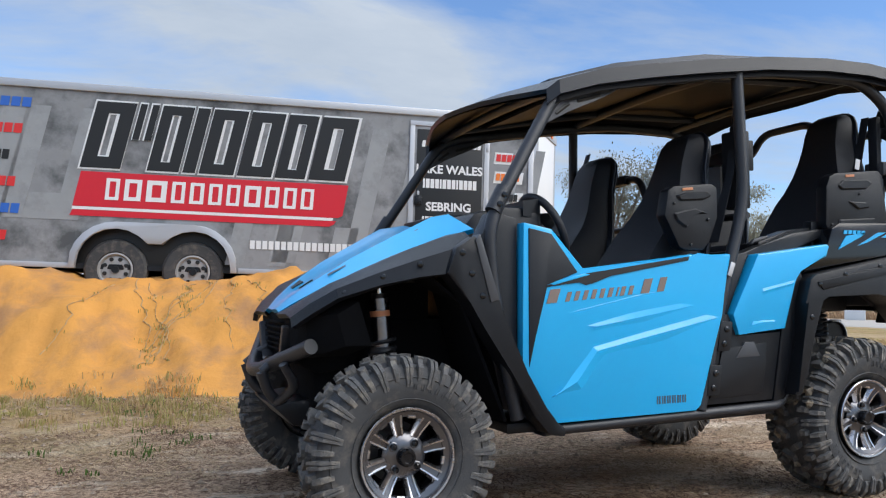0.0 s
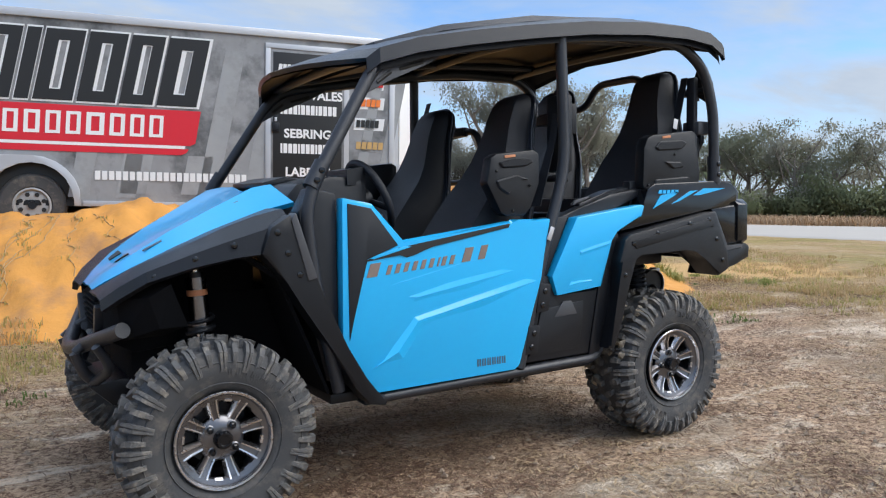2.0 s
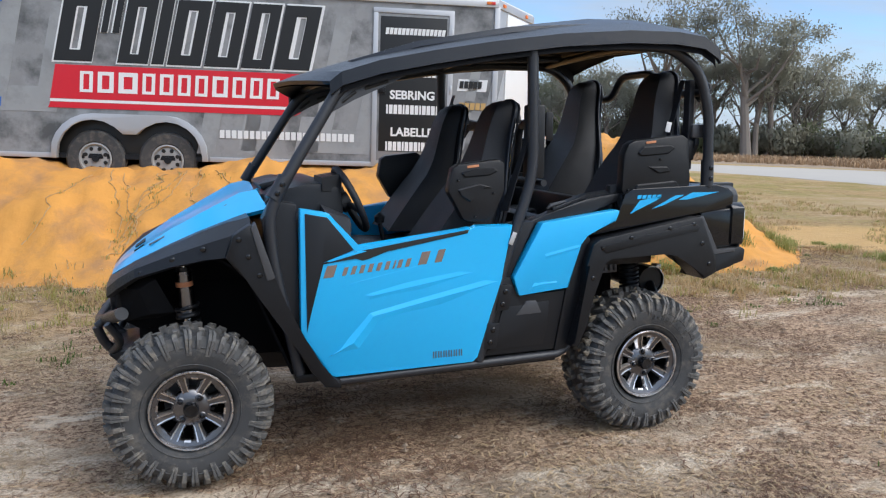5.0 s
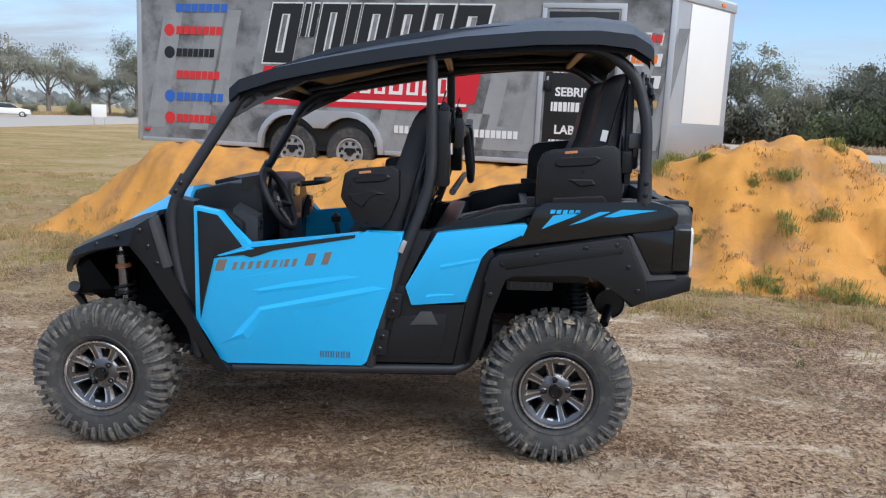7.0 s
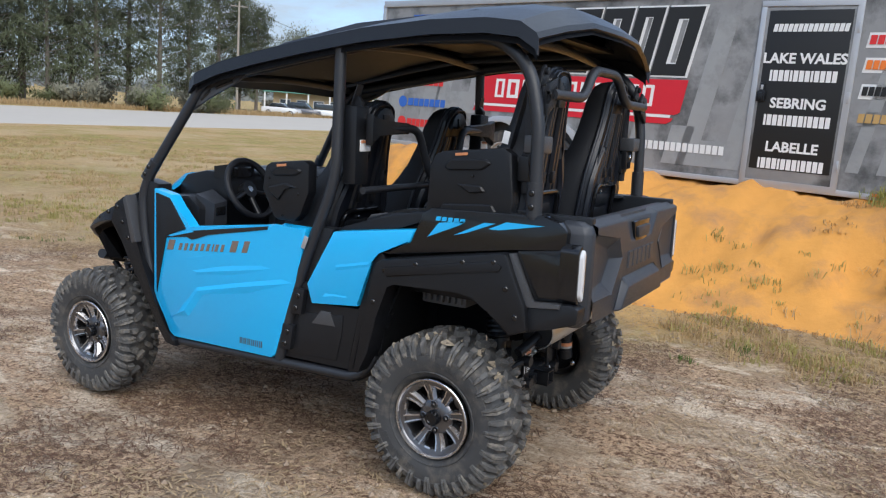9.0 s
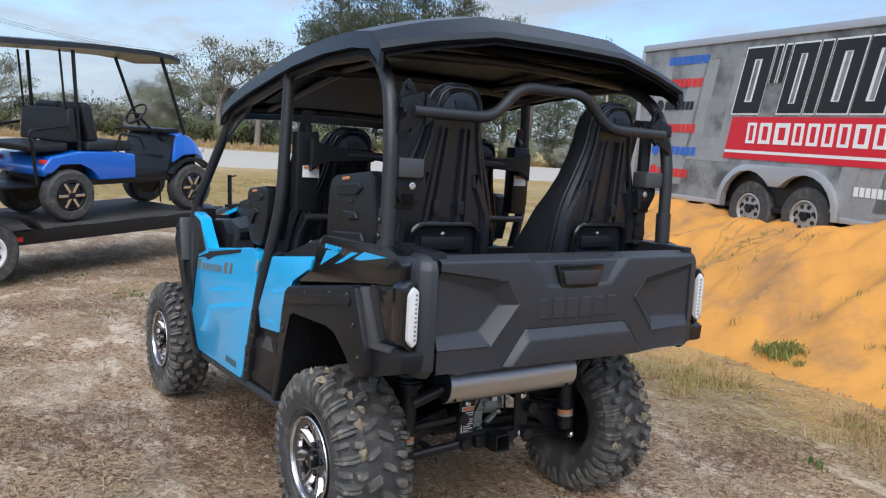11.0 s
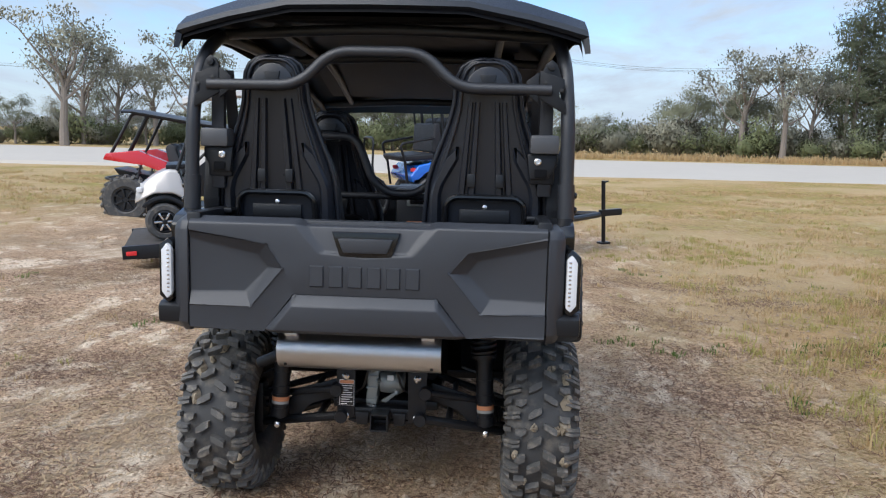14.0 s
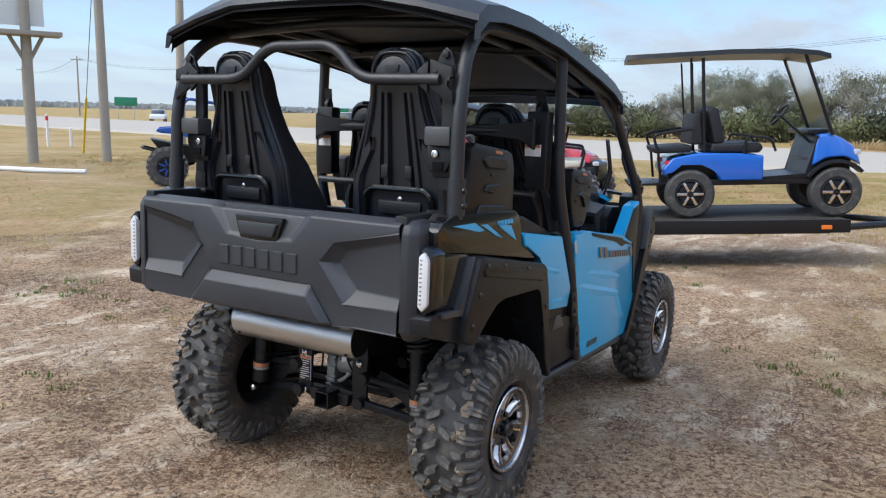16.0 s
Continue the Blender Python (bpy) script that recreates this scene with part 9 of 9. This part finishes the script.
tops = [utility_pole(*a) for a in ((148.8, 176, 9.2), (145.7, 146, 10.2), (134.3, 116, 9.3), (126.1, 108, 9.7), (87.6, 76, 10.3), (66, 84, 10.5), (44.2, 98, 13.5), (33, 140, 12))]
for k, off in enumerate((0.0, 0.7, -0.7)):
    bm = B()
    for a, b in zip(tops, tops[1:]):
        side = Vector((off, 0, 0.25 if k == 0 else 0))
        tube(bm, [a.lerp(b, f) + side + Vector((0, 0, -5.5 * f * (1 - f))) for f in [j / 14 for j in range(15)]], 0.012, 5)
    tagged(part("power_line", bm, BLACKP), "thin black overhead power line along the highway", "power line", "power lines")


def street_lamp(deg, dist, h):
    x, y, z = at_bearing(deg, dist)
    t = thing("street_lamp", pose(x, y, z, 0, 0, -51), "grey steel street lamp with a curved arm", "street lamp")
    bm = B()
    tube(bm, [(0, 0, 0), (0, 0, h - 1.0), (1.6, 0, h), (2.4, 0, h + 0.1)], 0.09, 10, 0.8)
    part("pole", bm, ALU, t)
    bm = B()
    box(bm, (2.6, 0, h + 0.08), (0.7, 0.28, 0.14), 0.04)
    part("lamp_head", bm, ALU, t)


street_lamp(129.8, 101, 9.1)


def billboard():
    x, y = -10.0, -19.8
    t = thing("billboard", pose(x, y, yard(x, y), 0, 0, -28), "roadside billboard on rough timber posts", "billboard")
    for u in (0.0, 4.0):
        bm = B()
        lathe(bm, [(0.15, -0.3), (0.14, 3.4), (0.12, 6.6)], "z", 12, (u, 0, 0))
        part("post", bm, WOOD, t, "grey timber post")
        bm = B()
        for s in SIDES:
            rod(bm, (u, 0.0, 2.75), (u + s * 0.42, 0.0, 3.55), 0.055, 8)
        part("brace", bm, WOOD, t)
    bm = B()
    box(bm, (1.7, 0.0, 3.62), (5.2, 0.9, 0.12), 0.01)
    part("catwalk", bm, WOOD, t, "timber catwalk")
    bm = B()
    box(bm, (2.0, -0.2, 5.35), (5.0, 0.12, 3.0), 0.01)
    board = part("board", bm, TRAILERWHITE, t, "white sign board")
    bm = B()
    box(bm, (2.0, -0.275, 4.10), (4.9, 0.02, 0.4))
    part("blue_band", bm, SIGNBLUE, board)
    for k in range(7):
        bm = B()
        box(bm, (4.0 - k * 0.65, -0.28, 4.50), (0.28, 0.02, 0.42))
        part("lettering_bar", bm, BLACKP, board)


SIGNBLUE = material("pale_blue_print", (0.25, 0.42, 0.62), 0.5, 0, 0.08, 3)
billboard()
bm = B()
lathe(bm, [(0.14, -0.3), (0.13, 4.5), (0.10, 9.5)], "z", 12)
pole_near = thing("leaning_pole", pose(-11.84, -19.0, yard(-11.84, -19.0), 1.5, -0.5, 0), "leaning grey timber pole with a guy wire", "utility pole")
part("pole", bm, WOOD, pole_near)
bm = B()
tube(bm, [(0, 0, 6.5), (-2.83, -5.15, 0.0)], 0.012, 6)
part("guy_wire", bm, BLACK, pole_near)
bm = B()
tube(bm, [(-1.95, -3.55, 2.02), (-2.81, -5.11, 0.05)], 0.04, 8)
part("guy_guard", bm, YELLOW, pole_near, "yellow guy guard")
bm = B()
lathe(bm, [(0.15, -0.3), (0.14, 4.5), (0.11, 9.0)], "z", 12)
pole_far = thing("timber_pole", pose(-15.5, -19.9, yard(-15.5, -19.9), 0, -1.0, 0), "weathered grey timber pole standing in the grass", "utility pole")
part("pole", bm, WOOD, pole_far)
for x, y, h, cap in ((-18.7, -32.4, 1.45, REDLOGO), (-19.6, -32.0, 0.85, None)):
    t = thing("marker_post", pose(x, y, yard(x, y)), "short white roadside marker post in grass", "post", "marker posts")
    bm = B()
    lathe(bm, [(0.06, -0.1), (0.06, h), (0.02, h + 0.04)], "z", 10)
    part("post", bm, TRAILERWHITE, t)
    if cap:
        bm = B()
        lathe(bm, [(0.065, h - 0.25), (0.065, h - 0.05)], "z", 10)
        part("band", bm, cap, t)
bm = B()
for a, b in (((-7.5, -17.5), (-8.1, -16.0)), ((-7.7, -16.6), (-8.5, -15.3))):
    rod(bm, (a[0], a[1], yard(*a) + 0.06), (b[0], b[1], yard(*b) + 0.06), 0.06, 8)
tagged(part("white_pipe", bm, TRAILERWHITE), "white plastic pipes lying on the ground", "pipe")


def road_sign(deg, dist, z, w, h, mat, label, turn):
    x, y, z0 = at_bearing(deg, dist)
    t = thing("road_sign", pose(x, y, z0, 0, 0, turn), label, "sign")
    for u in (-w * 0.35, w * 0.35):
        bm = B()
        box(bm, (u, 0, (z + h) / 2), (0.08, 0.06, z + h), 0.005)
        part("post", bm, ALU, t)
    bm = B()
    box(bm, (0, -0.06, z + h / 2), (w, 0.04, h), 0.01)
    part("panel", bm, mat, t)


road_sign(143.0, 114, 1.9, 2.9, 1.15, SIGNGREEN, "green highway sign on two posts", 143)
road_sign(128.4, 96, 1.6, 2.1, 0.65, SIGNGREEN, "small green highway sign on two posts", 128)
road_sign(-51.5, 45.5, 0.05, 1.05, 1.05, TRAILERWHITE, "plain white sign board beside the side road", -62)
road_sign(28.3, 72, 0.7, 1.2, 1.1, TRAILERWHITE, "white sign panel on posts beside the highway", 30)


def low_building(deg, dist, w, d, h, turn):
    x, y, z = at_bearing(deg, dist)
    t = thing("building", pose(x, y, z, 0, 0, turn), "low tan building with a green metal hip roof", "building")
    bm = B()
    box(bm, (0, 0, h / 2), (w, d, h), 0.02)
    wall = part("wall", bm, WALLTAN, t)
    bm = B()
    o = 1.4
    loft(bm, [[(-w / 2 - o, -d / 2 - o, h), (w / 2 + o, -d / 2 - o, h), (w / 2 + o, d / 2 + o, h), (-w / 2 - o, d / 2 + o, h)], [(-w / 2 + 2.5, -0.3, h + 2.2), (w / 2 - 2.5, -0.3, h + 2.2), (w / 2 - 2.5, 0.3, h + 2.2), (-w / 2 + 2.5, 0.3, h + 2.2)]])
    part("roof", bm, ROOFGREEN, t, smooth=0)
    for k in range(5):
        bm = B()
        box(bm, (-w / 2 + w * (k + 0.7) / 5.5, -d / 2 - 0.02, h * 0.5), (1.5, 0.08, 1.3), 0.02)
        win = part("window", bm, TRAILERWHITE, wall)
        bm = B()
        box(bm, (-w / 2 + w * (k + 0.7) / 5.5, -d / 2 - 0.05, h * 0.5), (1.3, 0.08, 1.1), 0.01)
        part("pane", bm, CARGLASS, wall)
    for k in range(6):
        bm = B()
        box(bm, (-w / 2 - 1 + (w + 2) * k / 5, -d / 2 - 1.2, h / 2), (0.2, 0.2, h), 0.01)
        part("porch_post", bm, TRAILERWHITE, t)


low_building(38.2, 112, 12.5, 8, 2.9, 35)


def parked_car(deg, dist, turn, paint, tall, label):
    x, y, z = at_bearing(deg, dist)
    t = thing("car", pose(x, y, z, 0, 0, turn), label, "car", "parked cars")
    H = 1.75 if tall else 1.5
    bm = B()
    prism(bm, [(-2.35, 0.35), (-2.35, 0.95), (-1.9, 1.02), (1.2, 1.0), (2.2, 0.85), (2.3, 0.35)], -0.9, 0.9, "y", 0.08, 3)
    part("body", bm, paint, t, smooth=60)
    bm = B()
    prism(bm, [(-2.1 if tall else -1.6, 0.95), (-1.9 if tall else -1.0, H), (0.3, H), (1.15, 0.98)], -0.8, 0.8, "y", 0.06, 3)
    part("cabin", bm, CARGLASS, t, smooth=60)
    bm = B()
    prism(bm, [(-1.85 if tall else -0.95, H - 0.04), (0.25, H - 0.04), (0.2, H + 0.03), (-1.7 if tall else -0.9, H + 0.03)], -0.76, 0.76, "y", 0.02)
    part("roof", bm, paint, t)
    for s in SIDES:
        for wx in (-1.45, 1.45):
            road_wheel(t, "wheel", (wx, s * 0.82, 0.34), 0.34, 0.2, ALU, 0.2, s, 0, 5)


parked_car(41.0, 98, 20, CARWHITE, False, "white car parked by the green-roofed building")
parked_car(39.4, 99, 25, CARGREY, True, "dark grey car parked by the green-roofed building")
parked_car(37.5, 99, 30, CARWHITE, True, "white van parked by the green-roofed building")
parked_car(33.5, 97, 28, CARWHITE, False, "white car parked beside the highway")
parked_car(127.6, 92, 60, CARWHITE, True, "white van standing on the highway's far side")
parked_car(141, 105, 45, CARWHITE, False, "white car standing on the highway's far side")
